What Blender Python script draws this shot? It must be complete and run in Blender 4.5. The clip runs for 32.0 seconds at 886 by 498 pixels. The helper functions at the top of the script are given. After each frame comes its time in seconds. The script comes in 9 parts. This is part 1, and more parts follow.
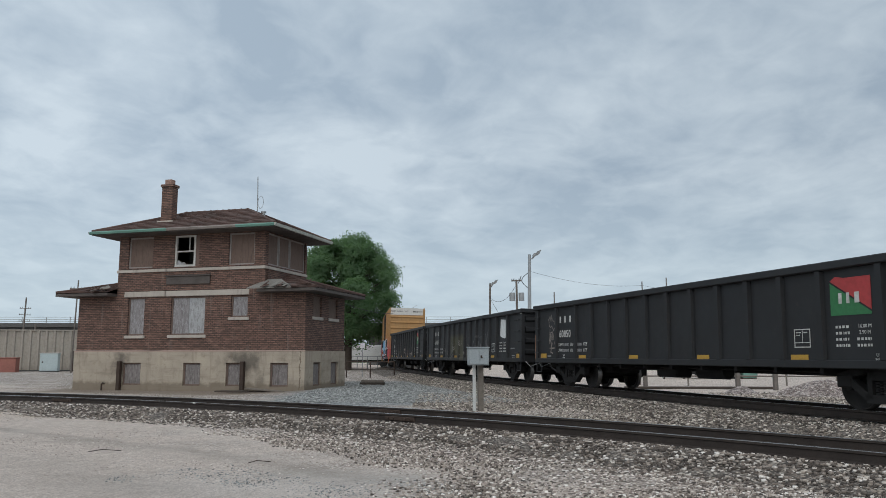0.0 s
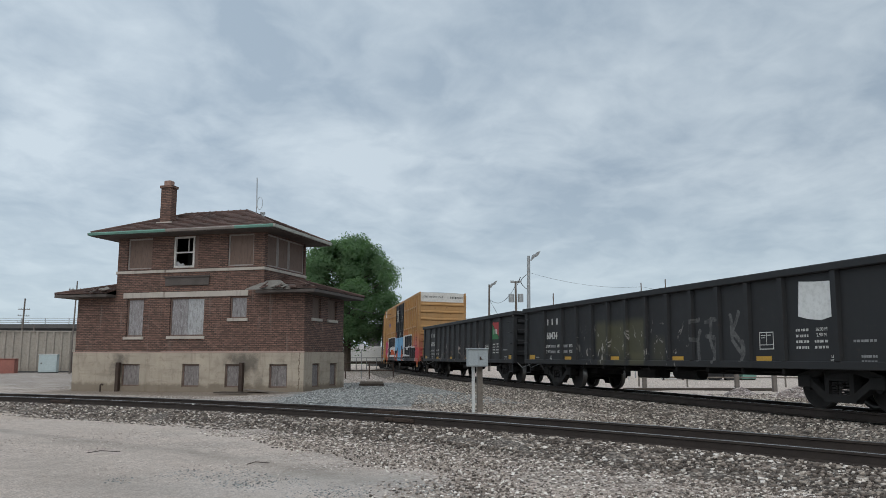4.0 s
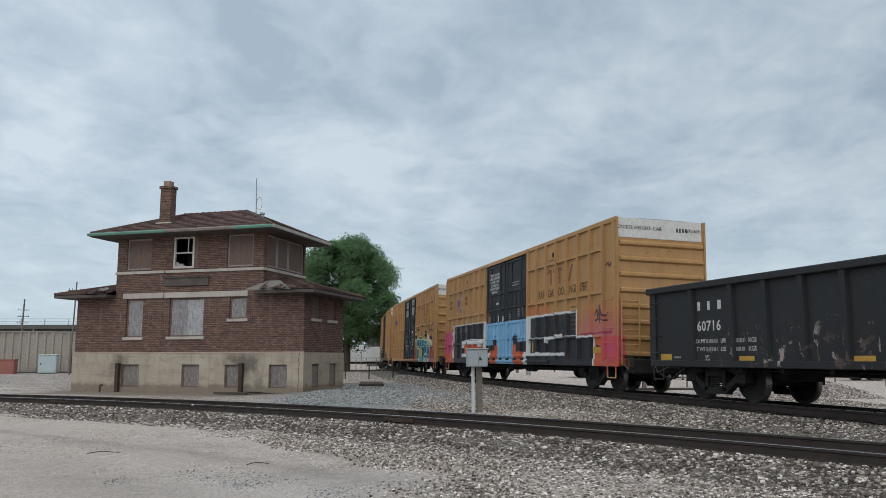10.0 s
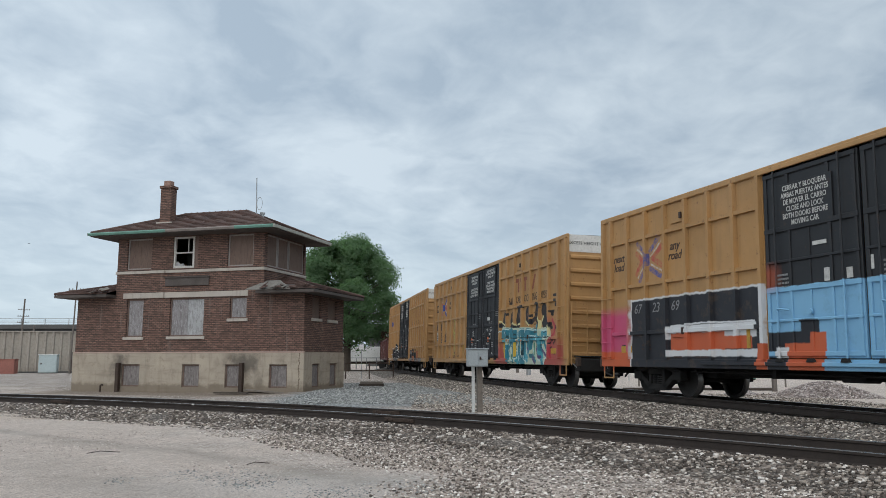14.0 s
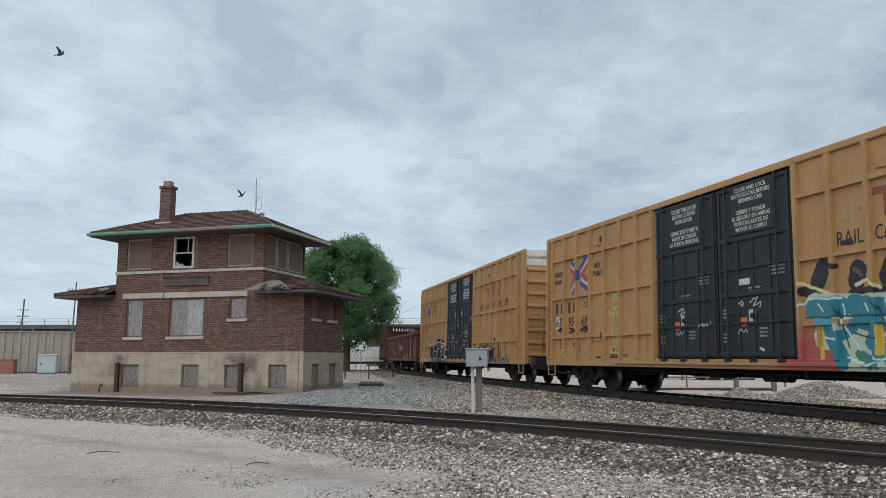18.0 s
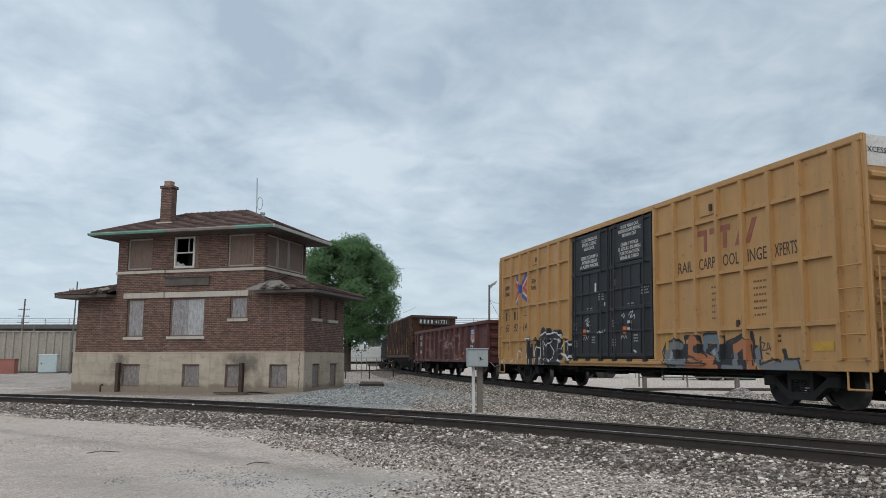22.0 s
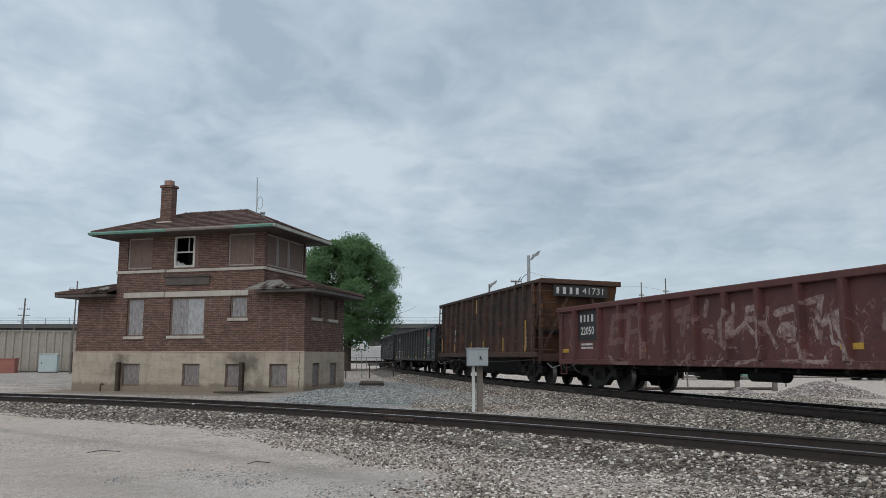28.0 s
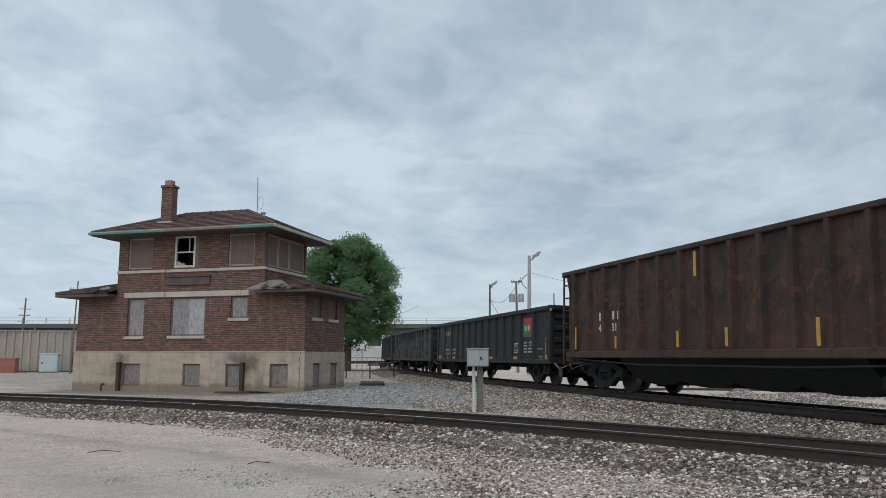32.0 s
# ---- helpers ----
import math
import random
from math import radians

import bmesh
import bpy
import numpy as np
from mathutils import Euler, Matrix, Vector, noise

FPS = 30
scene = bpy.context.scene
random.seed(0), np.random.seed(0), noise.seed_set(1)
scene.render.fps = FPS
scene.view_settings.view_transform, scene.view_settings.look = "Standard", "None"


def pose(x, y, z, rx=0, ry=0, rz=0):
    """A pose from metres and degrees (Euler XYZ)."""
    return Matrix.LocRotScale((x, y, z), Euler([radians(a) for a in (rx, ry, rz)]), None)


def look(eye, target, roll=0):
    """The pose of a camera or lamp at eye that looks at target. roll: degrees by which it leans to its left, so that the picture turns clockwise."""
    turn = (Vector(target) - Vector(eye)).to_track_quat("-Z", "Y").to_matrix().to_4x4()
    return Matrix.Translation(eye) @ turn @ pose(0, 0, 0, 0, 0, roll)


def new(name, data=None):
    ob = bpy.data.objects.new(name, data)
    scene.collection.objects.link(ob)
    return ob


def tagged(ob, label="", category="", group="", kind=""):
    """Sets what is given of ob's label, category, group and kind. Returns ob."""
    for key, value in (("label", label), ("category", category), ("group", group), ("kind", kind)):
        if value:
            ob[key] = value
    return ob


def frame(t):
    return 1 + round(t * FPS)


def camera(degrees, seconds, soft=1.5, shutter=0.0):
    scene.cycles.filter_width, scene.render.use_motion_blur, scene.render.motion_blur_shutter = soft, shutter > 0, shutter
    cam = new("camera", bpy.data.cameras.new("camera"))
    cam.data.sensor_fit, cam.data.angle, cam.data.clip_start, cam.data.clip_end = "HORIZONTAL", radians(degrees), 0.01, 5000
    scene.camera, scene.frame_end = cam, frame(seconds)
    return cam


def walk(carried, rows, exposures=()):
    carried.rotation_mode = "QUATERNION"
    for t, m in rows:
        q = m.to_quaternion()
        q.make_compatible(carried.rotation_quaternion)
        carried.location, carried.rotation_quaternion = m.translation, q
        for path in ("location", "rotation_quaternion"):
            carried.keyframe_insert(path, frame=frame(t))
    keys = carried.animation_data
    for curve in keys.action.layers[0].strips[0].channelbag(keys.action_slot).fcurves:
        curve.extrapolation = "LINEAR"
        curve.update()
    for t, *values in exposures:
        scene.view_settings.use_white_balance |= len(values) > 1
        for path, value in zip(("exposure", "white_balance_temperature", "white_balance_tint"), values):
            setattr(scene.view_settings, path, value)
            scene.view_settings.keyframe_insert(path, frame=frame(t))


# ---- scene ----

# ======== camera ========
EYE = (0.0, 0.0, 1.048)
cam = camera(59.76, 32.0, soft=0.45)


def aim(yaw, pitch, roll):
    """A camera pose: degrees to the right, upward, and clockwise of the picture."""
    y, p = radians(yaw), radians(pitch)
    d = Vector((math.sin(y) * math.cos(p), math.cos(y) * math.cos(p), math.sin(p)))
    return look(EYE, Vector(EYE) + d, roll)


walk(cam, [(t, aim(y, p, r)) for t, y, p, r in [
    (0.0, -0.1034, 7.8883, -0.03),
    (0.5, -0.0202, 8.029, -0.0299),
    (1.0, -0.0989, 7.9204, -0.0204),
    (1.5, -0.0202, 8.029, -0.0299),
    (2.0, -0.0928, 7.9402, -0.0195),
    (2.5, -0.0696, 7.9794, -0.0045),
    (3.0, -0.0446, 7.9774, -0.0344),
    (3.5, -0.0698, 7.9665, -0.0033),
    (5.5, 0.1, 8.0551, -0.0651),
    (6.0, 0.0308, 8.0321, -0.0063),
    (6.5, -0.0476, 7.9865, -0.016),
    (7.0, -0.0428, 7.9817, -0.0214),
    (7.5, -0.0211, 7.9954, -0.0608),
    (8.0, -0.0014, 7.9954, -0.0605),
    (8.5, -0.0042, 8.0308, -0.0149),
    (9.0, -0.0, 7.994, -0.07),
    (9.5, -0.0061, 7.9922, -0.0819),
    (10.0, -0.0073, 7.9937, -0.0723),
    (10.5, -0.0157, 7.994, -0.07),
    (11.0, -0.0412, 7.9919, -0.0319),
    (11.5, -0.0117, 7.9979, -0.0445),
    (12.0, -0.0599, 7.9907, -0.0141),
    (12.5, -0.0821, 7.937, -0.0271),
    (13.0, -0.0547, 7.9701, 0.0053),
    (13.5, -0.0188, 7.9853, -0.0499),
    (14.0, -0.0256, 7.9842, -0.0567),
    (14.5, -0.0476, 7.9747, -0.0159),
    (16.5, -0.0455, 7.9761, -0.0181),
    (17.0, -0.0977, 7.9484, -0.0059),
    (17.5, -0.1102, 7.9722, -0.0064),
    (18.0, 0.0125, 7.9936, -0.0729),
    (18.5, 0.0039, 7.9985, -0.0677),
    (19.0, -0.011, 7.9932, -0.0751),
    (19.5, -0.0383, 7.9969, -0.0511),
    (20.0, -0.0108, 7.993, -0.0768),
    (20.5, -0.0164, 7.9907, -0.066),
    (21.0, 0.0205, 7.9974, -0.0474),
    (21.5, -0.0075, 7.9821, -0.0709),
    (22.0, -0.0416, 7.9924, -0.0291),
    (22.5, -0.0955, 7.9623, 0.0056),
    (23.0, -0.1071, 7.9534, 0.0011),
    (23.5, 0.0025, 8.0319, -0.0072),
    (24.0, -0.0157, 7.994, -0.07),
    (24.5, -0.05, 7.9693, 0.0002),
    (25.0, -0.0589, 7.9698, -0.0224),
    (25.5, -0.0164, 7.9907, -0.066),
    (27.5, -0.0026, 7.9929, -0.0774),
    (28.0, -0.0489, 7.9485, -0.0329),
    (28.5, 0.048, 8.0497, -0.0457),
    (29.0, -0.0428, 7.9817, -0.0217),
    (29.5, -0.0061, 7.9922, -0.0819),
    (30.0, -0.0385, 7.9932, -0.0495),
    (30.5, 0.0008, 8.0013, -0.0753),
    (31.0, 0.0112, 8.0111, -0.0645),
    (31.5, 0.0033, 7.9947, -0.0656),
    (32.0, -0.0857, 7.9683, 0.0212)]], exposures=[(0.0, 0.0), (9.0, 0.03), (13.0, 0.15), (18.0, 0.15), (24.0, 0.10), (27.5, 0.0), (30.0, 0.0), (32.0, 0.06)])

# ======== light ========
SUN_EL, SUN_AZ = 52.0, 192.0
world = bpy.data.worlds.new("overcast_sky")
scene.world = world
world.use_nodes = True


def build_world():
    nt = world.node_tree
    nt.nodes.clear()
    N, Lk = nt.nodes.new, nt.links.new
    out, bg = N("ShaderNodeOutputWorld"), N("ShaderNodeBackground")
    sky = N("ShaderNodeTexSky")
    sky.sky_type, sky.sun_disc = "NISHITA", False
    sky.sun_elevation, sky.sun_rotation = radians(SUN_EL), radians(SUN_AZ)
    co = N("ShaderNodeTexCoord")
    sep = N("ShaderNodeSeparateXYZ")
    Lk(co.outputs["Generated"], sep.inputs[0])
    up = N("ShaderNodeMath"); up.operation = "MAXIMUM"; up.inputs[1].default_value = 0.0
    Lk(sep.outputs[2], up.inputs[0])
    lift = N("ShaderNodeMath"); lift.operation = "ADD"; lift.inputs[1].default_value = 0.20
    Lk(up.outputs[0], lift.inputs[0])
    px = N("ShaderNodeMath"); px.operation = "DIVIDE"
    py = N("ShaderNodeMath"); py.operation = "DIVIDE"
    Lk(sep.outputs[0], px.inputs[0]); Lk(lift.outputs[0], px.inputs[1])
    Lk(sep.outputs[1], py.inputs[0]); Lk(lift.outputs[0], py.inputs[1])
    comb = N("ShaderNodeCombineXYZ")
    Lk(px.outputs[0], comb.inputs[0]); Lk(py.outputs[0], comb.inputs[1])
    mp = N("ShaderNodeMapping")
    mp.inputs["Rotation"].default_value = (0, 0, radians(-28)); mp.inputs["Scale"].default_value = (1.0, 0.85, 1.0)
    mp.inputs["Location"].default_value = (3.1, 1.7, 0.0)
    Lk(comb.outputs[0], mp.inputs[0])
    n1 = N("ShaderNodeTexNoise"); n1.inputs["Scale"].default_value = 1.9; n1.inputs["Detail"].default_value = 9.0
    n1.inputs["Roughness"].default_value = 0.57; n1.inputs["Distortion"].default_value = 0.35
    n2 = N("ShaderNodeTexNoise"); n2.inputs["Scale"].default_value = 7.5; n2.inputs["Detail"].default_value = 7.0
    n2.inputs["Roughness"].default_value = 0.5; n2.inputs["Distortion"].default_value = 0.6
    Lk(mp.outputs[0], n1.inputs["Vector"]); Lk(mp.outputs[0], n2.inputs["Vector"])
    mixn = N("ShaderNodeMix"); mixn.data_type = "FLOAT"; mixn.inputs[0].default_value = 0.30
    Lk(n1.outputs["Fac"], mixn.inputs[2]); Lk(n2.outputs["Fac"], mixn.inputs[3])
    ramp = N("ShaderNodeValToRGB")
    e = ramp.color_ramp.elements
    e[0].position, e[0].color = 0.38, (0.375, 0.465, 0.56, 1)
    e[1].position, e[1].color = 0.62, (0.60, 0.69, 0.765, 1)
    Lk(mixn.outputs[0], ramp.inputs[0])
    # the cloud cover thickens towards the east
    ea = N("ShaderNodeMapRange"); ea.inputs[1].default_value = -0.35; ea.inputs[2].default_value = 0.55
    ea.inputs[3].default_value = 1.05; ea.inputs[4].default_value = 0.88
    Lk(sep.outputs[0], ea.inputs[0])
    th = N("ShaderNodeVectorMath"); th.operation = "SCALE"
    Lk(ramp.outputs[0], th.inputs[0]); Lk(ea.outputs[0], th.inputs[3])
    # brighter, plainer band towards the horizon
    hz = N("ShaderNodeMapRange"); hz.inputs[1].default_value = 0.0; hz.inputs[2].default_value = 0.22
    hz.inputs[3].default_value = 0.75; hz.inputs[4].default_value = 0.0
    Lk(up.outputs[0], hz.inputs[0])
    mh = N("ShaderNodeMix"); mh.data_type = "RGBA"
    Lk(hz.outputs[0], mh.inputs[0]); Lk(th.outputs[0], mh.inputs[6]); mh.inputs[7].default_value = (0.545, 0.66, 0.735, 1)
    sk = N("ShaderNodeMix"); sk.data_type = "RGBA"; sk.blend_type = "MULTIPLY"; sk.inputs[0].default_value = 1.0
    Lk(sky.outputs[0], sk.inputs[6]); sk.inputs[7].default_value = (0.1, 0.1, 0.1, 1)
    ms = N("ShaderNodeMix"); ms.data_type = "RGBA"; ms.inputs[0].default_value = 0.06
    Lk(mh.outputs[2], ms.inputs[6]); Lk(sk.outputs[2], ms.inputs[7])
    bg.inputs["Strength"].default_value = 1.0
    Lk(ms.outputs[2], bg.inputs["Color"]); Lk(bg.outputs[0], out.inputs["Surface"])


build_world()
sun = new("sun", bpy.data.lights.new("sun", "SUN"))
sun.data.energy, sun.data.angle, sun.data.color = 1.5, radians(85), (1.0, 0.955, 0.89)
sun.matrix_world = look((0, 0, 50), Vector((0, 0, 50)) - Vector((math.sin(radians(SUN_AZ)) * math.cos(radians(SUN_EL)), math.cos(radians(SUN_AZ)) * math.cos(radians(SUN_EL)), math.sin(radians(SUN_EL)))))

# ======== mesh building ========
class Geo:
    """Collects vertices and faces for one mesh."""

    def __init__(self):
        self.v, self.f, self.s = [], [], []

    def add(self, verts, faces, smooth=False):
        n = len(self.v)
        self.v += [tuple(p) for p in verts]
        self.f += [tuple(n + i for i in q) for q in faces]
        self.s += [smooth] * len(faces)
        return self

    def hexa(self, p):
        return self.add(p, [(0, 3, 2, 1), (4, 5, 6, 7), (0, 1, 5, 4), (1, 2, 6, 5), (2, 3, 7, 6), (3, 0, 4, 7)])

    def box(self, x0, x1, y0, y1, z0, z1, bev=0.0):
        if bev <= 0:
            return self.hexa([(x0, y0, z0), (x1, y0, z0), (x1, y1, z0), (x0, y1, z0), (x0, y0, z1), (x1, y0, z1), (x1, y1, z1), (x0, y1, z1)])
        b = min(bev, abs(x1 - x0) * 0.45, abs(y1 - y0) * 0.45, abs(z1 - z0) * 0.45)
        bm = bmesh.new()
        vs = [bm.verts.new(q) for q in [(x, y, z) for x in (x0, x1) for y in (y0, y1) for z in (z0, z1)]]
        pts = []
        for ix, x in enumerate((x0, x1)):
            for iy, y in enumerate((y0, y1)):
                for iz, z in enumerate((z0, z1)):
                    dx, dy, dz = (b, -b)[ix], (b, -b)[iy], (b, -b)[iz]
                    pts += [(x, y + dy, z + dz), (x + dx, y, z + dz), (x + dx, y + dy, z)]
        bm.free()
        k = lambda ix, iy, iz, a: ((ix * 2 + iy) * 2 + iz) * 3 + a
        F = []
        for s in (0, 1):
            q = [k(s, 0, 0, 0), k(s, 1, 0, 0), k(s, 1, 1, 0), k(s, 0, 1, 0)]; F.append(q if s else q[::-1])
            q = [k(0, s, 0, 1), k(0, s, 1, 1), k(1, s, 1, 1), k(1, s, 0, 1)]; F.append(q if s else q[::-1])
            q = [k(0, 0, s, 2), k(1, 0, s, 2), k(1, 1, s, 2), k(0, 1, s, 2)]; F.append(q if s else q[::-1])
        for a in (0, 1):
            for c in (0, 1):
                q = [k(a, c, 0, 0), k(a, c, 1, 0), k(a, c, 1, 1), k(a, c, 0, 1)]; F.append(q if a == c else q[::-1])
                q = [k(a, 0, c, 0), k(a, 0, c, 2), k(a, 1, c, 2), k(a, 1, c, 0)]; F.append(q if a == c else q[::-1])
                q = [k(0, a, c, 1), k(1, a, c, 1), k(1, a, c, 2), k(0, a, c, 2)]; F.append(q if a == c else q[::-1])
        for ix in (0, 1):
            for iy in (0, 1):
                for iz in (0, 1):
                    q = [k(ix, iy, iz, 0), k(ix, iy, iz, 1), k(ix, iy, iz, 2)]
                    F.append(q if (ix + iy + iz) % 2 == 1 else q[::-1])
        return self.add(pts, F)

    def cyl(self, a, b, r0, r1=None, n=12, caps=True, smooth=True):
        a, b = Vector(a), Vector(b)
        r1 = r0 if r1 is None else r1
        z = (b - a).normalized()
        x = z.orthogonal().normalized()
        y = z.cross(x)
        ring = [(math.cos(2 * math.pi * i / n), math.sin(2 * math.pi * i / n)) for i in range(n)]
        v = [a + (x * c + y * s) * r0 for c, s in ring] + [b + (x * c + y * s) * r1 for c, s in ring]
        self.add(v, [(i, (i + 1) % n, n + (i + 1) % n, n + i) for i in range(n)], smooth)
        if caps:
            self.add(v[:n], [tuple(range(n))[::-1]])
            self.add(v[n:], [tuple(range(n))])
        return self

    def tube(self, path, r, n=6):
        for a, b in zip(path, path[1:]):
            if (Vector(b) - Vector(a)).length > 1e-6:
                self.cyl(a, b, r, n=n)
        return self

    def lathe(self, prof, n=24, axis="y", smooth=True, centre=(0, 0, 0)):
        """prof: (radius, along) pairs, turned round an axis through centre."""
        v, F = [], []
        for r, h in prof:
            for i in range(n):
                c, s = math.cos(2 * math.pi * i / n) * r, math.sin(2 * math.pi * i / n) * r
                q = (c, h, s) if axis == "y" else ((c, s, h) if axis == "z" else (h, c, s))
                v.append((q[0] + centre[0], q[1] + centre[1], q[2] + centre[2]))
        for j in range(len(prof) - 1):
            for i in range(n):
                F.append((j * n + i, j * n + (i + 1) % n, (j + 1) * n + (i + 1) % n, (j + 1) * n + i))
        self.add(v, F, smooth)
        return self

    def prism(self, prof, x0, x1, axis="x", smooth=False):
        """Extrudes a closed outline of (a, b) pairs. axis x: outline in y, z; axis y: in x, z; axis z: in x, y."""
        n = len(prof)
        put = {"x": lambda h, a, b: (h, a, b), "y": lambda h, a, b: (a, h, b), "z": lambda h, a, b: (a, b, h)}[axis]
        v = [put(x0, a, b) for a, b in prof] + [put(x1, a, b) for a, b in prof]
        self.add(v, [(i, (i + 1) % n, n + (i + 1) % n, n + i) for i in range(n)], smooth)
        self.add(v, [tuple(range(n))[::-1], tuple(range(n, 2 * n))])
        return self

    def mesh(self, name, material=None):
        me = bpy.data.meshes.new(name)
        me.from_pydata(self.v, [], self.f)
        me.polygons.foreach_set("use_smooth", self.s)
        if material:
            me.materials.append(material)
        bm = bmesh.new()
        bm.from_mesh(me)
        bmesh.ops.recalc_face_normals(bm, faces=bm.faces)
        bm.to_mesh(me)
        bm.free()
        return me


def part(name, geo, material, parent=None, label="", at=None):
    """Links a Geo, or a mesh, as one object, under parent if given."""
    me = geo.mesh(name, material) if isinstance(geo, Geo) else geo
    ob = new(name, me)
    if parent:
        ob.parent = parent
    if at is not None:
        ob.matrix_basis = at
    return tagged(ob, label)


def thing(name, m=None, label="", category="", group="", kind=""):
    ob = new(name)
    ob.empty_display_size = 0.3
    if m is not None:
        ob.matrix_basis = m
    return tagged(ob, label, category, group, kind)


def text_mesh(words, size, material, spacing=1.0, line=1.0, depth=0.004, bold=0.0, align="CENTER", slant=0.0):
    """Words as a flat mesh in x, y with the built-in font."""
    cu = bpy.data.curves.new("writing", "FONT")
    cu.body, cu.size, cu.align_x, cu.align_y = words, size, align, "CENTER"
    cu.space_character, cu.space_line, cu.extrude, cu.offset, cu.resolution_u = spacing, line, depth / 2, bold, 2
    cu.shear = slant
    ob = bpy.data.objects.new("writing", cu)
    scene.collection.objects.link(ob)
    dg = bpy.context.evaluated_depsgraph_get()
    dg.update()
    me = bpy.data.meshes.new_from_object(ob.evaluated_get(dg))
    bpy.data.objects.remove(ob)
    bpy.data.curves.remove(cu)
    me.materials.clear()
    me.materials.append(material)
    me.name = "writing"
    return me


# ======== materials ========
def material(name, rough=0.8, metal=0.0):
    m = bpy.data.materials.new(name)
    m.use_nodes = True
    b = m.node_tree.nodes["Principled BSDF"]
    b.inputs["Roughness"].default_value, b.inputs["Metallic"].default_value = rough, metal
    return m


class Nodes:
    """Short ways to add nodes to a material."""

    def __init__(self, m):
        self.t = m.node_tree
        self.b = self.t.nodes["Principled BSDF"]

    def put(self, sock, val):
        if hasattr(val, "is_output"):
            self.t.links.new(val, sock)
        elif sock.type == "RGBA" and len(val) == 3:
            sock.default_value = (*val, 1)
        else:
            sock.default_value = val

    def coord(self, kind="Object", scale=(1, 1, 1), rot=(0, 0, 0), loc=(0, 0, 0)):
        c = self.t.nodes.new("ShaderNodeTexCoord")
        m = self.t.nodes.new("ShaderNodeMapping")
        self.t.links.new(c.outputs[kind], m.inputs[0])
        m.inputs["Scale"].default_value, m.inputs["Rotation"].default_value, m.inputs["Location"].default_value = scale, rot, loc
        return m.outputs[0]

    def world(self, scale=(1, 1, 1), rot=(0, 0, 0)):
        c = self.t.nodes.new("ShaderNodeNewGeometry")
        m = self.t.nodes.new("ShaderNodeMapping")
        self.t.links.new(c.outputs["Position"], m.inputs[0])
        m.inputs["Scale"].default_value, m.inputs["Rotation"].default_value = scale, rot
        return m.outputs[0]

    def noise(self, vec, scale, detail=4.0, rough=0.55, dist=0.0, out="Fac"):
        n = self.t.nodes.new("ShaderNodeTexNoise")
        self.put(n.inputs["Vector"], vec)
        n.inputs["Scale"].default_value, n.inputs["Detail"].default_value = scale, detail
        n.inputs["Roughness"].default_value, n.inputs["Distortion"].default_value = rough, dist
        return n.outputs[out]

    def voronoi(self, vec, scale, feature="F1", out="Distance", rand=1.0):
        n = self.t.nodes.new("ShaderNodeTexVoronoi")
        n.feature = feature
        self.put(n.inputs["Vector"], vec)
        n.inputs["Scale"].default_value, n.inputs["Randomness"].default_value = scale, rand
        return n.outputs[out]

    def ramp(self, fac, stops):
        n = self.t.nodes.new("ShaderNodeValToRGB")
        e = n.color_ramp.elements
        while len(e) < len(stops):
            e.new(0.5)
        for k, (p, c) in zip(e, stops):
            k.position = p
            k.color = (c, c, c, 1) if isinstance(c, (int, float)) else (*c, 1)
        self.put(n.inputs[0], fac)
        return n.outputs[0]

    def mix(self, fac, a, b, blend="MIX"):
        n = self.t.nodes.new("ShaderNodeMix")
        n.data_type, n.blend_type = "RGBA", blend
        self.put(n.inputs[0], fac), self.put(n.inputs[6], a), self.put(n.inputs[7], b)
        return n.outputs[2]

    def math(self, op, a, b=0.0, clamp=False):
        n = self.t.nodes.new("ShaderNodeMath")
        n.operation, n.use_clamp = op, clamp
        self.put(n.inputs[0], a), self.put(n.inputs[1], b)
        return n.outputs[0]

    def xyz(self, vec):
        n = self.t.nodes.new("ShaderNodeSeparateXYZ")
        self.put(n.inputs[0], vec)
        return n.outputs

    def span(self, v, a, b, soft=0.02):
        """1 between a and b, 0 outside."""
        up = self.range(v, a - soft, a + soft)
        dn = self.range(v, b - soft, b + soft, 1.0, 0.0)
        return self.math("MULTIPLY", up, dn)

    def range(self, v, a, b, c=0.0, d=1.0):
        n = self.t.nodes.new("ShaderNodeMapRange")
        self.put(n.inputs[0], v)
        for i, q in enumerate((a, b, c, d)):
            n.inputs[i + 1].default_value = q
        return n.outputs[0]

    def bump(self, h, strength=0.3, dist=0.01):
        n = self.t.nodes.new("ShaderNodeBump")
        n.inputs["Strength"].default_value, n.inputs["Distance"].default_value = strength, dist
        self.put(n.inputs["Height"], h)
        self.t.links.new(n.outputs[0], self.b.inputs["Normal"])

    def done(self, colour=None, rough=None, metal=None):
        if colour is not None:
            self.put(self.b.inputs["Base Color"], colour)
        if rough is not None:
            self.put(self.b.inputs["Roughness"], rough)
        if metal is not None:
            self.put(self.b.inputs["Metallic"], metal)


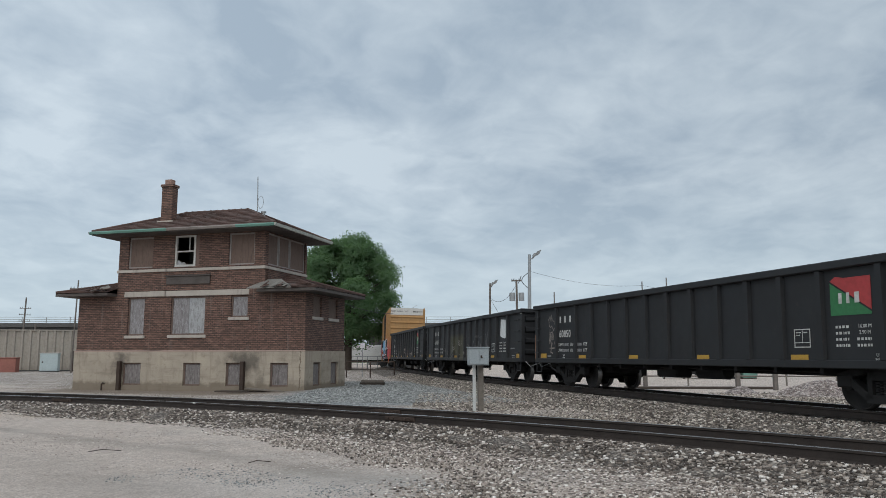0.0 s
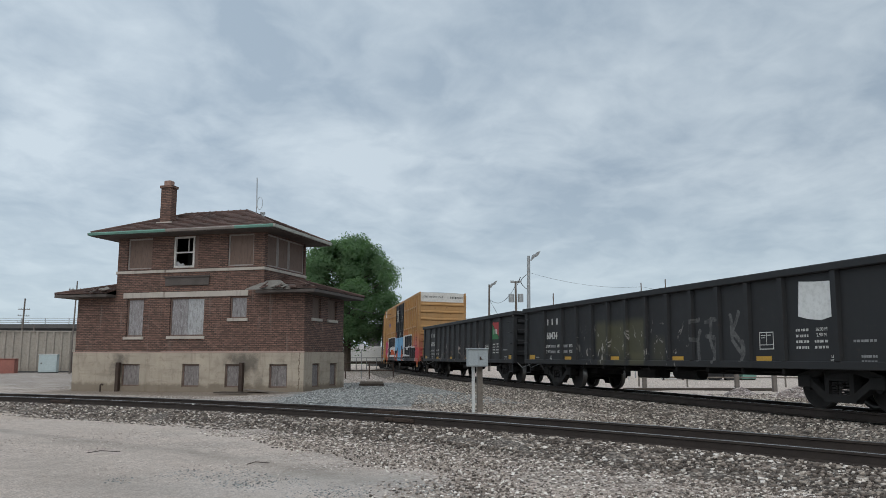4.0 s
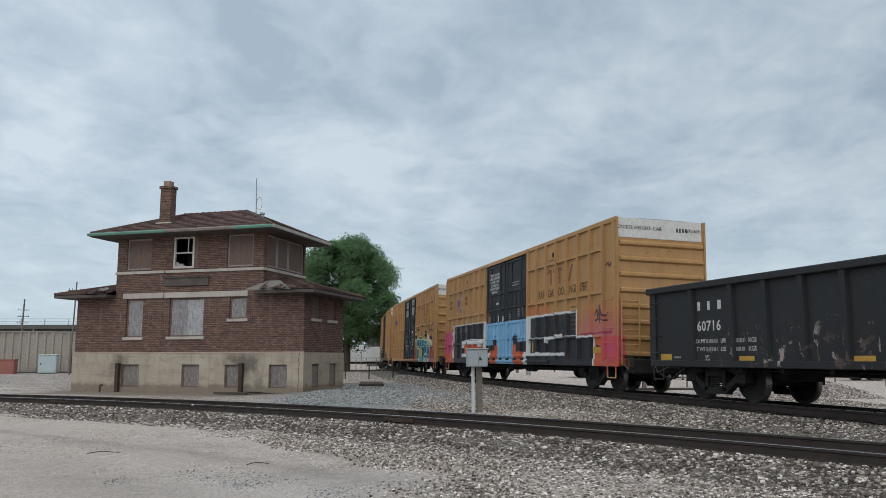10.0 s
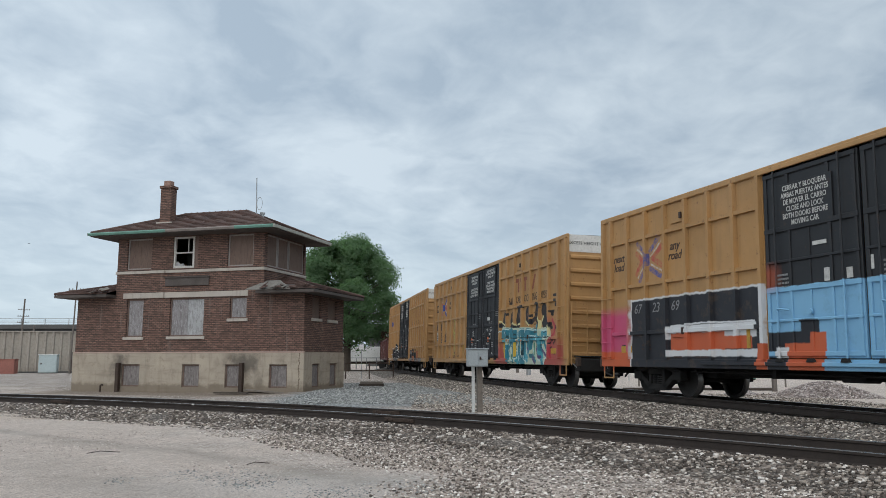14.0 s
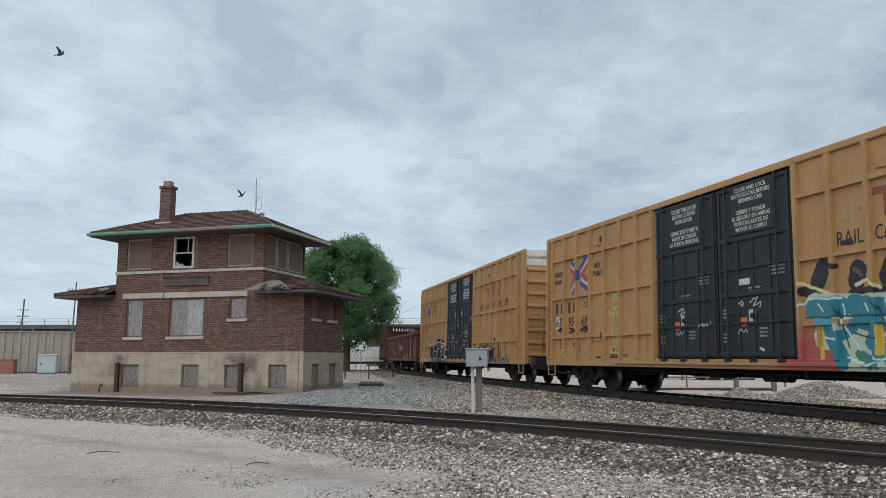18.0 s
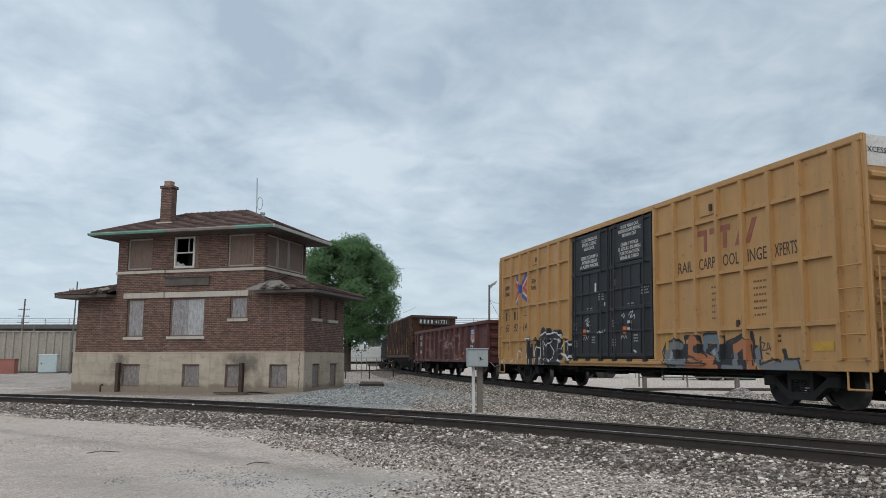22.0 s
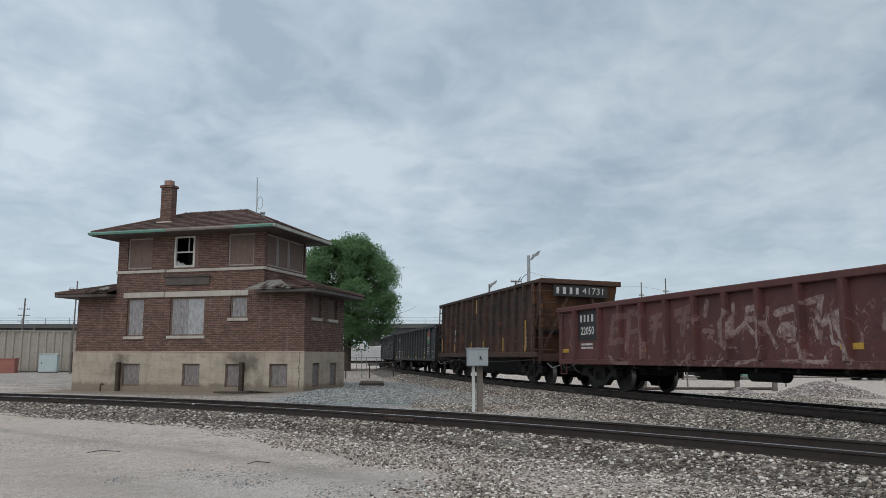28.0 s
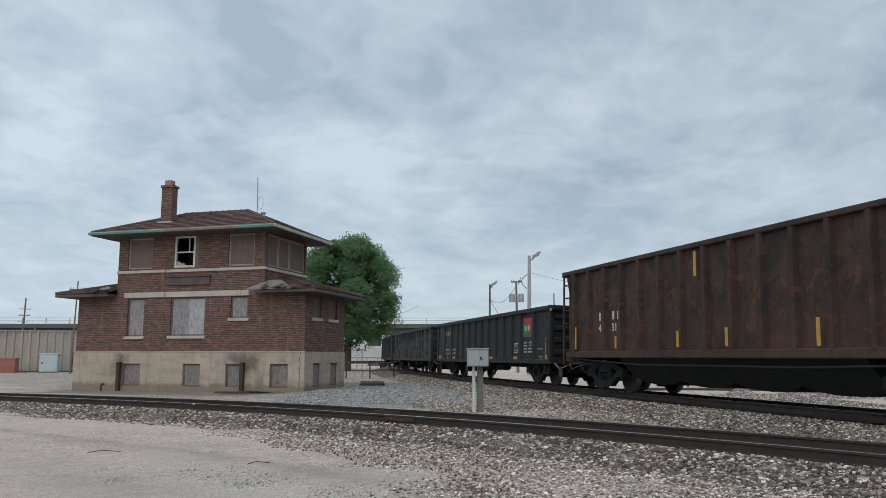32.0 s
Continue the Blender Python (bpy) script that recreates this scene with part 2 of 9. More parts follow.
def worn(name, base, dark, scale=1.5, fine=18.0, rough=0.75, metal=0.0, bump=0.15, amount=0.6, kind="Object", spots=None):
    """A surface with blotches at two scales and fine relief."""
    m = material(name, rough, metal)
    n = Nodes(m)
    v = n.coord(kind)
    a = n.noise(v, scale, 5.0, 0.6)
    c = n.mix(n.ramp(a, [(0.35, 0.0), (0.7, amount)]), base, dark)
    b = n.noise(v, fine, 4.0, 0.65)
    c = n.mix(n.ramp(b, [(0.45, 0.0), (0.75, 0.45)]), c, tuple(q * 0.6 for q in dark))
    if spots:
        c = n.mix(n.ramp(n.noise(v, scale * 4.3, 6.0, 0.7), [(0.6, 0.0), (0.68, 0.8)]), c, spots)
    n.bump(b, bump, 0.01)
    n.done(c, n.range(a, 0.2, 0.8, rough - 0.12, min(1.0, rough + 0.1)))
    return m


def plain(name, colour, rough=0.6, metal=0.0, var=0.25):
    m = material(name, rough, metal)
    n = Nodes(m)
    f = n.noise(n.coord("Object"), 9.0, 5.0, 0.6)
    n.done(n.mix(n.ramp(f, [(0.4, 0.0), (0.75, 1.0)]), colour, tuple(q * (1 - var) for q in colour)))
    return m


def gravel(name, cols, scale, patch=None, bump=0.6, dist=0.03, patch_scale=0.25):
    """Loose stones of several colours; patch: a finer dust colour that covers parts."""
    m = material(name, 0.95)
    n = Nodes(m)
    v = n.world()
    cell = n.voronoi(v, scale, out="Color")
    f = n.voronoi(v, scale)
    k = n.xyz(cell)[0]
    c = n.ramp(k, [(i / (len(cols) - 1) if len(cols) > 1 else 0, q) for i, q in enumerate(cols)])
    gap = n.ramp(f, [(0.25, 0.0), (0.75, 0.75)])
    c = n.mix(gap, c, tuple(q * 0.22 for q in cols[0]))
    big = n.noise(v, 0.7, 5.0, 0.6)
    c = n.mix(n.ramp(big, [(0.3, 0.25), (0.7, 0.0)]), c, tuple(q * 0.5 for q in cols[0]))
    h = n.math("SUBTRACT", 1.0, f)
    if patch:
        pm = n.noise(v, patch_scale, 6.0, 0.65, 0.4)
        pf = n.ramp(pm, [(0.42, 0.0), (0.58, 0.9)])
        fine = n.noise(v, 60.0, 3.0, 0.7)
        c = n.mix(pf, c, n.mix(fine, patch, tuple(q * 0.7 for q in patch)))
        h = n.mix(pf, h, fine)
    n.bump(h, bump, dist)
    n.done(c)
    return m


def brick_wall(name, c1, c2, mortar):
    m = material(name, 0.9)
    n = Nodes(m)
    x, y, z = n.xyz(n.coord("Object"))
    run = n.math("ADD", x, y)
    cb = n.t.nodes.new("ShaderNodeCombineXYZ")
    n.put(cb.inputs[0], run), n.put(cb.inputs[1], z)
    br = n.t.nodes.new("ShaderNodeTexBrick")
    n.put(br.inputs["Vector"], cb.outputs[0])
    br.inputs["Scale"].default_value = 1.0
    br.inputs["Brick Width"].default_value, br.inputs["Row Height"].default_value = 0.225, 0.083
    br.inputs["Mortar Size"].default_value, br.inputs["Mortar Smooth"].default_value = 0.013, 0.1
    br.inputs["Bias"].default_value = -0.1
    n.put(br.inputs["Color1"], c1), n.put(br.inputs["Color2"], c2), n.put(br.inputs["Mortar"], mortar)
    big = n.noise(cb.outputs[0], 0.8, 5.0, 0.6)
    c = n.mix(n.ramp(big, [(0.38, 0.0), (0.7, 0.4)]), br.outputs["Color"], tuple(q * 0.55 for q in c1))
    # raked bed joints, a little uneven
    jz = n.math("FRACT", n.math("ADD", n.math("DIVIDE", z, 0.083), n.math("MULTIPLY", n.noise(cb.outputs[0], 3.0, 3.0), 0.12)))
    joint = n.range(jz, 0.72, 0.82)
    c = n.mix(n.math("MULTIPLY", joint, 0.55), c, mortar)
    # odd bricks burnt darker or paler
    odd = n.voronoi(n.coord("Object", (4.4, 4.4, 12.0)), 1.0, out="Color")
    c = n.mix(n.ramp(n.xyz(odd)[0], [(0.72, 0.0), (0.80, 0.20)]), c, (0.33, 0.20, 0.15))
    c = n.mix(n.ramp(n.xyz(odd)[1], [(0.74, 0.0), (0.82, 0.22)]), c, (0.075, 0.048, 0.042))
    st = n.noise(n.coord("Object", (2.5, 2.5, 0.35)), 1.3, 5.0, 0.6)
    c = n.mix(n.ramp(st, [(0.58, 0.0), (0.75, 0.35)]), c, (0.32, 0.27, 0.23))
    fine = n.noise(cb.outputs[0], 40.0, 3.0, 0.6)
    c = n.mix(n.ramp(fine, [(0.45, 0.0), (0.8, 0.3)]), c, tuple(q * 0.5 for q in c2))
    n.bump(n.math("SUBTRACT", n.math("MULTIPLY", fine, 0.3), joint), 0.6, 0.012)
    n.done(c)
    return m


def stained(name, base, streak, rough=0.9, low=None, scale=0.9, soot=(), cracks=(), peel=None):
    """Concrete with rain streaks, blotches and a soiled foot that has its own wavy edge."""
    m = material(name, rough)
    n = Nodes(m)
    v = n.coord("Object")
    a = n.noise(v, scale, 6.0, 0.62)
    c = n.mix(n.ramp(a, [(0.35, 0.0), (0.72, 0.7)]), base, tuple(q * 0.68 for q in base))
    s = n.noise(n.coord("Object", (3.0, 3.0, 0.28)), 1.6, 5.0, 0.65)
    c = n.mix(n.ramp(s, [(0.55, 0.0), (0.78, 0.75)]), c, streak)
    if peel:
        c = n.mix(n.ramp(n.noise(n.coord("Object", (2.0, 2.0, 0.8)), 4.5, 7.0, 0.75, 0.6), [(0.50, 0.0), (0.56, 0.7)]), c, peel)
        c = n.mix(n.ramp(n.noise(n.coord("Object", (6.0, 6.0, 0.7)), 3.0, 6.0, 0.7), [(0.54, 0.0), (0.62, 0.55)]), c, streak)
    if low:
        c = n.mix(n.ramp(n.noise(v, 1.7, 7.0, 0.72, 0.5), [(0.54, 0.0), (0.62, 0.5)]), c, tuple(q * 0.62 for q in base))
        c = n.mix(n.ramp(n.noise(n.coord("Object", (0.35, 0.35, 4.5)), 1.5, 5.0, 0.65), [(0.52, 0.0), (0.70, 0.40)]), c, streak)
    for x0, x1, z0, z1 in soot:
        w = n.math("MULTIPLY", n.math("SUBTRACT", n.noise(v, 2.6, 5.0, 0.65), 0.5), 1.1)
        x, y, z = n.xyz(v)
        k = n.math("MULTIPLY", n.span(n.math("ADD", x, w), x0, x1, 0.22), n.span(n.math("ADD", z, w), z0, z1, 0.22))
        c = n.mix(n.math("MULTIPLY", k, 0.75), c, (0.075, 0.066, 0.058))
    for x0 in cracks:
        x = n.math("ADD", n.xyz(v)[0], n.math("MULTIPLY", n.math("SUBTRACT", n.noise(v, 3.5, 5.0, 0.75), 0.5), 0.30))
        k = n.math("LESS_THAN", n.math("ABSOLUTE", n.math("SUBTRACT", x, x0)), 0.022)
        c = n.mix(n.math("MULTIPLY", k, 0.85), c, (0.11, 0.075, 0.05))
    if low:
        z = n.math("ADD", n.xyz(v)[2], n.math("MULTIPLY", n.noise(v, 1.6, 6.0, 0.7), 0.75))
        c = n.mix(n.range(z, low, low + 0.16, 0.7, 0.0), c, (0.16, 0.125, 0.09))
        c = n.mix(n.ramp(n.noise(v, 3.4, 6.0, 0.72), [(0.57, 0.0), (0.66, 0.55)]), c, (0.24, 0.19, 0.14))
    f = n.noise(v, 45.0, 3.0, 0.7)
    c = n.mix(n.ramp(f, [(0.4, 0.0), (0.8, 0.35)]), c, streak)
    n.bump(f, 0.25, 0.01)
    n.done(c)
    return m


M = {}
M.update({
    "brick": brick_wall("red_brick", (0.240, 0.131, 0.099), (0.104, 0.061, 0.048), (0.042, 0.036, 0.032)),
    "concrete": stained("stained_concrete", (0.455, 0.392, 0.315), (0.19, 0.152, 0.117), low=0.10, cracks=(-0.18,), soot=[(-9.95, -9.25, 0.1, 1.25), (-3.3, -2.2, 0.35, 1.2), (-3.9, -3.2, 0.75, 1.2), (-1.2, -0.9, 0.8, 1.0), (-2.3, -2.0, -0.3, 0.1)]),
    "limestone": stained("belt_stone", (0.50, 0.45, 0.40), (0.24, 0.21, 0.18)),
    # pink that puts the light on one brick course into the colour
    "ledge": stained("lit_pink_ledge", (0.40, 0.29, 0.245), (0.22, 0.16, 0.135)),
    "board": stained("weathered_plywood", (0.275, 0.258, 0.262), (0.075, 0.066, 0.066), scale=3.4, peel=(0.38, 0.37, 0.38)),
    "board_dark": stained("dark_plywood", (0.195, 0.135, 0.11), (0.085, 0.058, 0.048), scale=2.0, peel=(0.15, 0.11, 0.092)),
    "board_base": stained("soiled_plywood", (0.22, 0.196, 0.190), (0.050, 0.042, 0.040), scale=4.6, peel=(0.30, 0.275, 0.265)),
    "board_pale": stained("pale_plywood", (0.44, 0.45, 0.46), (0.14, 0.13, 0.128), scale=3.6, peel=(0.26, 0.25, 0.25)),
})
M.update({
    "rooftile": worn("clay_roof_tile", (0.115, 0.064, 0.052), (0.062, 0.044, 0.038), 1.2, 14.0, 0.85, amount=0.8, bump=0.4),
    "roofdeck": worn("bare_roof_boards", (0.24, 0.23, 0.21), (0.13, 0.115, 0.10), 2.5, 20.0, 0.9),
    "copper": worn("green_copper", (0.16, 0.34, 0.28), (0.10, 0.19, 0.165), 1.4, 22.0, 0.6),
    "pale_gutter": worn("peeling_pale_green_gutter_paint", (0.50, 0.53, 0.48), (0.25, 0.24, 0.21), 1.6, 18.0, 0.7),
    "gutter": worn("grey_gutter_paint", (0.30, 0.27, 0.25), (0.14, 0.11, 0.10), 1.4, 18.0, 0.7),
    "soffit": worn("dark_soffit_boards", (0.10, 0.085, 0.078), (0.06, 0.05, 0.045), 2.0, 18.0, 0.85),
    "white": worn("white_window_paint", (0.62, 0.61, 0.58), (0.36, 0.34, 0.31), 2.5, 25.0, 0.6),
    # near-black colour that stands for the shade inside the room
    "inside": plain("dark_room_shade", (0.05, 0.048, 0.045), 0.9),
})
M.update({
    "iron": worn("rusty_iron", (0.075, 0.05, 0.038), (0.04, 0.03, 0.026), 3.0, 25.0, 0.8, 0.3),
    "galv": worn("galvanised_steel", (0.36, 0.38, 0.39), (0.25, 0.26, 0.27), 3.0, 30.0, 0.5, 0.4, amount=0.5),
    "greybox": worn("grey_cabinet_paint", (0.36, 0.40, 0.42), (0.28, 0.31, 0.32), 3.0, 30.0, 0.55, amount=0.5),
    "wood": worn("grey_weathered_wood", (0.20, 0.175, 0.15), (0.11, 0.09, 0.075), 2.0, 16.0, 0.9),
    "pole": worn("pole_wood", (0.17, 0.15, 0.135), (0.10, 0.085, 0.075), 2.0, 16.0, 0.9),
    "tie": worn("creosoted_tie", (0.075, 0.058, 0.047), (0.04, 0.034, 0.03), 2.5, 22.0, 0.95, bump=0.5),
    "rail": worn("rusty_rail_steel", (0.050, 0.038, 0.032), (0.028, 0.022, 0.020), 3.0, 30.0, 0.75, 0.3),
})
M.update({
    "railtop": worn("polished_rail_head", (0.36, 0.35, 0.34), (0.25, 0.24, 0.23), 1.0, 30.0, 0.3, 0.85),
    "bridge": worn("bridge_concrete", (0.11, 0.108, 0.105), (0.075, 0.073, 0.07), 0.3, 3.0, 0.9),
    "bridge_dark": worn("bridge_girder", (0.085, 0.085, 0.085), (0.05, 0.05, 0.05), 0.3, 3.0, 0.8),
    "shedwall": worn("tan_sheet_metal", (0.36, 0.325, 0.28), (0.27, 0.24, 0.205), 0.25, 4.0, 0.7, amount=0.7),
    "paleblue": worn("pale_blue_cabinet", (0.46, 0.54, 0.55), (0.36, 0.43, 0.44), 2.0, 12.0, 0.6, amount=0.4),
    "redbox": worn("faded_red_paint", (0.34, 0.13, 0.10), (0.22, 0.09, 0.075), 1.5, 10.0, 0.7),
    "whitevan": worn("white_trailer_paint", (0.70, 0.71, 0.70), (0.52, 0.52, 0.50), 0.8, 8.0, 0.5, amount=0.4),
})
M.update({
    "black": plain("black_rubber_and_iron", (0.02, 0.02, 0.021), 0.7),
    "bark": worn("tree_bark", (0.10, 0.08, 0.062), (0.055, 0.045, 0.037), 2.5, 16.0, 0.95, bump=0.6),
    "palepost": worn("pale_post_paint", (0.60, 0.61, 0.60), (0.42, 0.42, 0.41), 3.0, 25.0, 0.6, amount=0.5),
    "cable": plain("black_cable", (0.03, 0.03, 0.032), 0.6),
})


def leaf_material():
    """Dull green leaves that let some light through."""
    m = material("tree_leaves", 0.9)
    n = Nodes(m)
    g = n.t.nodes.new("ShaderNodeNewGeometry")
    c = n.ramp(g.outputs["Random Per Island"], [(0.0, (0.108, 0.180, 0.098)), (0.5, (0.130, 0.208, 0.116)), (1.0, (0.160, 0.242, 0.138))])
    c = n.mix(n.ramp(n.noise(n.coord("Object"), 0.5, 3.0), [(0.35, 0.0), (0.7, 0.45)]), c, (0.116, 0.186, 0.106))
    n.done(c)
    n.b.inputs["Specular IOR Level"].default_value = 0.12
    lit = n.t.nodes.new("ShaderNodeBsdfTranslucent")
    n.put(lit.inputs["Color"], n.mix(1.0, c, (1.25, 1.48, 0.92), "MULTIPLY"))
    both = n.t.nodes.new("ShaderNodeMixShader")
    both.inputs[0].default_value = 0.5
    n.t.links.new(n.b.outputs[0], both.inputs[1])
    n.t.links.new(lit.outputs[0], both.inputs[2])
    n.t.links.new(both.outputs[0], n.t.nodes["Material Output"].inputs["Surface"])
    return m


def ground_material():
    """Pale limestone dust and gravel: stony towards the track, dusty on the drive, damp wheel ways along the bend, a blue-grey apron by the house."""
    m = material("limestone_gravel_ground", 0.97)
    n = Nodes(m)
    v = n.world()
    x, y, z = n.xyz(v)
    # distance from the middle of the siding's bend: the wheel ways run round it
    dx, dy = n.math("ADD", x, 34.2), n.math("ADD", y, 22.3)
    rad = n.math("SQRT", n.math("ADD", n.math("MULTIPLY", dx, dx), n.math("MULTIPLY", dy, dy)))
    wob = n.math("MULTIPLY", n.math("SUBTRACT", n.noise(v, 0.5, 5.0, 0.6), 0.5), 2.2)
    rw = n.math("ADD", rad, wob)
    cell = n.xyz(n.voronoi(v, 24.0, out="Color"))[0]
    f = n.voronoi(v, 24.0)
    stones = n.ramp(cell, [(0.0, (0.13, 0.105, 0.089)), (0.35, (0.29, 0.24, 0.207)), (0.75, (0.51, 0.445, 0.395)), (1.0, (0.82, 0.76, 0.70))])
    stones = n.mix(n.ramp(f, [(0.35, 0.0), (0.8, 0.65)]), stones, (0.085, 0.070, 0.058))
    fine = n.noise(v, 38.0, 5.0, 0.85)
    mid = n.noise(v, 7.0, 6.0, 0.75)
    grit = n.xyz(n.voronoi(v, 42.0, out="Color"))[2]
    dust = n.mix(n.ramp(fine, [(0.36, 0.0), (0.62, 1.0)]), (0.48, 0.385, 0.325), (0.88, 0.75, 0.66))
    dust = n.mix(n.ramp(grit, [(0.86, 0.0), (0.92, 0.6)]), dust, (0.84, 0.80, 0.745))
    dust = n.mix(n.ramp(grit, [(0.06, 0.6), (0.12, 0.0)]), dust, (0.16, 0.14, 0.12))
    dust = n.mix(n.ramp(mid, [(0.5, 0.0), (0.75, 0.4)]), dust, (0.38, 0.315, 0.27))
    lump = n.noise(n.world((1.0, 0.45, 1.0)), 13.0, 8.0, 0.9)
    dust = n.mix(n.ramp(lump, [(0.34, 0.75), (0.50, 0.0)]), dust, (0.25, 0.205, 0.175))
    dust = n.mix(n.ramp(lump, [(0.52, 0.0), (0.66, 0.7)]), dust, (0.88, 0.79, 0.72))
    # trodden clods and scuffed patches
    clod = n.noise(n.world((1.0, 0.6, 1.0)), 3.2, 9.0, 0.82, 0.4)
    dust = n.mix(n.ramp(clod, [(0.36, 0.5), (0.50, 0.0)]), dust, (0.36, 0.29, 0.24))
    dust = n.mix(n.ramp(clod, [(0.52, 0.0), (0.64, 0.55)]), dust, (0.93, 0.825, 0.745))
    # small chips trodden into the dust
    chip = n.voronoi(v, 55.0)
    shade = n.xyz(n.voronoi(v, 55.0, out="Color"))[1]
    dust = n.mix(0.42, dust, n.ramp(shade, [(0.0, (0.28, 0.228, 0.196)), (0.5, (0.61, 0.525, 0.465)), (1.0, (0.92, 0.84, 0.77))]))
    dust = n.mix(n.ramp(chip, [(0.5, 0.0), (0.85, 0.5)]), dust, (0.22, 0.18, 0.155))
    # dust on the drive, stones towards the track and to the east
    lean = n.math("ADD", n.math("MULTIPLY", n.noise(v, 0.55, 7.0, 0.68, 0.3), 1.6), n.math("MULTIPLY", n.math("ADD", n.math("MULTIPLY", x, -0.045), n.math("MULTIPLY", n.math("SUBTRACT", rw, 47.5), -0.07)), 1.0))
    patch = n.ramp(lean, [(0.62, 0.0), (1.0, 1.0)])
    # the yard beyond the main line is dusty too
    yard = n.math("ADD", n.math("MULTIPLY", n.math("SUBTRACT", x, 6.3), 0.96), n.math("MULTIPLY", n.math("SUBTRACT", y, 23.0), 0.28))
    patch = n.math("MAXIMUM", patch, n.range(yard, 3.2, 4.4))
    c = n.mix(patch, stones, dust)
    way = n.math("ADD", n.span(rw, 46.3, 47.2, 0.35), n.math("MULTIPLY", n.span(rw, 43.6, 44.9, 0.5), 0.7), True)
    way = n.math("MULTIPLY", way, n.range(n.noise(v, 0.35, 4.0), 0.35, 0.6))
    c = n.mix(n.math("MULTIPLY", way, 0.5), c, (0.27, 0.24, 0.205))
    pale = n.ramp(n.noise(n.world((0.5, 0.5, 1.0)), 0.8, 5.0, 0.6), [(0.52, 0.0), (0.7, 0.4)])
    c = n.mix(pale, c, (0.66, 0.59, 0.54))
    # a washed-out pale patch of chips at the bend of the drive
    qx, qy = n.math("MULTIPLY", n.math("ADD", x, 1.7), 0.75), n.math("MULTIPLY", n.math("SUBTRACT", y, 10.4), 1.5)
    far = n.math("ADD", n.math("SQRT", n.math("ADD", n.math("MULTIPLY", qx, qx), n.math("MULTIPLY", qy, qy))), n.math("MULTIPLY", n.noise(v, 0.8, 6.0, 0.7), 3.0))
    c = n.mix(n.range(far, 2.2, 4.2, 0.2, 0.0), c, n.mix(lump, (0.20, 0.195, 0.19), (1.0, 0.985, 0.97)))
    # a narrow damp rut along the drive
    rut = n.math("ADD", rad, n.math("MULTIPLY", n.math("SUBTRACT", n.noise(v, 0.9, 6.0, 0.7), 0.5), 0.75))
    rf = n.math("MULTIPLY", n.span(rut, 46.76, 46.96, 0.22), n.range(n.noise(v, 0.5, 3.0), 0.30, 0.55, 0.10, 0.55))
    c = n.mix(rf, c, (0.21, 0.18, 0.155))
    # dry straw-coloured strip beside the siding, brown soil round the tower
    sx = n.math("ADD", x, n.math("MULTIPLY", n.noise(v, 0.8, 5.0, 0.7), 3.0))
    straw = n.math("MULTIPLY", n.span(sx, -14.0, -6.5, 1.2), n.span(n.math("ADD", rad, n.math("MULTIPLY", n.noise(v, 1.2, 5.0, 0.7), 1.6)), 50.6, 53.6, 0.5))
    c = n.mix(n.math("MULTIPLY", straw, n.ramp(n.noise(v, 5.0, 5.0, 0.75), [(0.42, 0.0), (0.62, 0.75)])), c, (0.46, 0.36, 0.22))
    hx, hy = n.math("ADD", x, 6.268), n.math("SUBTRACT", y, 34.819)
    lx = n.math("SUBTRACT", n.math("MULTIPLY", hx, 0.963), n.math("MULTIPLY", hy, 0.2696))
    ly = n.math("ADD", n.math("MULTIPLY", hx, 0.2696), n.math("MULTIPLY", hy, 0.963))
    so = n.math("MULTIPLY", n.math("SUBTRACT", n.noise(v, 0.9, 6.0, 0.7), 0.5), 2.6)
    soil = n.math("MULTIPLY", n.span(n.math("ADD", lx, so), -13.2, 1.2, 0.5), n.span(n.math("ADD", ly, so), -2.6, 5.2, 0.6))
    c = n.mix(n.math("MULTIPLY", soil, 0.8), c, n.mix(fine, (0.115, 0.088, 0.066), (0.27, 0.215, 0.165)))
    # the crushed-stone apron by the house
    ax = n.math("ADD", x, n.math("MULTIPLY", n.noise(v, 0.6, 4.0), 2.6))
    ay = n.math("ADD", y, n.math("MULTIPLY", n.noise(v, 0.5, 4.0, out="Fac"), 3.0))
    ap = n.math("MULTIPLY", n.span(ax, -4.9, 2.4, 0.7), n.span(ay, 25.4, 46.0, 1.0))
    blue = n.ramp(n.xyz(n.voronoi(v, 11.0, out="Color"))[1], [(0.0, (0.17, 0.176, 0.174)), (0.5, (0.31, 0.320, 0.316)), (1.0, (0.48, 0.488, 0.478))])
    blue = n.mix(n.ramp(n.voronoi(v, 11.0), [(0.3, 0.0), (0.75, 0.7)]), blue, (0.06, 0.066, 0.07))
    c = n.mix(ap, c, blue)
    n.bump(n.mix(patch, n.math("SUBTRACT", 1.0, f), n.math("SUBTRACT", n.math("ADD", fine, n.math("MULTIPLY", mid, 1.5)), chip)), 0.8, 0.03)
    n.done(c)
    return m


M["ground"] = ground_material()
M["leaf"] = leaf_material()
M["ballast"] = gravel("track_ballast", [(0.085, 0.070, 0.060), (0.18, 0.152, 0.13), (0.29, 0.25, 0.215), (0.46, 0.415, 0.365)], 22.0, bump=0.9)


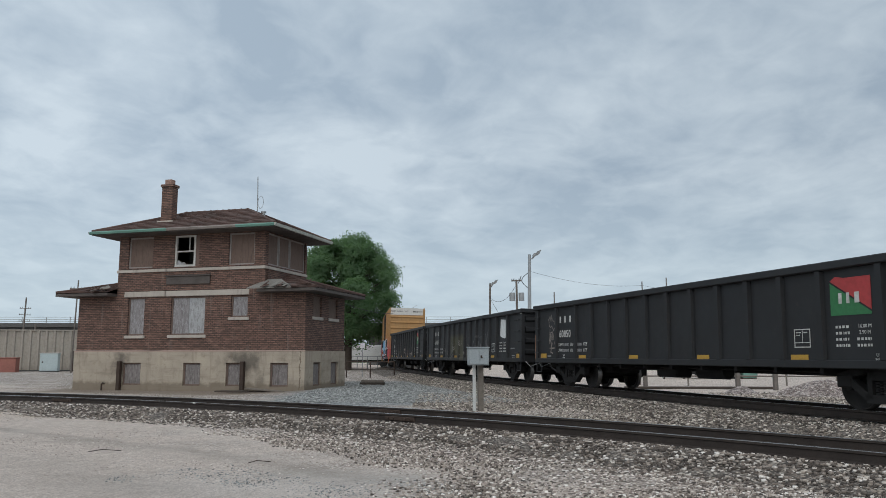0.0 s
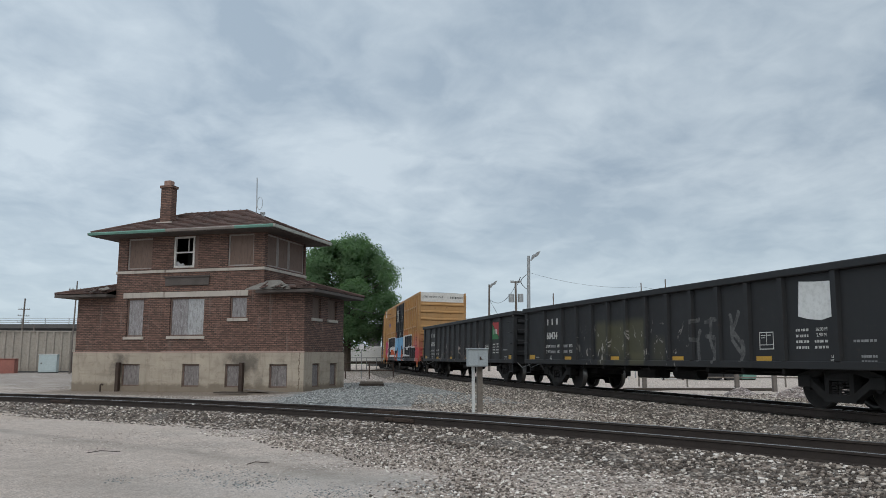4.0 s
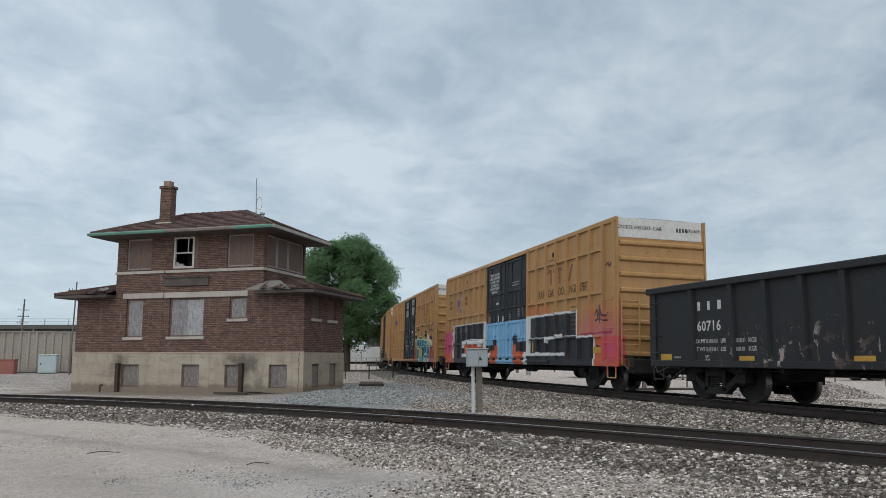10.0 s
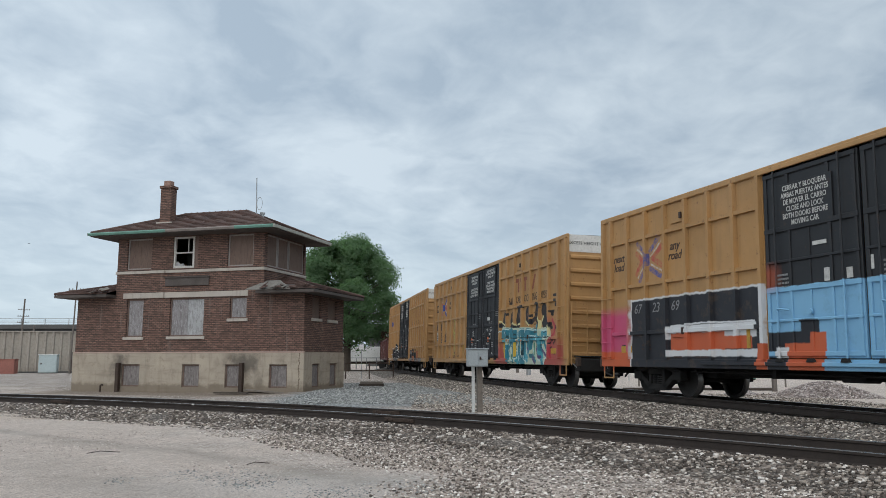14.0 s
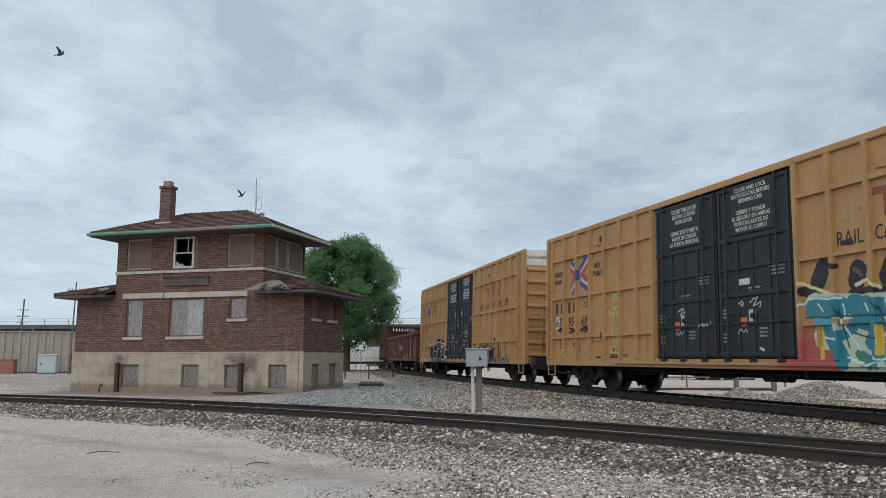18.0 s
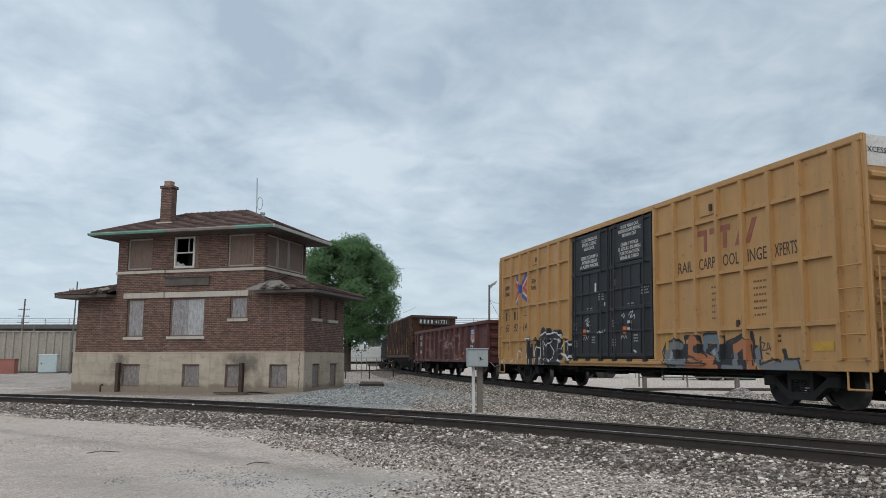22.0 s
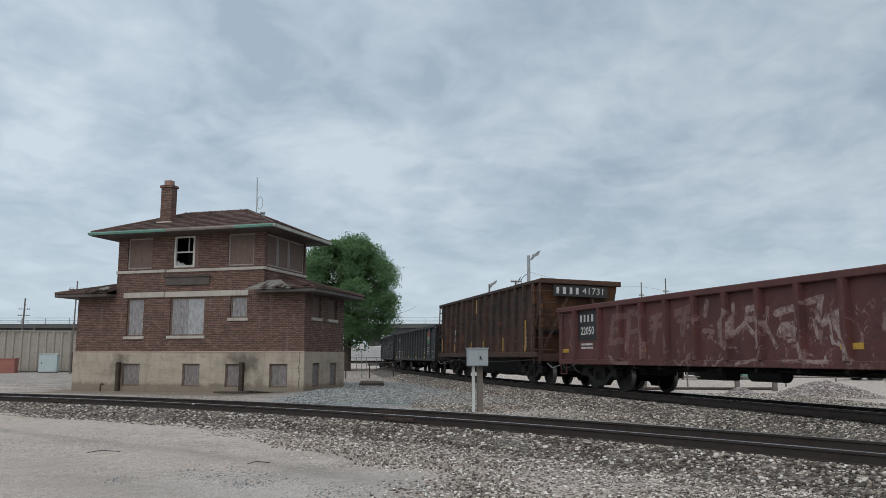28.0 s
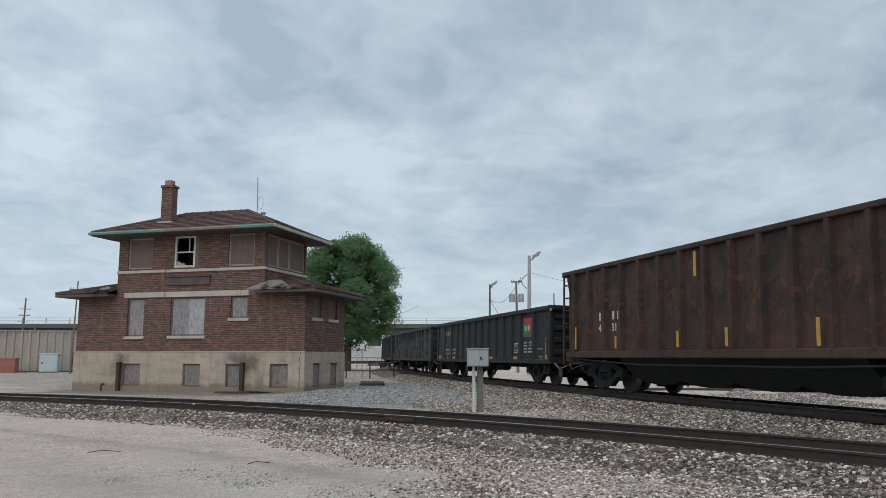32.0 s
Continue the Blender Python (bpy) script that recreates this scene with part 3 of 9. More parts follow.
def stone_material():
    m = material("loose_ballast_stone", 0.95)
    n = Nodes(m)
    g = n.t.nodes.new("ShaderNodeNewGeometry")
    c = n.ramp(g.outputs["Random Per Island"], [(0.0, (0.048, 0.039, 0.034)), (0.33, (0.115, 0.094, 0.081)), (0.62, (0.25, 0.208, 0.178)), (0.84, (0.48, 0.42, 0.365)), (1.0, (0.86, 0.81, 0.76))])
    n.done(n.mix(n.ramp(n.noise(n.world(), 70.0, 3.0), [(0.4, 0.0), (0.8, 0.5)]), c, (0.12, 0.105, 0.09)))
    return m


def pale_stone_material():
    m = material("pale_limestone_chips", 0.95)
    n = Nodes(m)
    g = n.t.nodes.new("ShaderNodeNewGeometry")
    n.done(n.ramp(g.outputs["Random Per Island"], [(0.0, (0.055, 0.045, 0.039)), (0.25, (0.17, 0.141, 0.121)), (0.55, (0.35, 0.298, 0.26)), (0.85, (0.56, 0.49, 0.435)), (1.0, (0.92, 0.88, 0.83))]))
    return m


def island_stones(name, stops):
    m = material(name, 0.95)
    n = Nodes(m)
    g = n.t.nodes.new("ShaderNodeNewGeometry")
    c = n.ramp(g.outputs["Random Per Island"], stops)
    n.done(n.mix(n.ramp(n.noise(n.world(), 55.0, 3.0), [(0.4, 0.0), (0.8, 0.4)]), c, tuple(q * 0.7 for q in stops[1][1])))
    return m


M["tan_stone"] = island_stones("tan_grey_ballast_stone", [(0.0, (0.060, 0.050, 0.043)), (0.28, (0.15, 0.127, 0.109)), (0.56, (0.30, 0.256, 0.218)), (0.80, (0.48, 0.420, 0.362)), (1.0, (0.84, 0.78, 0.70))])
M["drive_chip"] = island_stones("pale_drive_chips", [(0.0, (0.27, 0.225, 0.195)), (0.3, (0.42, 0.36, 0.315)), (0.7, (0.62, 0.545, 0.485)), (1.0, (0.88, 0.82, 0.76))])
M["blue_stone"] = island_stones("blue_grey_crushed_stone", [(0.0, (0.105, 0.109, 0.107)), (0.35, (0.225, 0.232, 0.228)), (0.75, (0.355, 0.365, 0.358)), (1.0, (0.56, 0.565, 0.55))])
M["stone"] = stone_material()
M["heap_stone"] = island_stones("pinkish_heap_stone", [(0.0, (0.20, 0.165, 0.155)), (0.35, (0.34, 0.29, 0.27)), (0.7, (0.48, 0.42, 0.395)), (1.0, (0.72, 0.67, 0.64))])
M["chips"] = pale_stone_material()
M["trim"] = worn("peeling_pale_trim", (0.36, 0.33, 0.31), (0.20, 0.17, 0.155), 2.5, 22.0, 0.75)

# ======== the two railway lines ========
RAIL_TOP, FORE_TOP = 0.0, -0.23


def centre_line(x0, y0, turn, heading, s0, s1, step, sense):
    """Walks a line whose curvature is turn(s) out from its origin. Returns rows s, x, y, angle."""
    rows = {0: (x0, y0, heading)}
    for way in (1, -1):
        x, y, a, s, i = x0, y0, heading, 0.0, 0
        while s0 < s + way * step and s + way * step < s1:
            k = turn(s + way * step / 2)
            m = a + way * step * k / 2
            x, y = x + way * step * sense(m)[0], y + way * step * sense(m)[1]
            a, s, i = a + way * step * k, s + way * step, i + way
            rows[i] = (x, y, a)
    return np.array([(i * step, *rows[i]) for i in sorted(rows)])


def main_turn(s):
    if s < -72:
        return 0.0
    if s > 30:
        return 0.0035 if s < 70 else 0.0
    s = min(s, 16.0)
    return 0.003405 + 6.5e-5 * s + 1.61e-6 * s * s


MAIN = centre_line(6.295, 23.0, main_turn, 0.2832, -260, 175, 0.5, lambda a: (math.sin(a), -math.cos(a)))
FORE = centre_line(1.465, 16.303, lambda s: 0.019 + 0.0002 * s if -32 < s < 14 else 0.0, 0.7458, -90, 40, 0.5, lambda a: (math.cos(a), -math.sin(a)))


def main_at(s):
    return [float(np.interp(s, MAIN[:, 0], MAIN[:, i])) for i in (1, 2, 3)]


def rows_of(line, s0, s1, side):
    """Points with a sideways unit vector; side(angle)."""
    return [(r[0], Vector((r[1], r[2], 0)), Vector((*side(r[3]), 0))) for r in line if s0 <= r[0] <= s1]


main_side = lambda a: (-math.cos(a), -math.sin(a))
fore_side = lambda a: (-math.sin(a), -math.cos(a))


def sweep(rows, prof, smooth=False, closed=True):
    """Sweeps (sideways, up) pairs along rows."""
    g, n = Geo(), len(prof)
    v = [p + sd * a + Vector((0, 0, b)) for _, p, sd in rows for a, b in prof]
    F = []
    for i in range(len(rows) - 1):
        for j in range(n if closed else n - 1):
            F.append((i * n + j, i * n + (j + 1) % n, (i + 1) * n + (j + 1) % n, (i + 1) * n + j))
    if closed:
        F += [tuple(range(n))[::-1], tuple(range((len(rows) - 1) * n, len(rows) * n))]
    return g.add(v, F, smooth)


RAIL_BODY = [(-0.07, -0.18), (0.07, -0.18), (0.07, -0.17), (0.012, -0.152), (0.010, -0.055), (0.036, -0.042), (0.036, -0.006), (-0.036, -0.006), (-0.036, -0.042), (-0.010, -0.055), (-0.012, -0.152), (-0.07, -0.17)]
RAIL_HEAD = [(-0.030, -0.004), (-0.034, -0.0065), (0.034, -0.0065), (0.030, -0.004), (0.018, 0.0), (-0.018, 0.0)]


def ballast_bed(name, rows, top, foot, half, reach, label, seed):
    """A banked bed of ballast with an uneven surface."""
    rng = random.Random(seed)
    xs = [-reach, -reach + 0.35, -half - 0.55, -half, -half * 0.5, 0, half * 0.5, half, half + 0.55, reach - 0.35, reach]
    zs = [foot - 0.05, foot + 0.03, (top + foot) / 2 + 0.02, top, top, top - 0.01, top, top, (top + foot) / 2 + 0.02, foot + 0.03, foot - 0.05]
    g, n = Geo(), len(xs)
    v = []
    for _, p, sd in rows:
        for a, b in zip(xs, zs):
            w = 0.12 if abs(a) > half + 0.2 else 0.0
            v.append(p + sd * (a + rng.uniform(-w, w)) + Vector((0, 0, b + rng.uniform(-0.02, 0.02))))
    F = [(i * n + j, i * n + j + 1, (i + 1) * n + j + 1, (i + 1) * n + j) for i in range(len(rows) - 1) for j in range(n - 1)]
    ob = part(name, g.add(v, F, True), M["ballast"])
    return tagged(ob, label, "ballast", kind="structure")


def railway(name, line, side, s0, s1, top, tilt, label, seed):
    track = thing(name, None, label, "railway track", kind="structure")
    rows = rows_of(line, s0, s1, side)
    for lat in (0.752, -0.752):
        dz = top + lat * tilt
        part("rail", sweep(rows, [(a + lat, b + dz) for a, b in RAIL_BODY]), M["rail"], track, "rusty brown steel rail")
        part("rail_head", sweep(rows, [(a + lat, b + dz) for a, b in RAIL_HEAD]), M["railtop"], track, "polished running surface of the rail")
    return track


main_track = railway("railway_track_main", MAIN, main_side, -160, 60, RAIL_TOP, 0.0257, "curved railway track with rusty rails on grey ballast", 1)
fore_track = railway("railway_track_siding", FORE, fore_side, -70, 22, FORE_TOP, 0.0, "curved siding track with two dark rusty rails", 2)
ballast_bed("ballast_main", rows_of(MAIN, -160, 60, main_side), -0.20, -0.47, 1.5, 2.9, "banked grey ballast under the curved main track", 3)
ballast_bed("ballast_siding", rows_of(FORE, -70, 22, fore_side), -0.42, -0.60, 1.15, 2.4, "low bed of mixed grey ballast under the siding", 4)


def tie_mesh():
    return Geo().box(-0.11, 0.11, -1.3, 1.3, -0.12, 0.0, 0.015).mesh("tie", M["tie"])


def lay_ties():
    me = tie_mesh()
    rng = random.Random(8)
    for track, line, s0, s1, top, ang in ((fore_track, FORE, -34, 16, FORE_TOP - 0.178, lambda a: -a), (main_track, MAIN, -40, 16, RAIL_TOP - 0.182, lambda a: a - math.pi / 2)):
        s = s0
        while s < s1:
            x, y, a = [float(np.interp(s, line[:, 0], line[:, i])) for i in (1, 2, 3)]
            ob = part("tie", me, None, track)
            ob.matrix_basis = pose(x, y, top - rng.uniform(0.0, 0.02), 0, 0, math.degrees(ang(a)) + rng.uniform(-1.2, 1.2))
            s += 0.54


# ======== ground ========
def side_of_fore(x, y):
    d = (FORE[:, 1] - x) ** 2 + (FORE[:, 2] - y) ** 2
    i = int(np.argmin(d))
    a = FORE[i, 3]
    return (x - FORE[i, 1]) * math.sin(a) + (y - FORE[i, 2]) * math.cos(a)


def build_ground():
    def axis(c0, c1, fine, far):
        out, s = [c0], fine
        while out[0] > -far:
            s *= 1.35
            out.insert(0, out[0] - s)
        q = c0
        while q < c1:
            q += fine
            out.append(q)
        s = fine
        while out[-1] < far:
            s *= 1.35
            out.append(out[-1] + s)
        return out
    xs, ys = axis(-24, 24, 0.5, 2500), axis(3, 50, 0.5, 2500)
    v, F = [], []
    for y in ys:
        for x in xs:
            z = -0.46
            if -60 < x < 40 and -40 < y < 80:
                d = side_of_fore(x, y)
                z = -0.62 if d < 0 else -0.62 + 0.16 * min(1.0, d / 4.0)
                # the soil lies lower along the tower's front
                hx, hy = x + 6.268, y - 34.819
                lx, ly = hx * 0.963 - hy * 0.2696, hx * 0.2696 + hy * 0.963
                if ly < 1.0:
                    z -= 0.12 * max(0.0, min(1.0, (lx + 16) / 2, (0.6 - lx) / 2.5, (ly + 7) / 3))
                z += 0.035 * noise.noise((x * 0.35, y * 0.35, 0.0)) + 0.02 * noise.noise((x * 1.1, y * 1.1, 5.0))
            elif y <= -40:
                z = -0.62
            v.append((x, y, z))
    n = len(xs)
    F = [(j * n + i, j * n + i + 1, (j + 1) * n + i + 1, (j + 1) * n + i) for j in range(len(ys) - 1) for i in range(n - 1)]
    ob = part("ground", Geo().add(v, F, True), M["ground"])
    tagged(ob, "pale grey limestone gravel yard with damp wheel ways", "ground", kind="structure")


build_ground()

# ======== the disused interlocking tower ========
HOUSE = thing("interlocking_tower", pose(-6.268, 34.819, 0, 0, 0, -math.degrees(0.273)), "disused two-storey red brick railway tower with boarded windows", "building")
W, D, BASE, Z1, Z2, WING = 12.25, 4.47, -0.80, 1.28, 5.17, 4.0
XL, XR, DU = -10.07, -2.10, 4.36


def wall(name, x0, x1, z0, z1, holes, mat, at, thick=0.3, label=""):
    """A wall in x, z (outer face at y 0) with real openings."""
    g = Geo()
    xs = sorted({x0, x1, *[h[0] for h in holes], *[h[1] for h in holes]})
    zs = sorted({z0, z1, *[h[2] for h in holes], *[h[3] for h in holes]})
    full = lambda i, k: 0 <= i < len(xs) - 1 and 0 <= k < len(zs) - 1 and not any(h[0] < (xs[i] + xs[i + 1]) / 2 < h[1] and h[2] < (zs[k] + zs[k + 1]) / 2 < h[3] for h in holes)
    n = len(zs)
    vid = lambda i, k, b: (i * n + k) * 2 + b
    v = [(x, b * thick, z) for x in xs for z in zs for b in (0, 1)]
    F = []
    for i in range(len(xs) - 1):
        for k in range(n - 1):
            if not full(i, k):
                continue
            F += [(vid(i, k, 0), vid(i + 1, k, 0), vid(i + 1, k + 1, 0), vid(i, k + 1, 0)), (vid(i, k, 1), vid(i, k + 1, 1), vid(i + 1, k + 1, 1), vid(i + 1, k, 1))]
            if not full(i - 1, k):
                F.append((vid(i, k, 0), vid(i, k + 1, 0), vid(i, k + 1, 1), vid(i, k, 1)))
            if not full(i + 1, k):
                F.append((vid(i + 1, k, 0), vid(i + 1, k, 1), vid(i + 1, k + 1, 1), vid(i + 1, k + 1, 0)))
            if not full(i, k - 1):
                F.append((vid(i, k, 0), vid(i, k, 1), vid(i + 1, k, 1), vid(i + 1, k, 0)))
            if not full(i, k + 1):
                F.append((vid(i, k + 1, 0), vid(i + 1, k + 1, 0), vid(i + 1, k + 1, 1), vid(i, k + 1, 1)))
    g.add(v, F)
    return part(name, g, mat, HOUSE, label, at)


FRONT = Matrix.Identity(4)
RIGHT = pose(0, 0, 0, 0, 0, 90)
low_front = [(-9.41, -8.47, 2.02, 3.84), (-7.01, -5.15, 2.03, 3.84), (-3.80, -2.91, 2.83, 3.84)]
base_front = [(-9.50, -8.48, -0.32, 0.73), (-6.17, -5.25, -0.32, 0.73), (-3.91, -2.91, -0.32, 0.73), (-1.66, -0.76, -0.32, 0.73)]
up_front = [(-9.54, -8.12, 5.27, 6.78), (-6.95, -5.60, 5.27, 6.78), (-4.02, -2.66, 5.27, 6.78)]
low_right = [(0.81, 1.73, 2.84, 3.78), (2.59, 3.58, 2.84, 3.78)]
base_right = [(0.85, 1.69, -0.32, 0.76), (2.80, 3.66, -0.32, 0.76)]
up_right = [(0.10, 4.20, 5.27, 6.78)]

wall("foundation_wall", -W - 0.05, 0.05, BASE, Z1, base_front, M["concrete"], pose(0, -0.05, 0), 0.4, "stained cream concrete base wall")
wall("foundation_wall", 0.35, D + 0.05, BASE, Z1, base_right, M["concrete"], pose(0.05, 0, 0, 0, 0, 90), 0.4, "stained cream concrete base wall")
wall("foundation_wall", 0.35, D + 0.05, BASE, Z1, [], M["concrete"], pose(-W + 0.35, 0, 0, 0, 0, 90), 0.4)
wall("foundation_wall", -W + 0.35, -0.35, BASE, Z1, [], M["concrete"], pose(0, D - 0.35, 0), 0.4)
wall("brick_wall", -W, 0, Z1, WING + 0.05, low_front, M["brick"], FRONT, 0.3, "weathered red brick wall")
wall("brick_wall", 0.3, D, Z1, WING + 0.05, low_right, M["brick"], RIGHT, 0.3, "weathered red brick wall")
wall("brick_wall", 0.3, D, Z1, WING + 0.05, [], M["brick"], pose(-W + 0.3, 0, 0, 0, 0, 90), 0.3)
wall("brick_wall", -W + 0.3, -0.3, Z1, WING + 0.05, [], M["brick"], pose(0, D - 0.3, 0), 0.3)
wall("brick_wall", XL, XR, WING + 0.05, 6.86, up_front, M["brick"], FRONT, 0.3, "weathered red brick upper wall")
wall("brick_wall", 0.3, DU, WING + 0.05, 6.86, up_right, M["brick"], pose(XR, 0, 0, 0, 0, 90), 0.3, "weathered red brick upper wall")
wall("brick_wall", 0.3, DU, WING + 0.05, 6.86, [], M["brick"], pose(XL + 0.3, 0, 0, 0, 0, 90), 0.3)
wall("brick_wall", XL + 0.3, XR - 0.3, WING + 0.05, 6.86, [], M["brick"], pose(0, DU - 0.3, 0), 0.3)
# chimney breast and its continuation in the base
part("chimney_breast", Geo().prism([(-8.15, 0.1), (-8.15, -0.002), (-8.09, -0.045), (-7.42, -0.045), (-7.32, -0.002), (-7.32, 0.1)], Z1 + 0.04, 6.86, "z"), M["brick"], HOUSE, "projecting brick chimney breast")
part("chimney_breast", Geo().prism([(-8.17, 0.1), (-8.17, -0.052), (-8.11, -0.095), (-7.40, -0.095), (-7.30, -0.052), (-7.30, 0.1)], BASE, Z1 - 0.035, "z"), M["concrete"], HOUSE, "projecting concrete foot of the chimney breast")


# added strip for the lit brick course; its light is in the pink colour
part("lit_course_ledge", Geo().prism([(-0.065, Z1 - 0.03), (0.0, Z1 - 0.03), (0.0, Z1 + 0.035), (-0.045, Z1 + 0.012)], -W - 0.06, 0.06, "x"), M["ledge"], HOUSE, "thin added ledge over the base wall, coloured as a pinkish-lit brick course")


def belt(name, boxes, label):
    g = Geo()
    for b in boxes:
        g.box(*b, bev=0.012)
    part(name, g, M["limestone"], HOUSE, label)


belt("belt_course", [(XL - 0.05, -8.14, -0.06, 0.0, 5.05, 5.19), (-8.14, -7.32, -0.12, 0.0, 5.05, 5.19), (-7.32, XR + 0.05, -0.06, 0.0, 5.05, 5.19)], "pale stone belt course")
belt("belt_course", [(XR, XR + 0.06, 0.003, DU, 5.05, 5.19)], "pale stone belt course")
belt("belt_course", [(-9.62, -8.14, -0.05, 0.0, 3.86, 4.12), (-8.14, -7.32, -0.115, 0.0, 3.86, 4.12), (-7.32, -2.86, -0.05, 0.0, 3.86, 4.12)], "wide pale stone lintel band")
part("old_signboard", Geo().box(-7.30, -4.93, -0.07, -0.003, 4.42, 4.80, 0.01).box(-7.34, -4.89, -0.12, -0.003, 4.80, 4.86, 0.01), M["soffit"], HOUSE, "dark faded wooden signboard without lettering")


def opening(hole, at, boards, mat, sill=True, frame_mat=None, deep=0.12, label="boarded window"):
    """A boarded window: frame, boards with gaps between, sill."""
    x0, x1, z0, z1 = hole
    f = 0.07
    g = Geo().box(x0, x0 + f, deep - 0.04, deep + 0.05, z0, z1, 0.006).box(x1 - f, x1, deep - 0.04, deep + 0.05, z0, z1, 0.006)
    g.box(x0 + f, x1 - f, deep - 0.04, deep + 0.05, z0, z0 + f, 0.006).box(x0 + f, x1 - f, deep - 0.04, deep + 0.05, z1 - f, z1, 0.006)
    win = part("window", g, frame_mat or M["board_dark"], HOUSE, label, at)
    w = (x1 - x0 - 2 * f) / boards
    for i in range(boards):
        a = x0 + f + i * w
        part("board", Geo().box(a + 0.004, a + w - 0.004, deep - 0.015 + 0.006 * (i % 2), deep + 0.02, z0 + f * 0.4, z1 - f * 0.4, 0.004), mat if not isinstance(mat, list) else mat[i % len(mat)], win)
    if sill:
        part("sill", Geo().box(x0 - 0.10, x1 + 0.08, -0.07, deep - 0.045, z0 - 0.14, z0 - 0.001, 0.01), M["limestone"], win, "pale stone sill")
    return win


opening(low_front[0], FRONT, 1, M["board"], label="boarded window, grey weathered plywood")
opening(low_front[1], FRONT, 2, [M["board"], M["board_pale"]], label="wide boarded window, peeling pale plywood")
opening(low_front[2], FRONT, 1, M["board"], label="small boarded window, grey plywood")
for h in low_right:
    opening(h, RIGHT, 1, M["board_dark"], label="small boarded window, dark plywood")
for h in base_front:
    opening(h, pose(0, -0.05, 0), 1, M["board_base"], sill=False, label="boarded basement window")
for h in base_right:
    opening(h, pose(0.05, 0, 0, 0, 0, 90), 1, M["board_base"], sill=False, label="boarded basement window")
opening(up_front[0], FRONT, 2, M["board_dark"], sill=False, label="boarded upper window, brown plywood", frame_mat=M["trim"])
opening(up_front[2], FRONT, 1, M["board_dark"], sill=False, label="boarded upper window, brown plywood", frame_mat=M["trim"])
for a, b in ((0.10, 1.40), (1.46, 2.55), (2.61, 4.20)):
    opening((a, b, 5.27, 6.78), pose(XR, 0, 0, 0, 0, 90), 1, M["board_dark"], sill=False, label="boarded upper bay window, brown plywood", frame_mat=M["trim"])


def broken_window():
    x0, x1, z0, z1 = up_front[1]
    g = Geo()
    for a, b, c, d in ((x0, x0 + 0.1, z0, z1), (x1 - 0.32, x1 - 0.22, z0, z1), (x0 + 0.1, x1 - 0.32, z0, z0 + 0.1), (x0 + 0.1, x1 - 0.32, z1 - 0.08, z1)):
        g.box(a, b, 0.03, 0.14, c, d, 0.008)
    win = part("window", g, M["white"], HOUSE, "open broken sash window in a peeling white frame")
    part("meeting_rail", Geo().box(x0 + 0.1, x1 - 0.32, 0.06, 0.12, 5.98, 6.05, 0.006), M["white"], win)
    part("glazing_bar", Geo().box(x1 - 0.60, x1 - 0.56, 0.07, 0.11, 6.05, z1 - 0.08), M["white"], win)
    part("jamb_board", Geo().box(x1 - 0.22, x1, 0.05, 0.12, z0, z1, 0.006), M["board_dark"], win)
    part("broken_pane", Geo().prism([(x0 + 0.1, z0 + 0.1), (x0 + 0.62, z0 + 0.1), (x0 + 0.5, z0 + 0.24), (x0 + 0.36, z0 + 0.2), (x0 + 0.2, z0 + 0.34), (x0 + 0.1, z0 + 0.26)], 0.085, 0.09, "y"), M["board_pale"], win, "jagged remains of a pale pane")
    # panel behind the sash, coloured dark for the shade in the room
    part("room_shade_panel", Geo().box(x0 - 0.3, x1 + 0.3, 1.6, 1.66, z0 - 0.2, z1 + 0.2), M["inside"], HOUSE, "dark panel standing for the shaded room behind the open window")


broken_window()


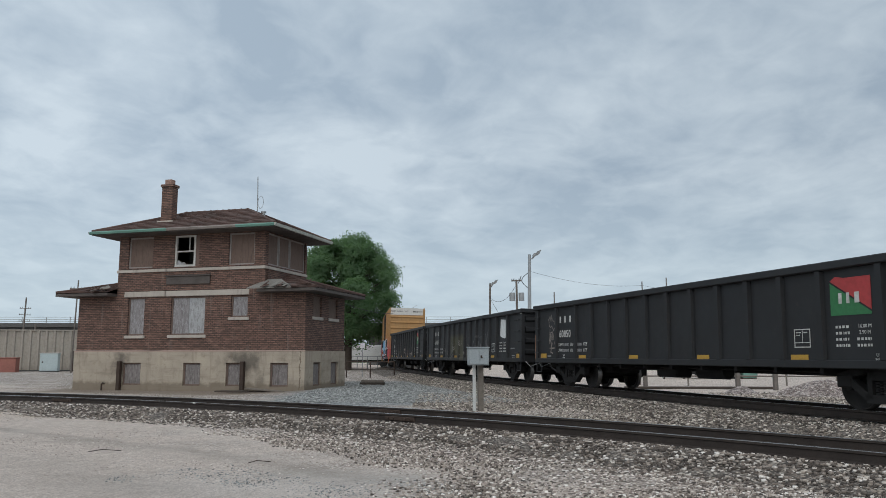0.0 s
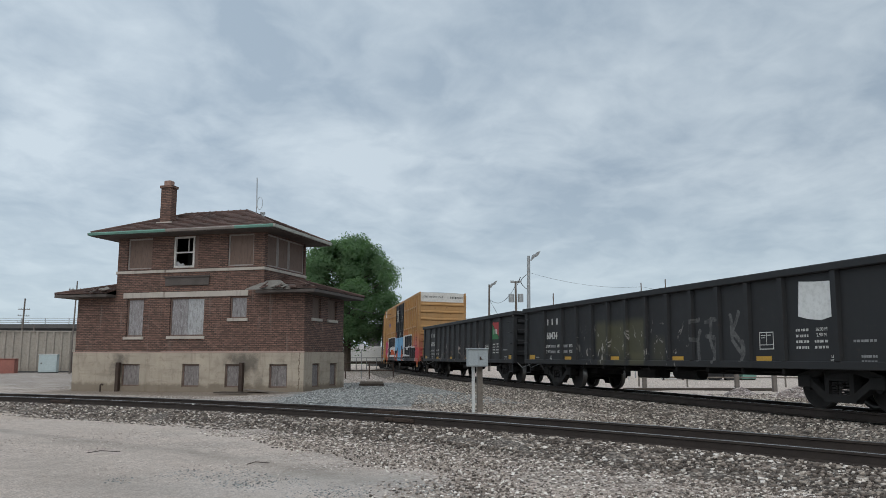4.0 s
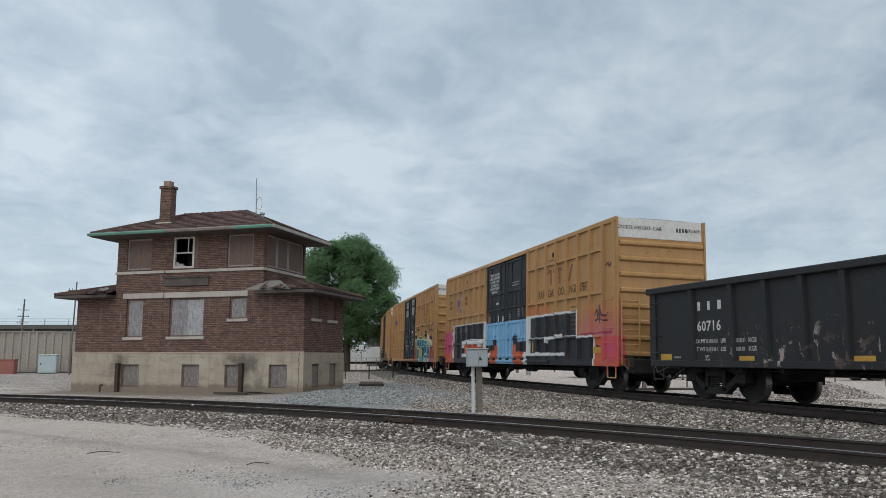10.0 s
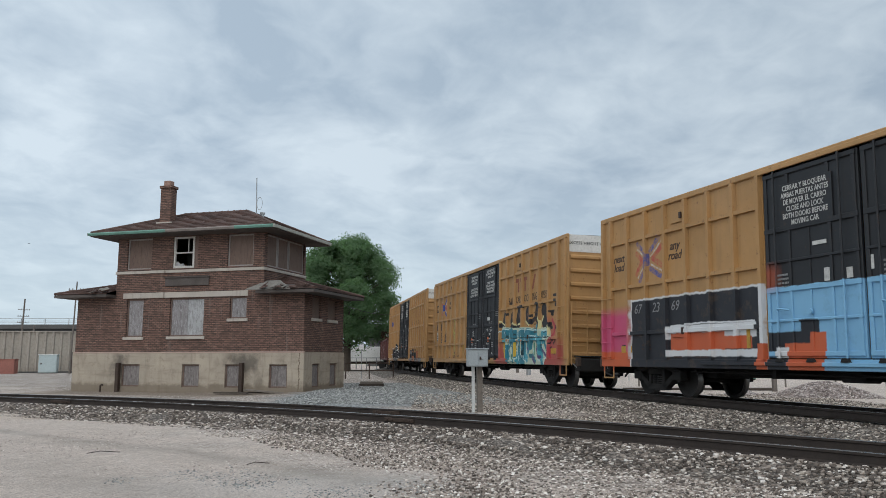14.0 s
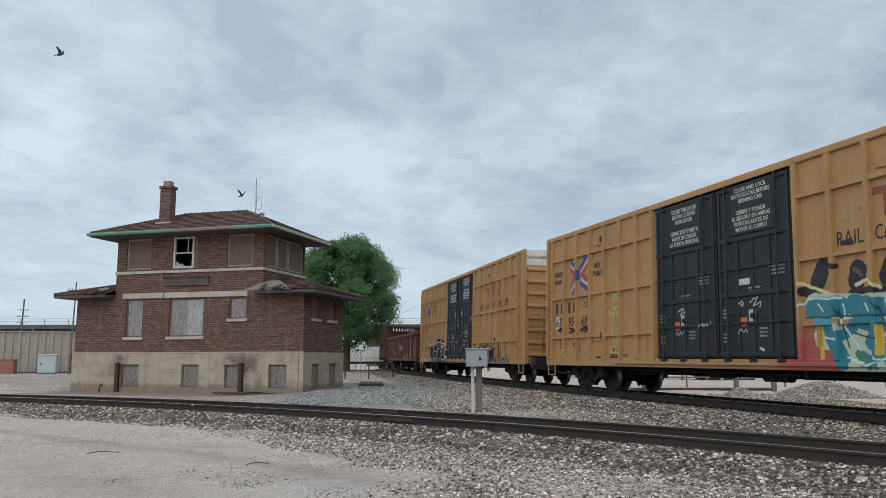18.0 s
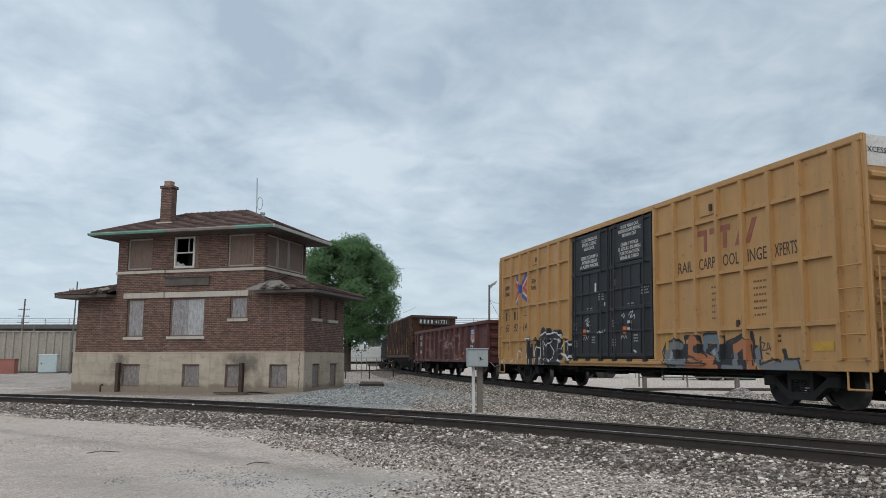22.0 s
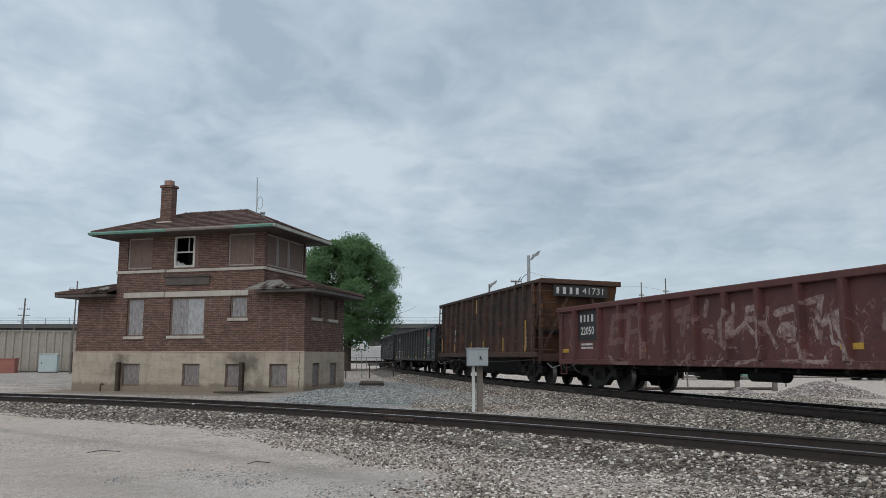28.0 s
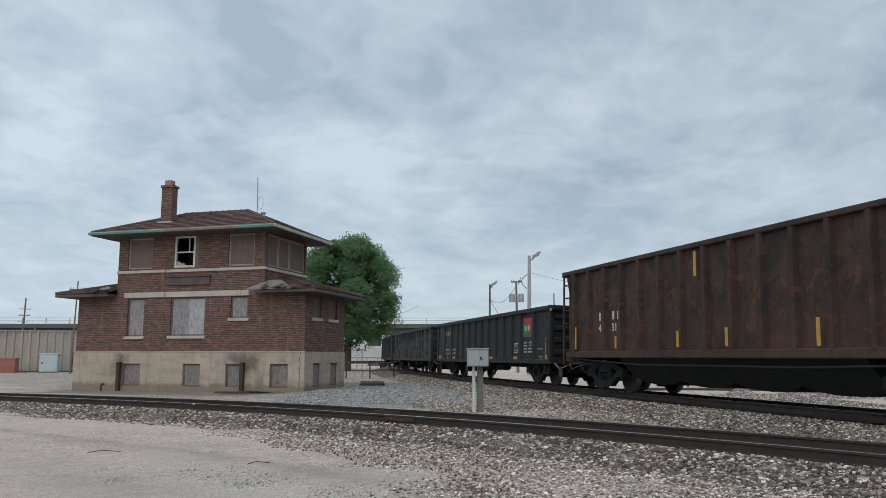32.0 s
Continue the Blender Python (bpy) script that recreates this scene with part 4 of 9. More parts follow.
# ---- roofs: tiled hips
def hip_roof(name, x0, x1, y0, y1, z, rise, course=0.30, tile=0.26, label="", skip=None, flat=None):
    """A hipped roof laid in courses of stepped tiles. flat: the side that leans on a wall ('x0' or 'x1')."""
    roof = thing(name)
    roof.parent = HOUSE
    cy, run = (y0 + y1) / 2, (y1 - y0) / 2
    g = Geo()
    rng = random.Random(len(name) + int(x0 * 10))
    if flat is None:
        rx0, rx1 = x0 + run, x1 - run
    elif flat == "x1":
        rx0, rx1 = x1, x1
    else:
        rx0, rx1 = x0, x0
    pl = []
    if flat is None:
        pl = [((x0, y0), (x1, y0), (rx0, cy), (rx1, cy)), ((x1, y1), (x0, y1), (rx1, cy), (rx0, cy)), ((x0, y1), (x0, y0), (rx0, cy), (rx0, cy)), ((x1, y0), (x1, y1), (rx1, cy), (rx1, cy))]
    elif flat == "x0":
        d = x1 - x0
        pl = [((x1, y0), (x1, y1), (x0, y0 + d), (x0, y1 - d)), ((x0, y0), (x1, y0), (x0, y0 + d), (x0, y0 + d)), ((x1, y1), (x0, y1), (x0, y1 - d), (x0, y1 - d))]
    else:
        d = x1 - x0
        pl = [((x0, y1), (x0, y0), (x1, y1 - d), (x1, y0 + d)), ((x0, y0), (x1, y0), (x1, y0 + d), (x1, y0 + d)), ((x1, y1), (x0, y1), (x1, y1 - d), (x1, y1 - d))]
    for a, b, c, d in pl:
        a, b = Vector((*a, z)), Vector((*b, z))
        c, d = Vector((*c, z + rise)), Vector((*d, z + rise))
        L = ((a + b) / 2 - (c + d) / 2).length
        rows = max(3, int(L / course))
        for i in range(rows):
            t0, t1 = i / rows, (i + 1) / rows
            l0, r0, l1, r1 = a.lerp(c, t0), b.lerp(d, t0), a.lerp(c, t1), b.lerp(d, t1)
            k = max(1, int((r0 - l0).length / tile))
            nrm = (b - a).cross(c - a).normalized() if (c - a).length > 0 else Vector((0, 0, 1))
            if nrm.z < 0:
                nrm = -nrm
            for j in range(k):
                p, q = l0.lerp(r0, j / k), l0.lerp(r0, (j + 1) / k)
                r, s = l1.lerp(r1, (j + 1) / k), l1.lerp(r1, j / k)
                if skip and skip((p + r) / 2):
                    continue
                w = 0.035 + rng.uniform(0, 0.025)
                u, dn = nrm * w, nrm * 0.006
                g.add([p, q, r, s, p + u, q + u, r + dn * 2, s + dn * 2], [(0, 1, 5, 4), (4, 5, 6, 7), (1, 2, 6, 5), (3, 0, 4, 7)])
    tagged(part("tiles", g, M["rooftile"], roof, "brown weathered clay roof tiles"), kind="stuff")
    deck = Geo()
    for a, b, c, d in pl:
        q = [(*a, z - 0.01), (*b, z - 0.01), (*d, z + rise - 0.01), (*c, z + rise - 0.01)]
        deck.add(q, [(0, 1, 2, 3)] if c != d else [(0, 1, 2)])
    deck.box(x0 + 0.002, x1 - 0.002, y0 + 0.002, y1 - 0.002, z - 0.16, z - 0.03)
    part("soffit", deck, M["soffit"], roof, "dark boarded soffit under the eaves")
    ridge = Geo()
    if flat is None:
        ridge.tube([(rx0, cy, z + rise), (rx1, cy, z + rise)], 0.085, 8)
        for a, b in (((x0, y0), rx0), ((x0, y1), rx0), ((x1, y0), rx1), ((x1, y1), rx1)):
            ridge.tube([(*a, z + 0.03), (b, cy, z + rise)], 0.075, 8)
        k = rx0
        while k < rx1:
            ridge.cyl((k, cy, z + rise), (k + 0.05, cy, z + rise), 0.105, n=8)
            k += 0.35
    else:
        e, w = (x1, x0) if flat == "x0" else (x0, x1)
        dd = abs(x1 - x0)
        for ya, yb in ((y0, y0 + dd), (y1, y1 - dd)):
            ridge.tube([(e, ya, z + 0.03), (w, yb, z + rise)], 0.07, 8)
    part("ridge_tiles", ridge, M["rooftile"], roof, "rounded clay ridge tiles")
    return roof


OV = 0.92
roof = hip_roof("main_roof", XL - OV, XR + OV, -OV, DU + OV, 6.99, 1.32)
tagged(roof, "low hipped roof of brown clay tiles")
wing_r = hip_roof("wing_roof", XR, 0.80, -0.72, D + 0.78, 4.08, 0.86, flat="x0", skip=lambda p: p.y < 0.35 and p.x < -0.55 and p.z < 4.62)
tagged(wing_r, "damaged hipped wing roof with tiles missing over grey boards")
wing_l = hip_roof("wing_roof", -W - 0.80, XL, -0.72, D + 0.78, 4.08, 0.86, flat="x1")
tagged(wing_l, "hipped wing roof of brown clay tiles")
part("bare_decking", Geo().add([(XR - 0.5, -0.76, 4.10), (-0.35, -0.76, 4.10), (XR + 0.7, 0.30, 4.585), (XR, 0.30, 4.585), (XR - 0.5, -0.76, 4.06), (-0.35, -0.76, 4.06), (XR + 0.7, 0.30, 4.545), (XR, 0.30, 4.545)],
     [(0, 1, 2, 3), (4, 7, 6, 5), (0, 4, 5, 1), (1, 5, 6, 2), (2, 6, 7, 3), (3, 7, 4, 0)]), M["roofdeck"], wing_r, "grey bare roof boards")
rng_t = random.Random(19)
for roof_w, xa, xb, z0 in ((wing_l, XL - 1.5, XL - 0.1, 4.12), (wing_r, XR + 0.2, 0.6, 4.14)):
    for k in range(9):
        tx = rng_t.uniform(xa, xb)
        ty = rng_t.uniform(-0.82, -0.45)
        part("slipped_tile", Geo().box(-0.14, 0.14, -0.17, 0.17, 0.0, 0.03, 0.006), M["rooftile"] if k % 3 else M["roofdeck"], roof_w, "", pose(tx, ty, z0 + (ty + 0.75) * 0.5 + 0.05, rng_t.uniform(10, 40), rng_t.uniform(-25, 25), rng_t.uniform(-40, 40)))
# gutters along the eaves: copper-green on the front left and at the corner, grey between
gy = -OV - 0.05
for x0, x1, mat, lab in ((XL - OV - 0.06, -6.75, "copper", "green copper gutter"), (-6.75, -3.1, "gutter", "grey gutter"), (-3.1, XR + OV + 0.02, "copper", "green copper gutter")):
    part("gutter", Geo().prism([(gy - 0.05, 6.87), (gy + 0.06, 6.87), (gy + 0.06, 7.0), (gy - 0.07, 7.0), (gy - 0.09, 6.96)], x0, x1, "x"), M[mat], roof, lab)
part("gutter", Geo().prism([(XR + OV + 0.0, 6.87), (XR + OV + 0.09, 6.87), (XR + OV + 0.12, 7.0), (XR + OV, 7.0)], -OV - 0.1, DU + OV, "y"), M["pale_gutter"], roof, "peeling pale grey-green gutter")
part("gutter", Geo().prism([(XL - OV - 0.12, 7.0), (XL - OV - 0.09, 6.87), (XL - OV, 6.87), (XL - OV, 7.0)], -OV - 0.1, DU + OV, "y"), M["gutter"], roof, "grey peeling gutter")
# chimney
chim = part("chimney", Geo().box(-8.22, -7.62, 0.55, 0.99, 6.9, 9.36), M["brick"], HOUSE, "tall brick chimney stack")
part("chimney_cap", Geo().box(-8.28, -7.56, 0.49, 1.05, 9.36, 9.50, 0.02), M["brick"], chim)
part("chimney_pot", Geo().box(-8.12, -7.74, 0.60, 0.94, 9.50, 9.76, 0.02), worn("sooty_terracotta_pot", (0.33, 0.205, 0.165), (0.14, 0.10, 0.085), 3.0, 20.0, 0.85), chim, "pale terracotta chimney pot")
part("flashing", Geo().box(-8.32, -7.45, 0.40, 0.56, 7.56, 7.64, 0.01), M["limestone"], chim, "loose pale mortar flashing")
# antenna
ant = part("antenna", Geo().tube([(-3.83, 2.2, 8.1), (-3.84, 2.2, 9.1), (-3.86, 2.2, 10.0)], 0.025, 6), M["galv"], HOUSE, "thin grey whip antenna")
part("antenna_loop", Geo().tube([(-3.66 + 0.15 * math.cos(i * math.pi / 9), 2.2, 8.68 + 0.32 * math.sin(i * math.pi / 9)) for i in range(19)], 0.012, 5), M["galv"], ant)
part("vent_pipe", Geo().cyl((-3.48, 2.2, 7.6), (-3.48, 2.2, 8.12), 0.09, n=10).cyl((-3.48, 2.2, 8.12), (-3.48, 2.2, 8.2), 0.13, n=10), M["galv"], HOUSE, "short metal roof vent")
# pipes on the base wall
for x in (-9.60, -3.00):
    part("drainpipe", Geo().box(x - 0.09, x + 0.09, -0.24, -0.06, BASE, 0.80, 0.01), M["iron"], HOUSE, "rusty iron drain box against the base wall")


# ======== trees ========
def make_tree(name, x, y, z, height, spread, seed, label, clumps=64, leaves=1500, trunk_r=0.3, leaf=0.13):
    """A broad tree: trunk, limbs to each clump, and leaves in rounded clumps that overlap, with gaps between."""
    rng = random.Random(seed)
    tree = thing(name, pose(x, y, z), label, "tree")
    g = Geo()
    g.cyl((0, 0, -0.2), (0.1, 0, height * 0.22), trunk_r * 1.2, trunk_r * 0.9, n=10)
    g.cyl((0.1, 0, height * 0.22), (0.0, 0.2, height * 0.55), trunk_r * 0.9, trunk_r * 0.5, n=10)
    g.cyl((0.0, 0.2, height * 0.55), (0.2, 0.0, height * 0.86), trunk_r * 0.5, trunk_r * 0.1, n=8)
    mid = Vector((0, 0, height * 0.56))
    puffs = []
    for i in range(clumps):
        h = height * (0.24 + 0.71 * (i + 0.5) / clumps)
        k = math.sin(min(1.0, max(0.0, (h / height - 0.10) / 0.90)) * math.pi) ** 0.55
        a = i * 2.399 + rng.uniform(-0.5, 0.5)
        rad = spread * k * (rng.uniform(0.62, 0.93) if i % 4 else rng.uniform(0.1, 0.5))
        r = spread * rng.uniform(0.19, 0.38)
        tip = Vector((math.cos(a) * rad, math.sin(a) * rad, min(h, height - r * 0.7)))
        base = Vector((0.05, 0.05, max(height * 0.17, h - rad * 0.6)))
        knee = base.lerp(tip, 0.5) + Vector((0, 0, 0.25))
        g.cyl(base, knee, trunk_r * 0.26, trunk_r * 0.15, n=6, caps=False)
        g.cyl(knee, tip, trunk_r * 0.15, trunk_r * 0.04, n=5, caps=False)
        puffs.append((tip, r, r * rng.uniform(0.62, 0.85)))
    part("trunk", g, M["bark"], tree, "grey-brown trunk and limbs")
    v, F, N = [], [], []
    for c, r, rz in puffs:
        for _ in range(int(leaves * (0.62 if c.z < height * 0.42 else 0.88) * (r / (spread * 0.28)) ** 2)):
            d = Vector((rng.gauss(0, 1), rng.gauss(0, 1), rng.gauss(0.25, 1))).normalized()
            k = rng.random() ** 0.4 * (1.0 + 0.45 * noise.noise(c + d * 1.9) + 0.2 * noise.noise(c * 2.0 + d * 5.0))
            p = c + Vector((d.x * r, d.y * r, d.z * rz)) * k
            s = leaf * rng.uniform(0.6, 1.2)
            face = (d + Vector((rng.gauss(0, 0.6), rng.gauss(0, 0.6), 0.3 + rng.gauss(0, 0.5)))).normalized()
            u = face.cross(Vector((rng.gauss(0, 1), rng.gauss(0, 1), rng.gauss(0, 1)))).normalized()
            w = face.cross(u)
            q = len(v)
            v += [p - u * s, p - w * s * 0.6, p + u * s, p + w * s * 0.6]
            F.append((q, q + 1, q + 2, q + 3))
            # the clump's own roundness in the leaves' shading
            nn = (d * 0.5 + (p - mid).normalized() * 0.6 + face * 0.6 + Vector((0, -0.2, 0.2))).normalized()
            N += [nn] * 4
    me = bpy.data.meshes.new("crown")
    me.from_pydata([tuple(q) for q in v], [], F)
    me.polygons.foreach_set("use_smooth", [True] * len(F))
    me.normals_split_custom_set_from_vertices([tuple(q) for q in N])
    me.materials.append(M["leaf"])
    crown = new("crown", me)
    crown.parent = tree
    tagged(crown, "dense green leaves in rounded clumps with gaps")
    return tree


make_tree("cottonwood_tree", -10.5, 84.0, -0.5, 14.6, 5.6, 11, "large broad green cottonwood tree beyond the tower", 66, 1700, 0.42, 0.125)


# ======== far things ========
def overpass():
    br = thing("road_overpass", pose(0, 0, 0), "long grey road overpass with a railing beyond the yard", "bridge")
    part("deck", Geo().box(-140, 70, 130, 140, 5.85, 6.55), M["bridge"], br, "grey concrete deck edge")
    part("girder", Geo().box(-140, 70, 130.6, 139, 4.9, 5.85), M["bridge_dark"], br, "dark steel girders in shadow")
    post = Geo().box(-0.05, 0.05, 130.05, 130.15, 6.55, 7.55).mesh("railing_post", M["galv"])
    for i in range(52):
        part("railing_post", post, None, br, at=pose(-139 + i * 4.0, 0, 0))
    for z in (7.5, 7.1, 6.8):
        part("railing_bar", Geo().box(-140, 70, 130.07, 130.13, z, z + 0.07), M["galv"], br)
    for x in (-120, -84, -48, -12, 24, 60):
        part("pier", Geo().box(x - 0.8, x + 0.8, 131, 138.5, -0.6, 4.9, 0.05), M["bridge"], br)


overpass()


def sheet_wall():
    a, b = Vector((-62.0, 72.5, 0)), Vector((-16.0, 83.0, 0))
    ang = math.degrees(math.atan2(b.y - a.y, b.x - a.x))
    L = (b - a).length
    shed = thing("metal_shed", pose(a.x, a.y, 0, 0, 0, ang), "long low shed clad in tan ribbed sheet metal", "shed")
    g = Geo()
    prof, x = [], 0.0
    while x < L:
        prof += [(x, 0.0), (x + 0.42, 0.0), (x + 0.50, -0.13), (x + 0.66, -0.13)]
        x += 0.74
    n = len(prof)
    v = [(p, q, -0.5) for p, q in prof] + [(p, q, 3.55) for p, q in prof]
    g.add(v, [(i, i + 1, n + i + 1, n + i) for i in range(n - 1)])
    part("cladding", g, M["shedwall"], shed, "tan ribbed sheet-metal cladding")
    part("roof", Geo().box(-0.2, L + 0.2, -0.16, 12.0, 3.55, 3.66), M["shedwall"], shed)
    part("side_wall", Geo().box(L - 0.2, L, 0.1, 12.0, -0.5, 3.55), M["shedwall"], shed)
    part("kerb", Geo().box(0, L, -0.22, -0.12, -0.6, -0.32), M["bridge_dark"], shed)


sheet_wall()

# ======== the freight train ========
CANT = 1.47
NEAR = -1.0  # the side of a car that faces the camera is its -y side


def spray_line_group():
    """Distance from a point to a straight stroke, less its width, or the smaller distance handed in."""
    t = bpy.data.node_groups.new("spray_line", "ShaderNodeTree")
    for nm, kind in (("point", "NodeSocketVector"), ("start", "NodeSocketVector"), ("run", "NodeSocketVector"), ("so_far", "NodeSocketFloat"), ("width", "NodeSocketFloat")):
        t.interface.new_socket(nm, in_out="INPUT", socket_type=kind)
    t.interface.new_socket("distance", in_out="OUTPUT", socket_type="NodeSocketFloat")
    gi, go = t.nodes.new("NodeGroupInput"), t.nodes.new("NodeGroupOutput")

    def vec(op, a, b):
        q = t.nodes.new("ShaderNodeVectorMath")
        q.operation = op
        t.links.new(a, q.inputs[0])
        if b is not None:
            t.links.new(b, q.inputs[3 if op == "SCALE" else 1])
        return q.outputs["Value" if op in ("DOT_PRODUCT", "LENGTH") else "Vector"]

    # each stroke waits for the one before it, which keeps the shader small
    hair = t.nodes.new("ShaderNodeMath")
    hair.operation = "MULTIPLY"
    hair.inputs[1].default_value = 1e-7
    t.links.new(gi.outputs[3], hair.inputs[0])
    e = vec("SUBTRACT", vec("ADD", gi.outputs[0], hair.outputs[0]), gi.outputs[1])
    u = t.nodes.new("ShaderNodeMath")
    u.operation, u.use_clamp = "DIVIDE", True
    t.links.new(vec("DOT_PRODUCT", e, gi.outputs[2]), u.inputs[0])
    t.links.new(vec("DOT_PRODUCT", gi.outputs[2], gi.outputs[2]), u.inputs[1])
    d = vec("LENGTH", vec("SUBTRACT", e, vec("SCALE", gi.outputs[2], u.outputs[0])), None)
    m = t.nodes.new("ShaderNodeMath")
    m.operation = "MINIMUM"
    w = t.nodes.new("ShaderNodeMath")
    w.operation = "SUBTRACT"
    t.links.new(d, w.inputs[0])
    t.links.new(gi.outputs[4], w.inputs[1])
    t.links.new(w.outputs[0], m.inputs[0])
    t.links.new(gi.outputs[3], m.inputs[1])
    t.links.new(m.outputs[0], go.inputs[0])
    return t


SPRAY_LINE = spray_line_group()


def car_paint(name, base, dirt, rust, rough=0.6, grime=0.6, fade=None, marks=(), strokes=(), scratch=(), reach=-1.2):
    """Old car paint: faded patches, rust spots, streaks and dust along the sill. marks: painted areas (x0, x1, z0, z1, colour, wobble)."""
    m = material(name, rough)
    n = Nodes(m)
    v = n.coord("Object")
    a = n.noise(v, 0.9, 6.0, 0.62)
    c = n.mix(n.ramp(a, [(0.35, 0.0), (0.75, grime)]), base, dirt)
    if fade:
        c = n.mix(n.ramp(n.noise(v, 0.45, 5.0, 0.6, 0.4), [(0.45, 0.0), (0.7, 0.5)]), c, fade)
    s = n.noise(n.coord("Object", (3.2, 3.2, 0.30)), 1.4, 5.0, 0.66)
    c = n.mix(n.ramp(s, [(0.50, 0.0), (0.72, 0.6)]), c, dirt)
    r = n.noise(v, 5.5, 6.0, 0.7)
    c = n.mix(n.ramp(r, [(0.60, 0.0), (0.70, 0.8)]), c, rust)
    if marks or strokes or scratch:
        wob = n.noise(v, 3.2, 4.0, 0.6, 0.0, "Color")
        wx, wy, wz = n.xyz(wob)
        x, y, z = n.xyz(v)
        bx = n.math("ADD", x, n.math("MULTIPLY", n.math("SUBTRACT", wx, 0.5), 0.10))
        bz = n.math("ADD", z, n.math("MULTIPLY", n.math("SUBTRACT", wy, 0.5), 0.10))
        near = n.math("LESS_THAN", y, reach)
        sx = n.math("ADD", x, n.math("MULTIPLY", n.math("SUBTRACT", wx, 0.5), 0.12))
        sz = n.math("ADD", z, n.math("MULTIPLY", n.math("SUBTRACT", wy, 0.5), 0.12))
        cb = n.t.nodes.new("ShaderNodeCombineXYZ")
        n.put(cb.inputs[0], sx), n.put(cb.inputs[2], sz)
        flatp = cb.outputs[0]
        for x0, x1, z0, z1, col, *soft in marks:
            e, k = soft if soft else (0.015, 1.0)
            f = n.math("MULTIPLY", n.span(bx, x0, x1, e), n.span(bz, z0, z1, e))
            c = n.mix(n.math("MULTIPLY", f, n.math("MULTIPLY", near, k)), c, col)
        layers = {}
        for width, col, pts, *keep in strokes:
            layers.setdefault((col, *keep), []).append((width, pts))
        for (col, *keep), lines in layers.items():
            # sprayed lines of one colour: everything within a line's width
            best = None
            for width, pts in lines:
                for (ax, az), (qx, qz) in zip(pts, pts[1:]):
                    k = n.t.nodes.new("ShaderNodeGroup")
                    k.node_tree = SPRAY_LINE
                    n.put(k.inputs[0], flatp)
                    k.inputs[1].default_value, k.inputs[2].default_value, k.inputs[4].default_value = (ax, 0, az), (qx - ax + 1e-4, 0, qz - az), width
                    n.put(k.inputs[3], 9.0 if best is None else best)
                    best = k.outputs[0]
            f = n.range(best, -0.008, 0.010, 1.0, 0.0)
            if keep:
                f = n.math("MULTIPLY", f, n.ramp(n.noise(v, 6.5, 5.0, 0.75), [(0.40, 0.15), (0.58, keep[0])]))
            c = n.mix(n.math("MULTIPLY", f, near), c, col)
        for x0, x1, z0, z1, col, lv, seed in scratch:
            q = n.noise(n.coord("Object", (2.9, 0.0, 2.0), (0, 0.5, 0), (seed, 0, seed)), 1.0, 6.0, 0.66, 1.3)
            f = n.math("MULTIPLY", n.span(bx, x0, x1, 0.25), n.span(n.math("ADD", bz, n.math("MULTIPLY", q, 0.5)), z0 + 0.25, z1 + 0.25, 0.2))
            f = n.math("MULTIPLY", f, n.ramp(q, [(lv, 0.0), (lv + 0.035, 0.85)]))
            c = n.mix(n.math("MULTIPLY", f, near), c, col)
    c = n.mix(n.ramp(n.noise(v, 2.3, 6.0, 0.7), [(0.55, 0.0), (0.8, 0.3)]), c, dirt)
    n.bump(n.noise(v, 26.0, 3.0, 0.6), 0.08, 0.01)
    n.done(c, n.range(a, 0.2, 0.8, rough - 0.1, rough + 0.15))
    return m


M["gon_black"] = car_paint("black_gondola_paint", (0.0082, 0.0095, 0.0116), (0.0165, 0.0155, 0.0155), (0.028, 0.021, 0.0185), 0.6, 0.65, fade=(0.0165, 0.0172, 0.0185))
M["gon_red"] = car_paint("oxide_red_gondola_paint", (0.168, 0.037, 0.030), (0.095, 0.034, 0.028), (0.075, 0.035, 0.024), 0.7, 0.7, fade=(0.19, 0.085, 0.075))
M["hop_brown"] = car_paint("rust_brown_hopper_paint", (0.060, 0.031, 0.022), (0.015, 0.0125, 0.0115), (0.14, 0.058, 0.026), 0.8, 0.9, fade=(0.100, 0.046, 0.028), scratch=[(-7.0, 7.0, 2.0, 3.7, (0.020, 0.016, 0.0145), 0.53, 14.0), (-7.0, 7.0, 1.2, 3.0, (0.10, 0.040, 0.022), 0.57, 21.0), (-6.2, 6.2, 1.3, 2.2, (0.30, 0.20, 0.11), 0.68, 4.0), (6.55, 8.0, 1.6, 3.9, (0.135, 0.060, 0.028), 0.52, 9.0)], reach=9.0)
M["hop_end"] = car_paint("rusted_hopper_end", (0.17, 0.076, 0.034), (0.026, 0.018, 0.0145), (0.24, 0.105, 0.04), 0.85, 1.0, fade=(0.040, 0.024, 0.018))
M["yellow_box"] = car_paint("boxcar_yellow_paint", (0.425, 0.234, 0.084), (0.28, 0.158, 0.065), (0.17, 0.085, 0.042), 0.55, 0.6, fade=(0.445, 0.272, 0.130))
M["rusty_yellow"] = worn("rusty_yellow_end_gear_paint", (0.30, 0.155, 0.060), (0.085, 0.045, 0.026), 3.0, 16.0, 0.7)
M["door_black"] = car_paint("black_door_paint", (0.0135, 0.0160, 0.0200), (0.022, 0.022, 0.0235), (0.05, 0.03, 0.024), 0.62, 0.5)
M["under"] = worn("underframe_grime", (0.0155, 0.0145, 0.014), (0.0085, 0.008, 0.0078), 2.0, 20.0, 0.95)
M["wheel"] = worn("wheel_steel", (0.022, 0.0195, 0.018), (0.012, 0.011, 0.0105), 3.0, 20.0, 0.9, 0.0)
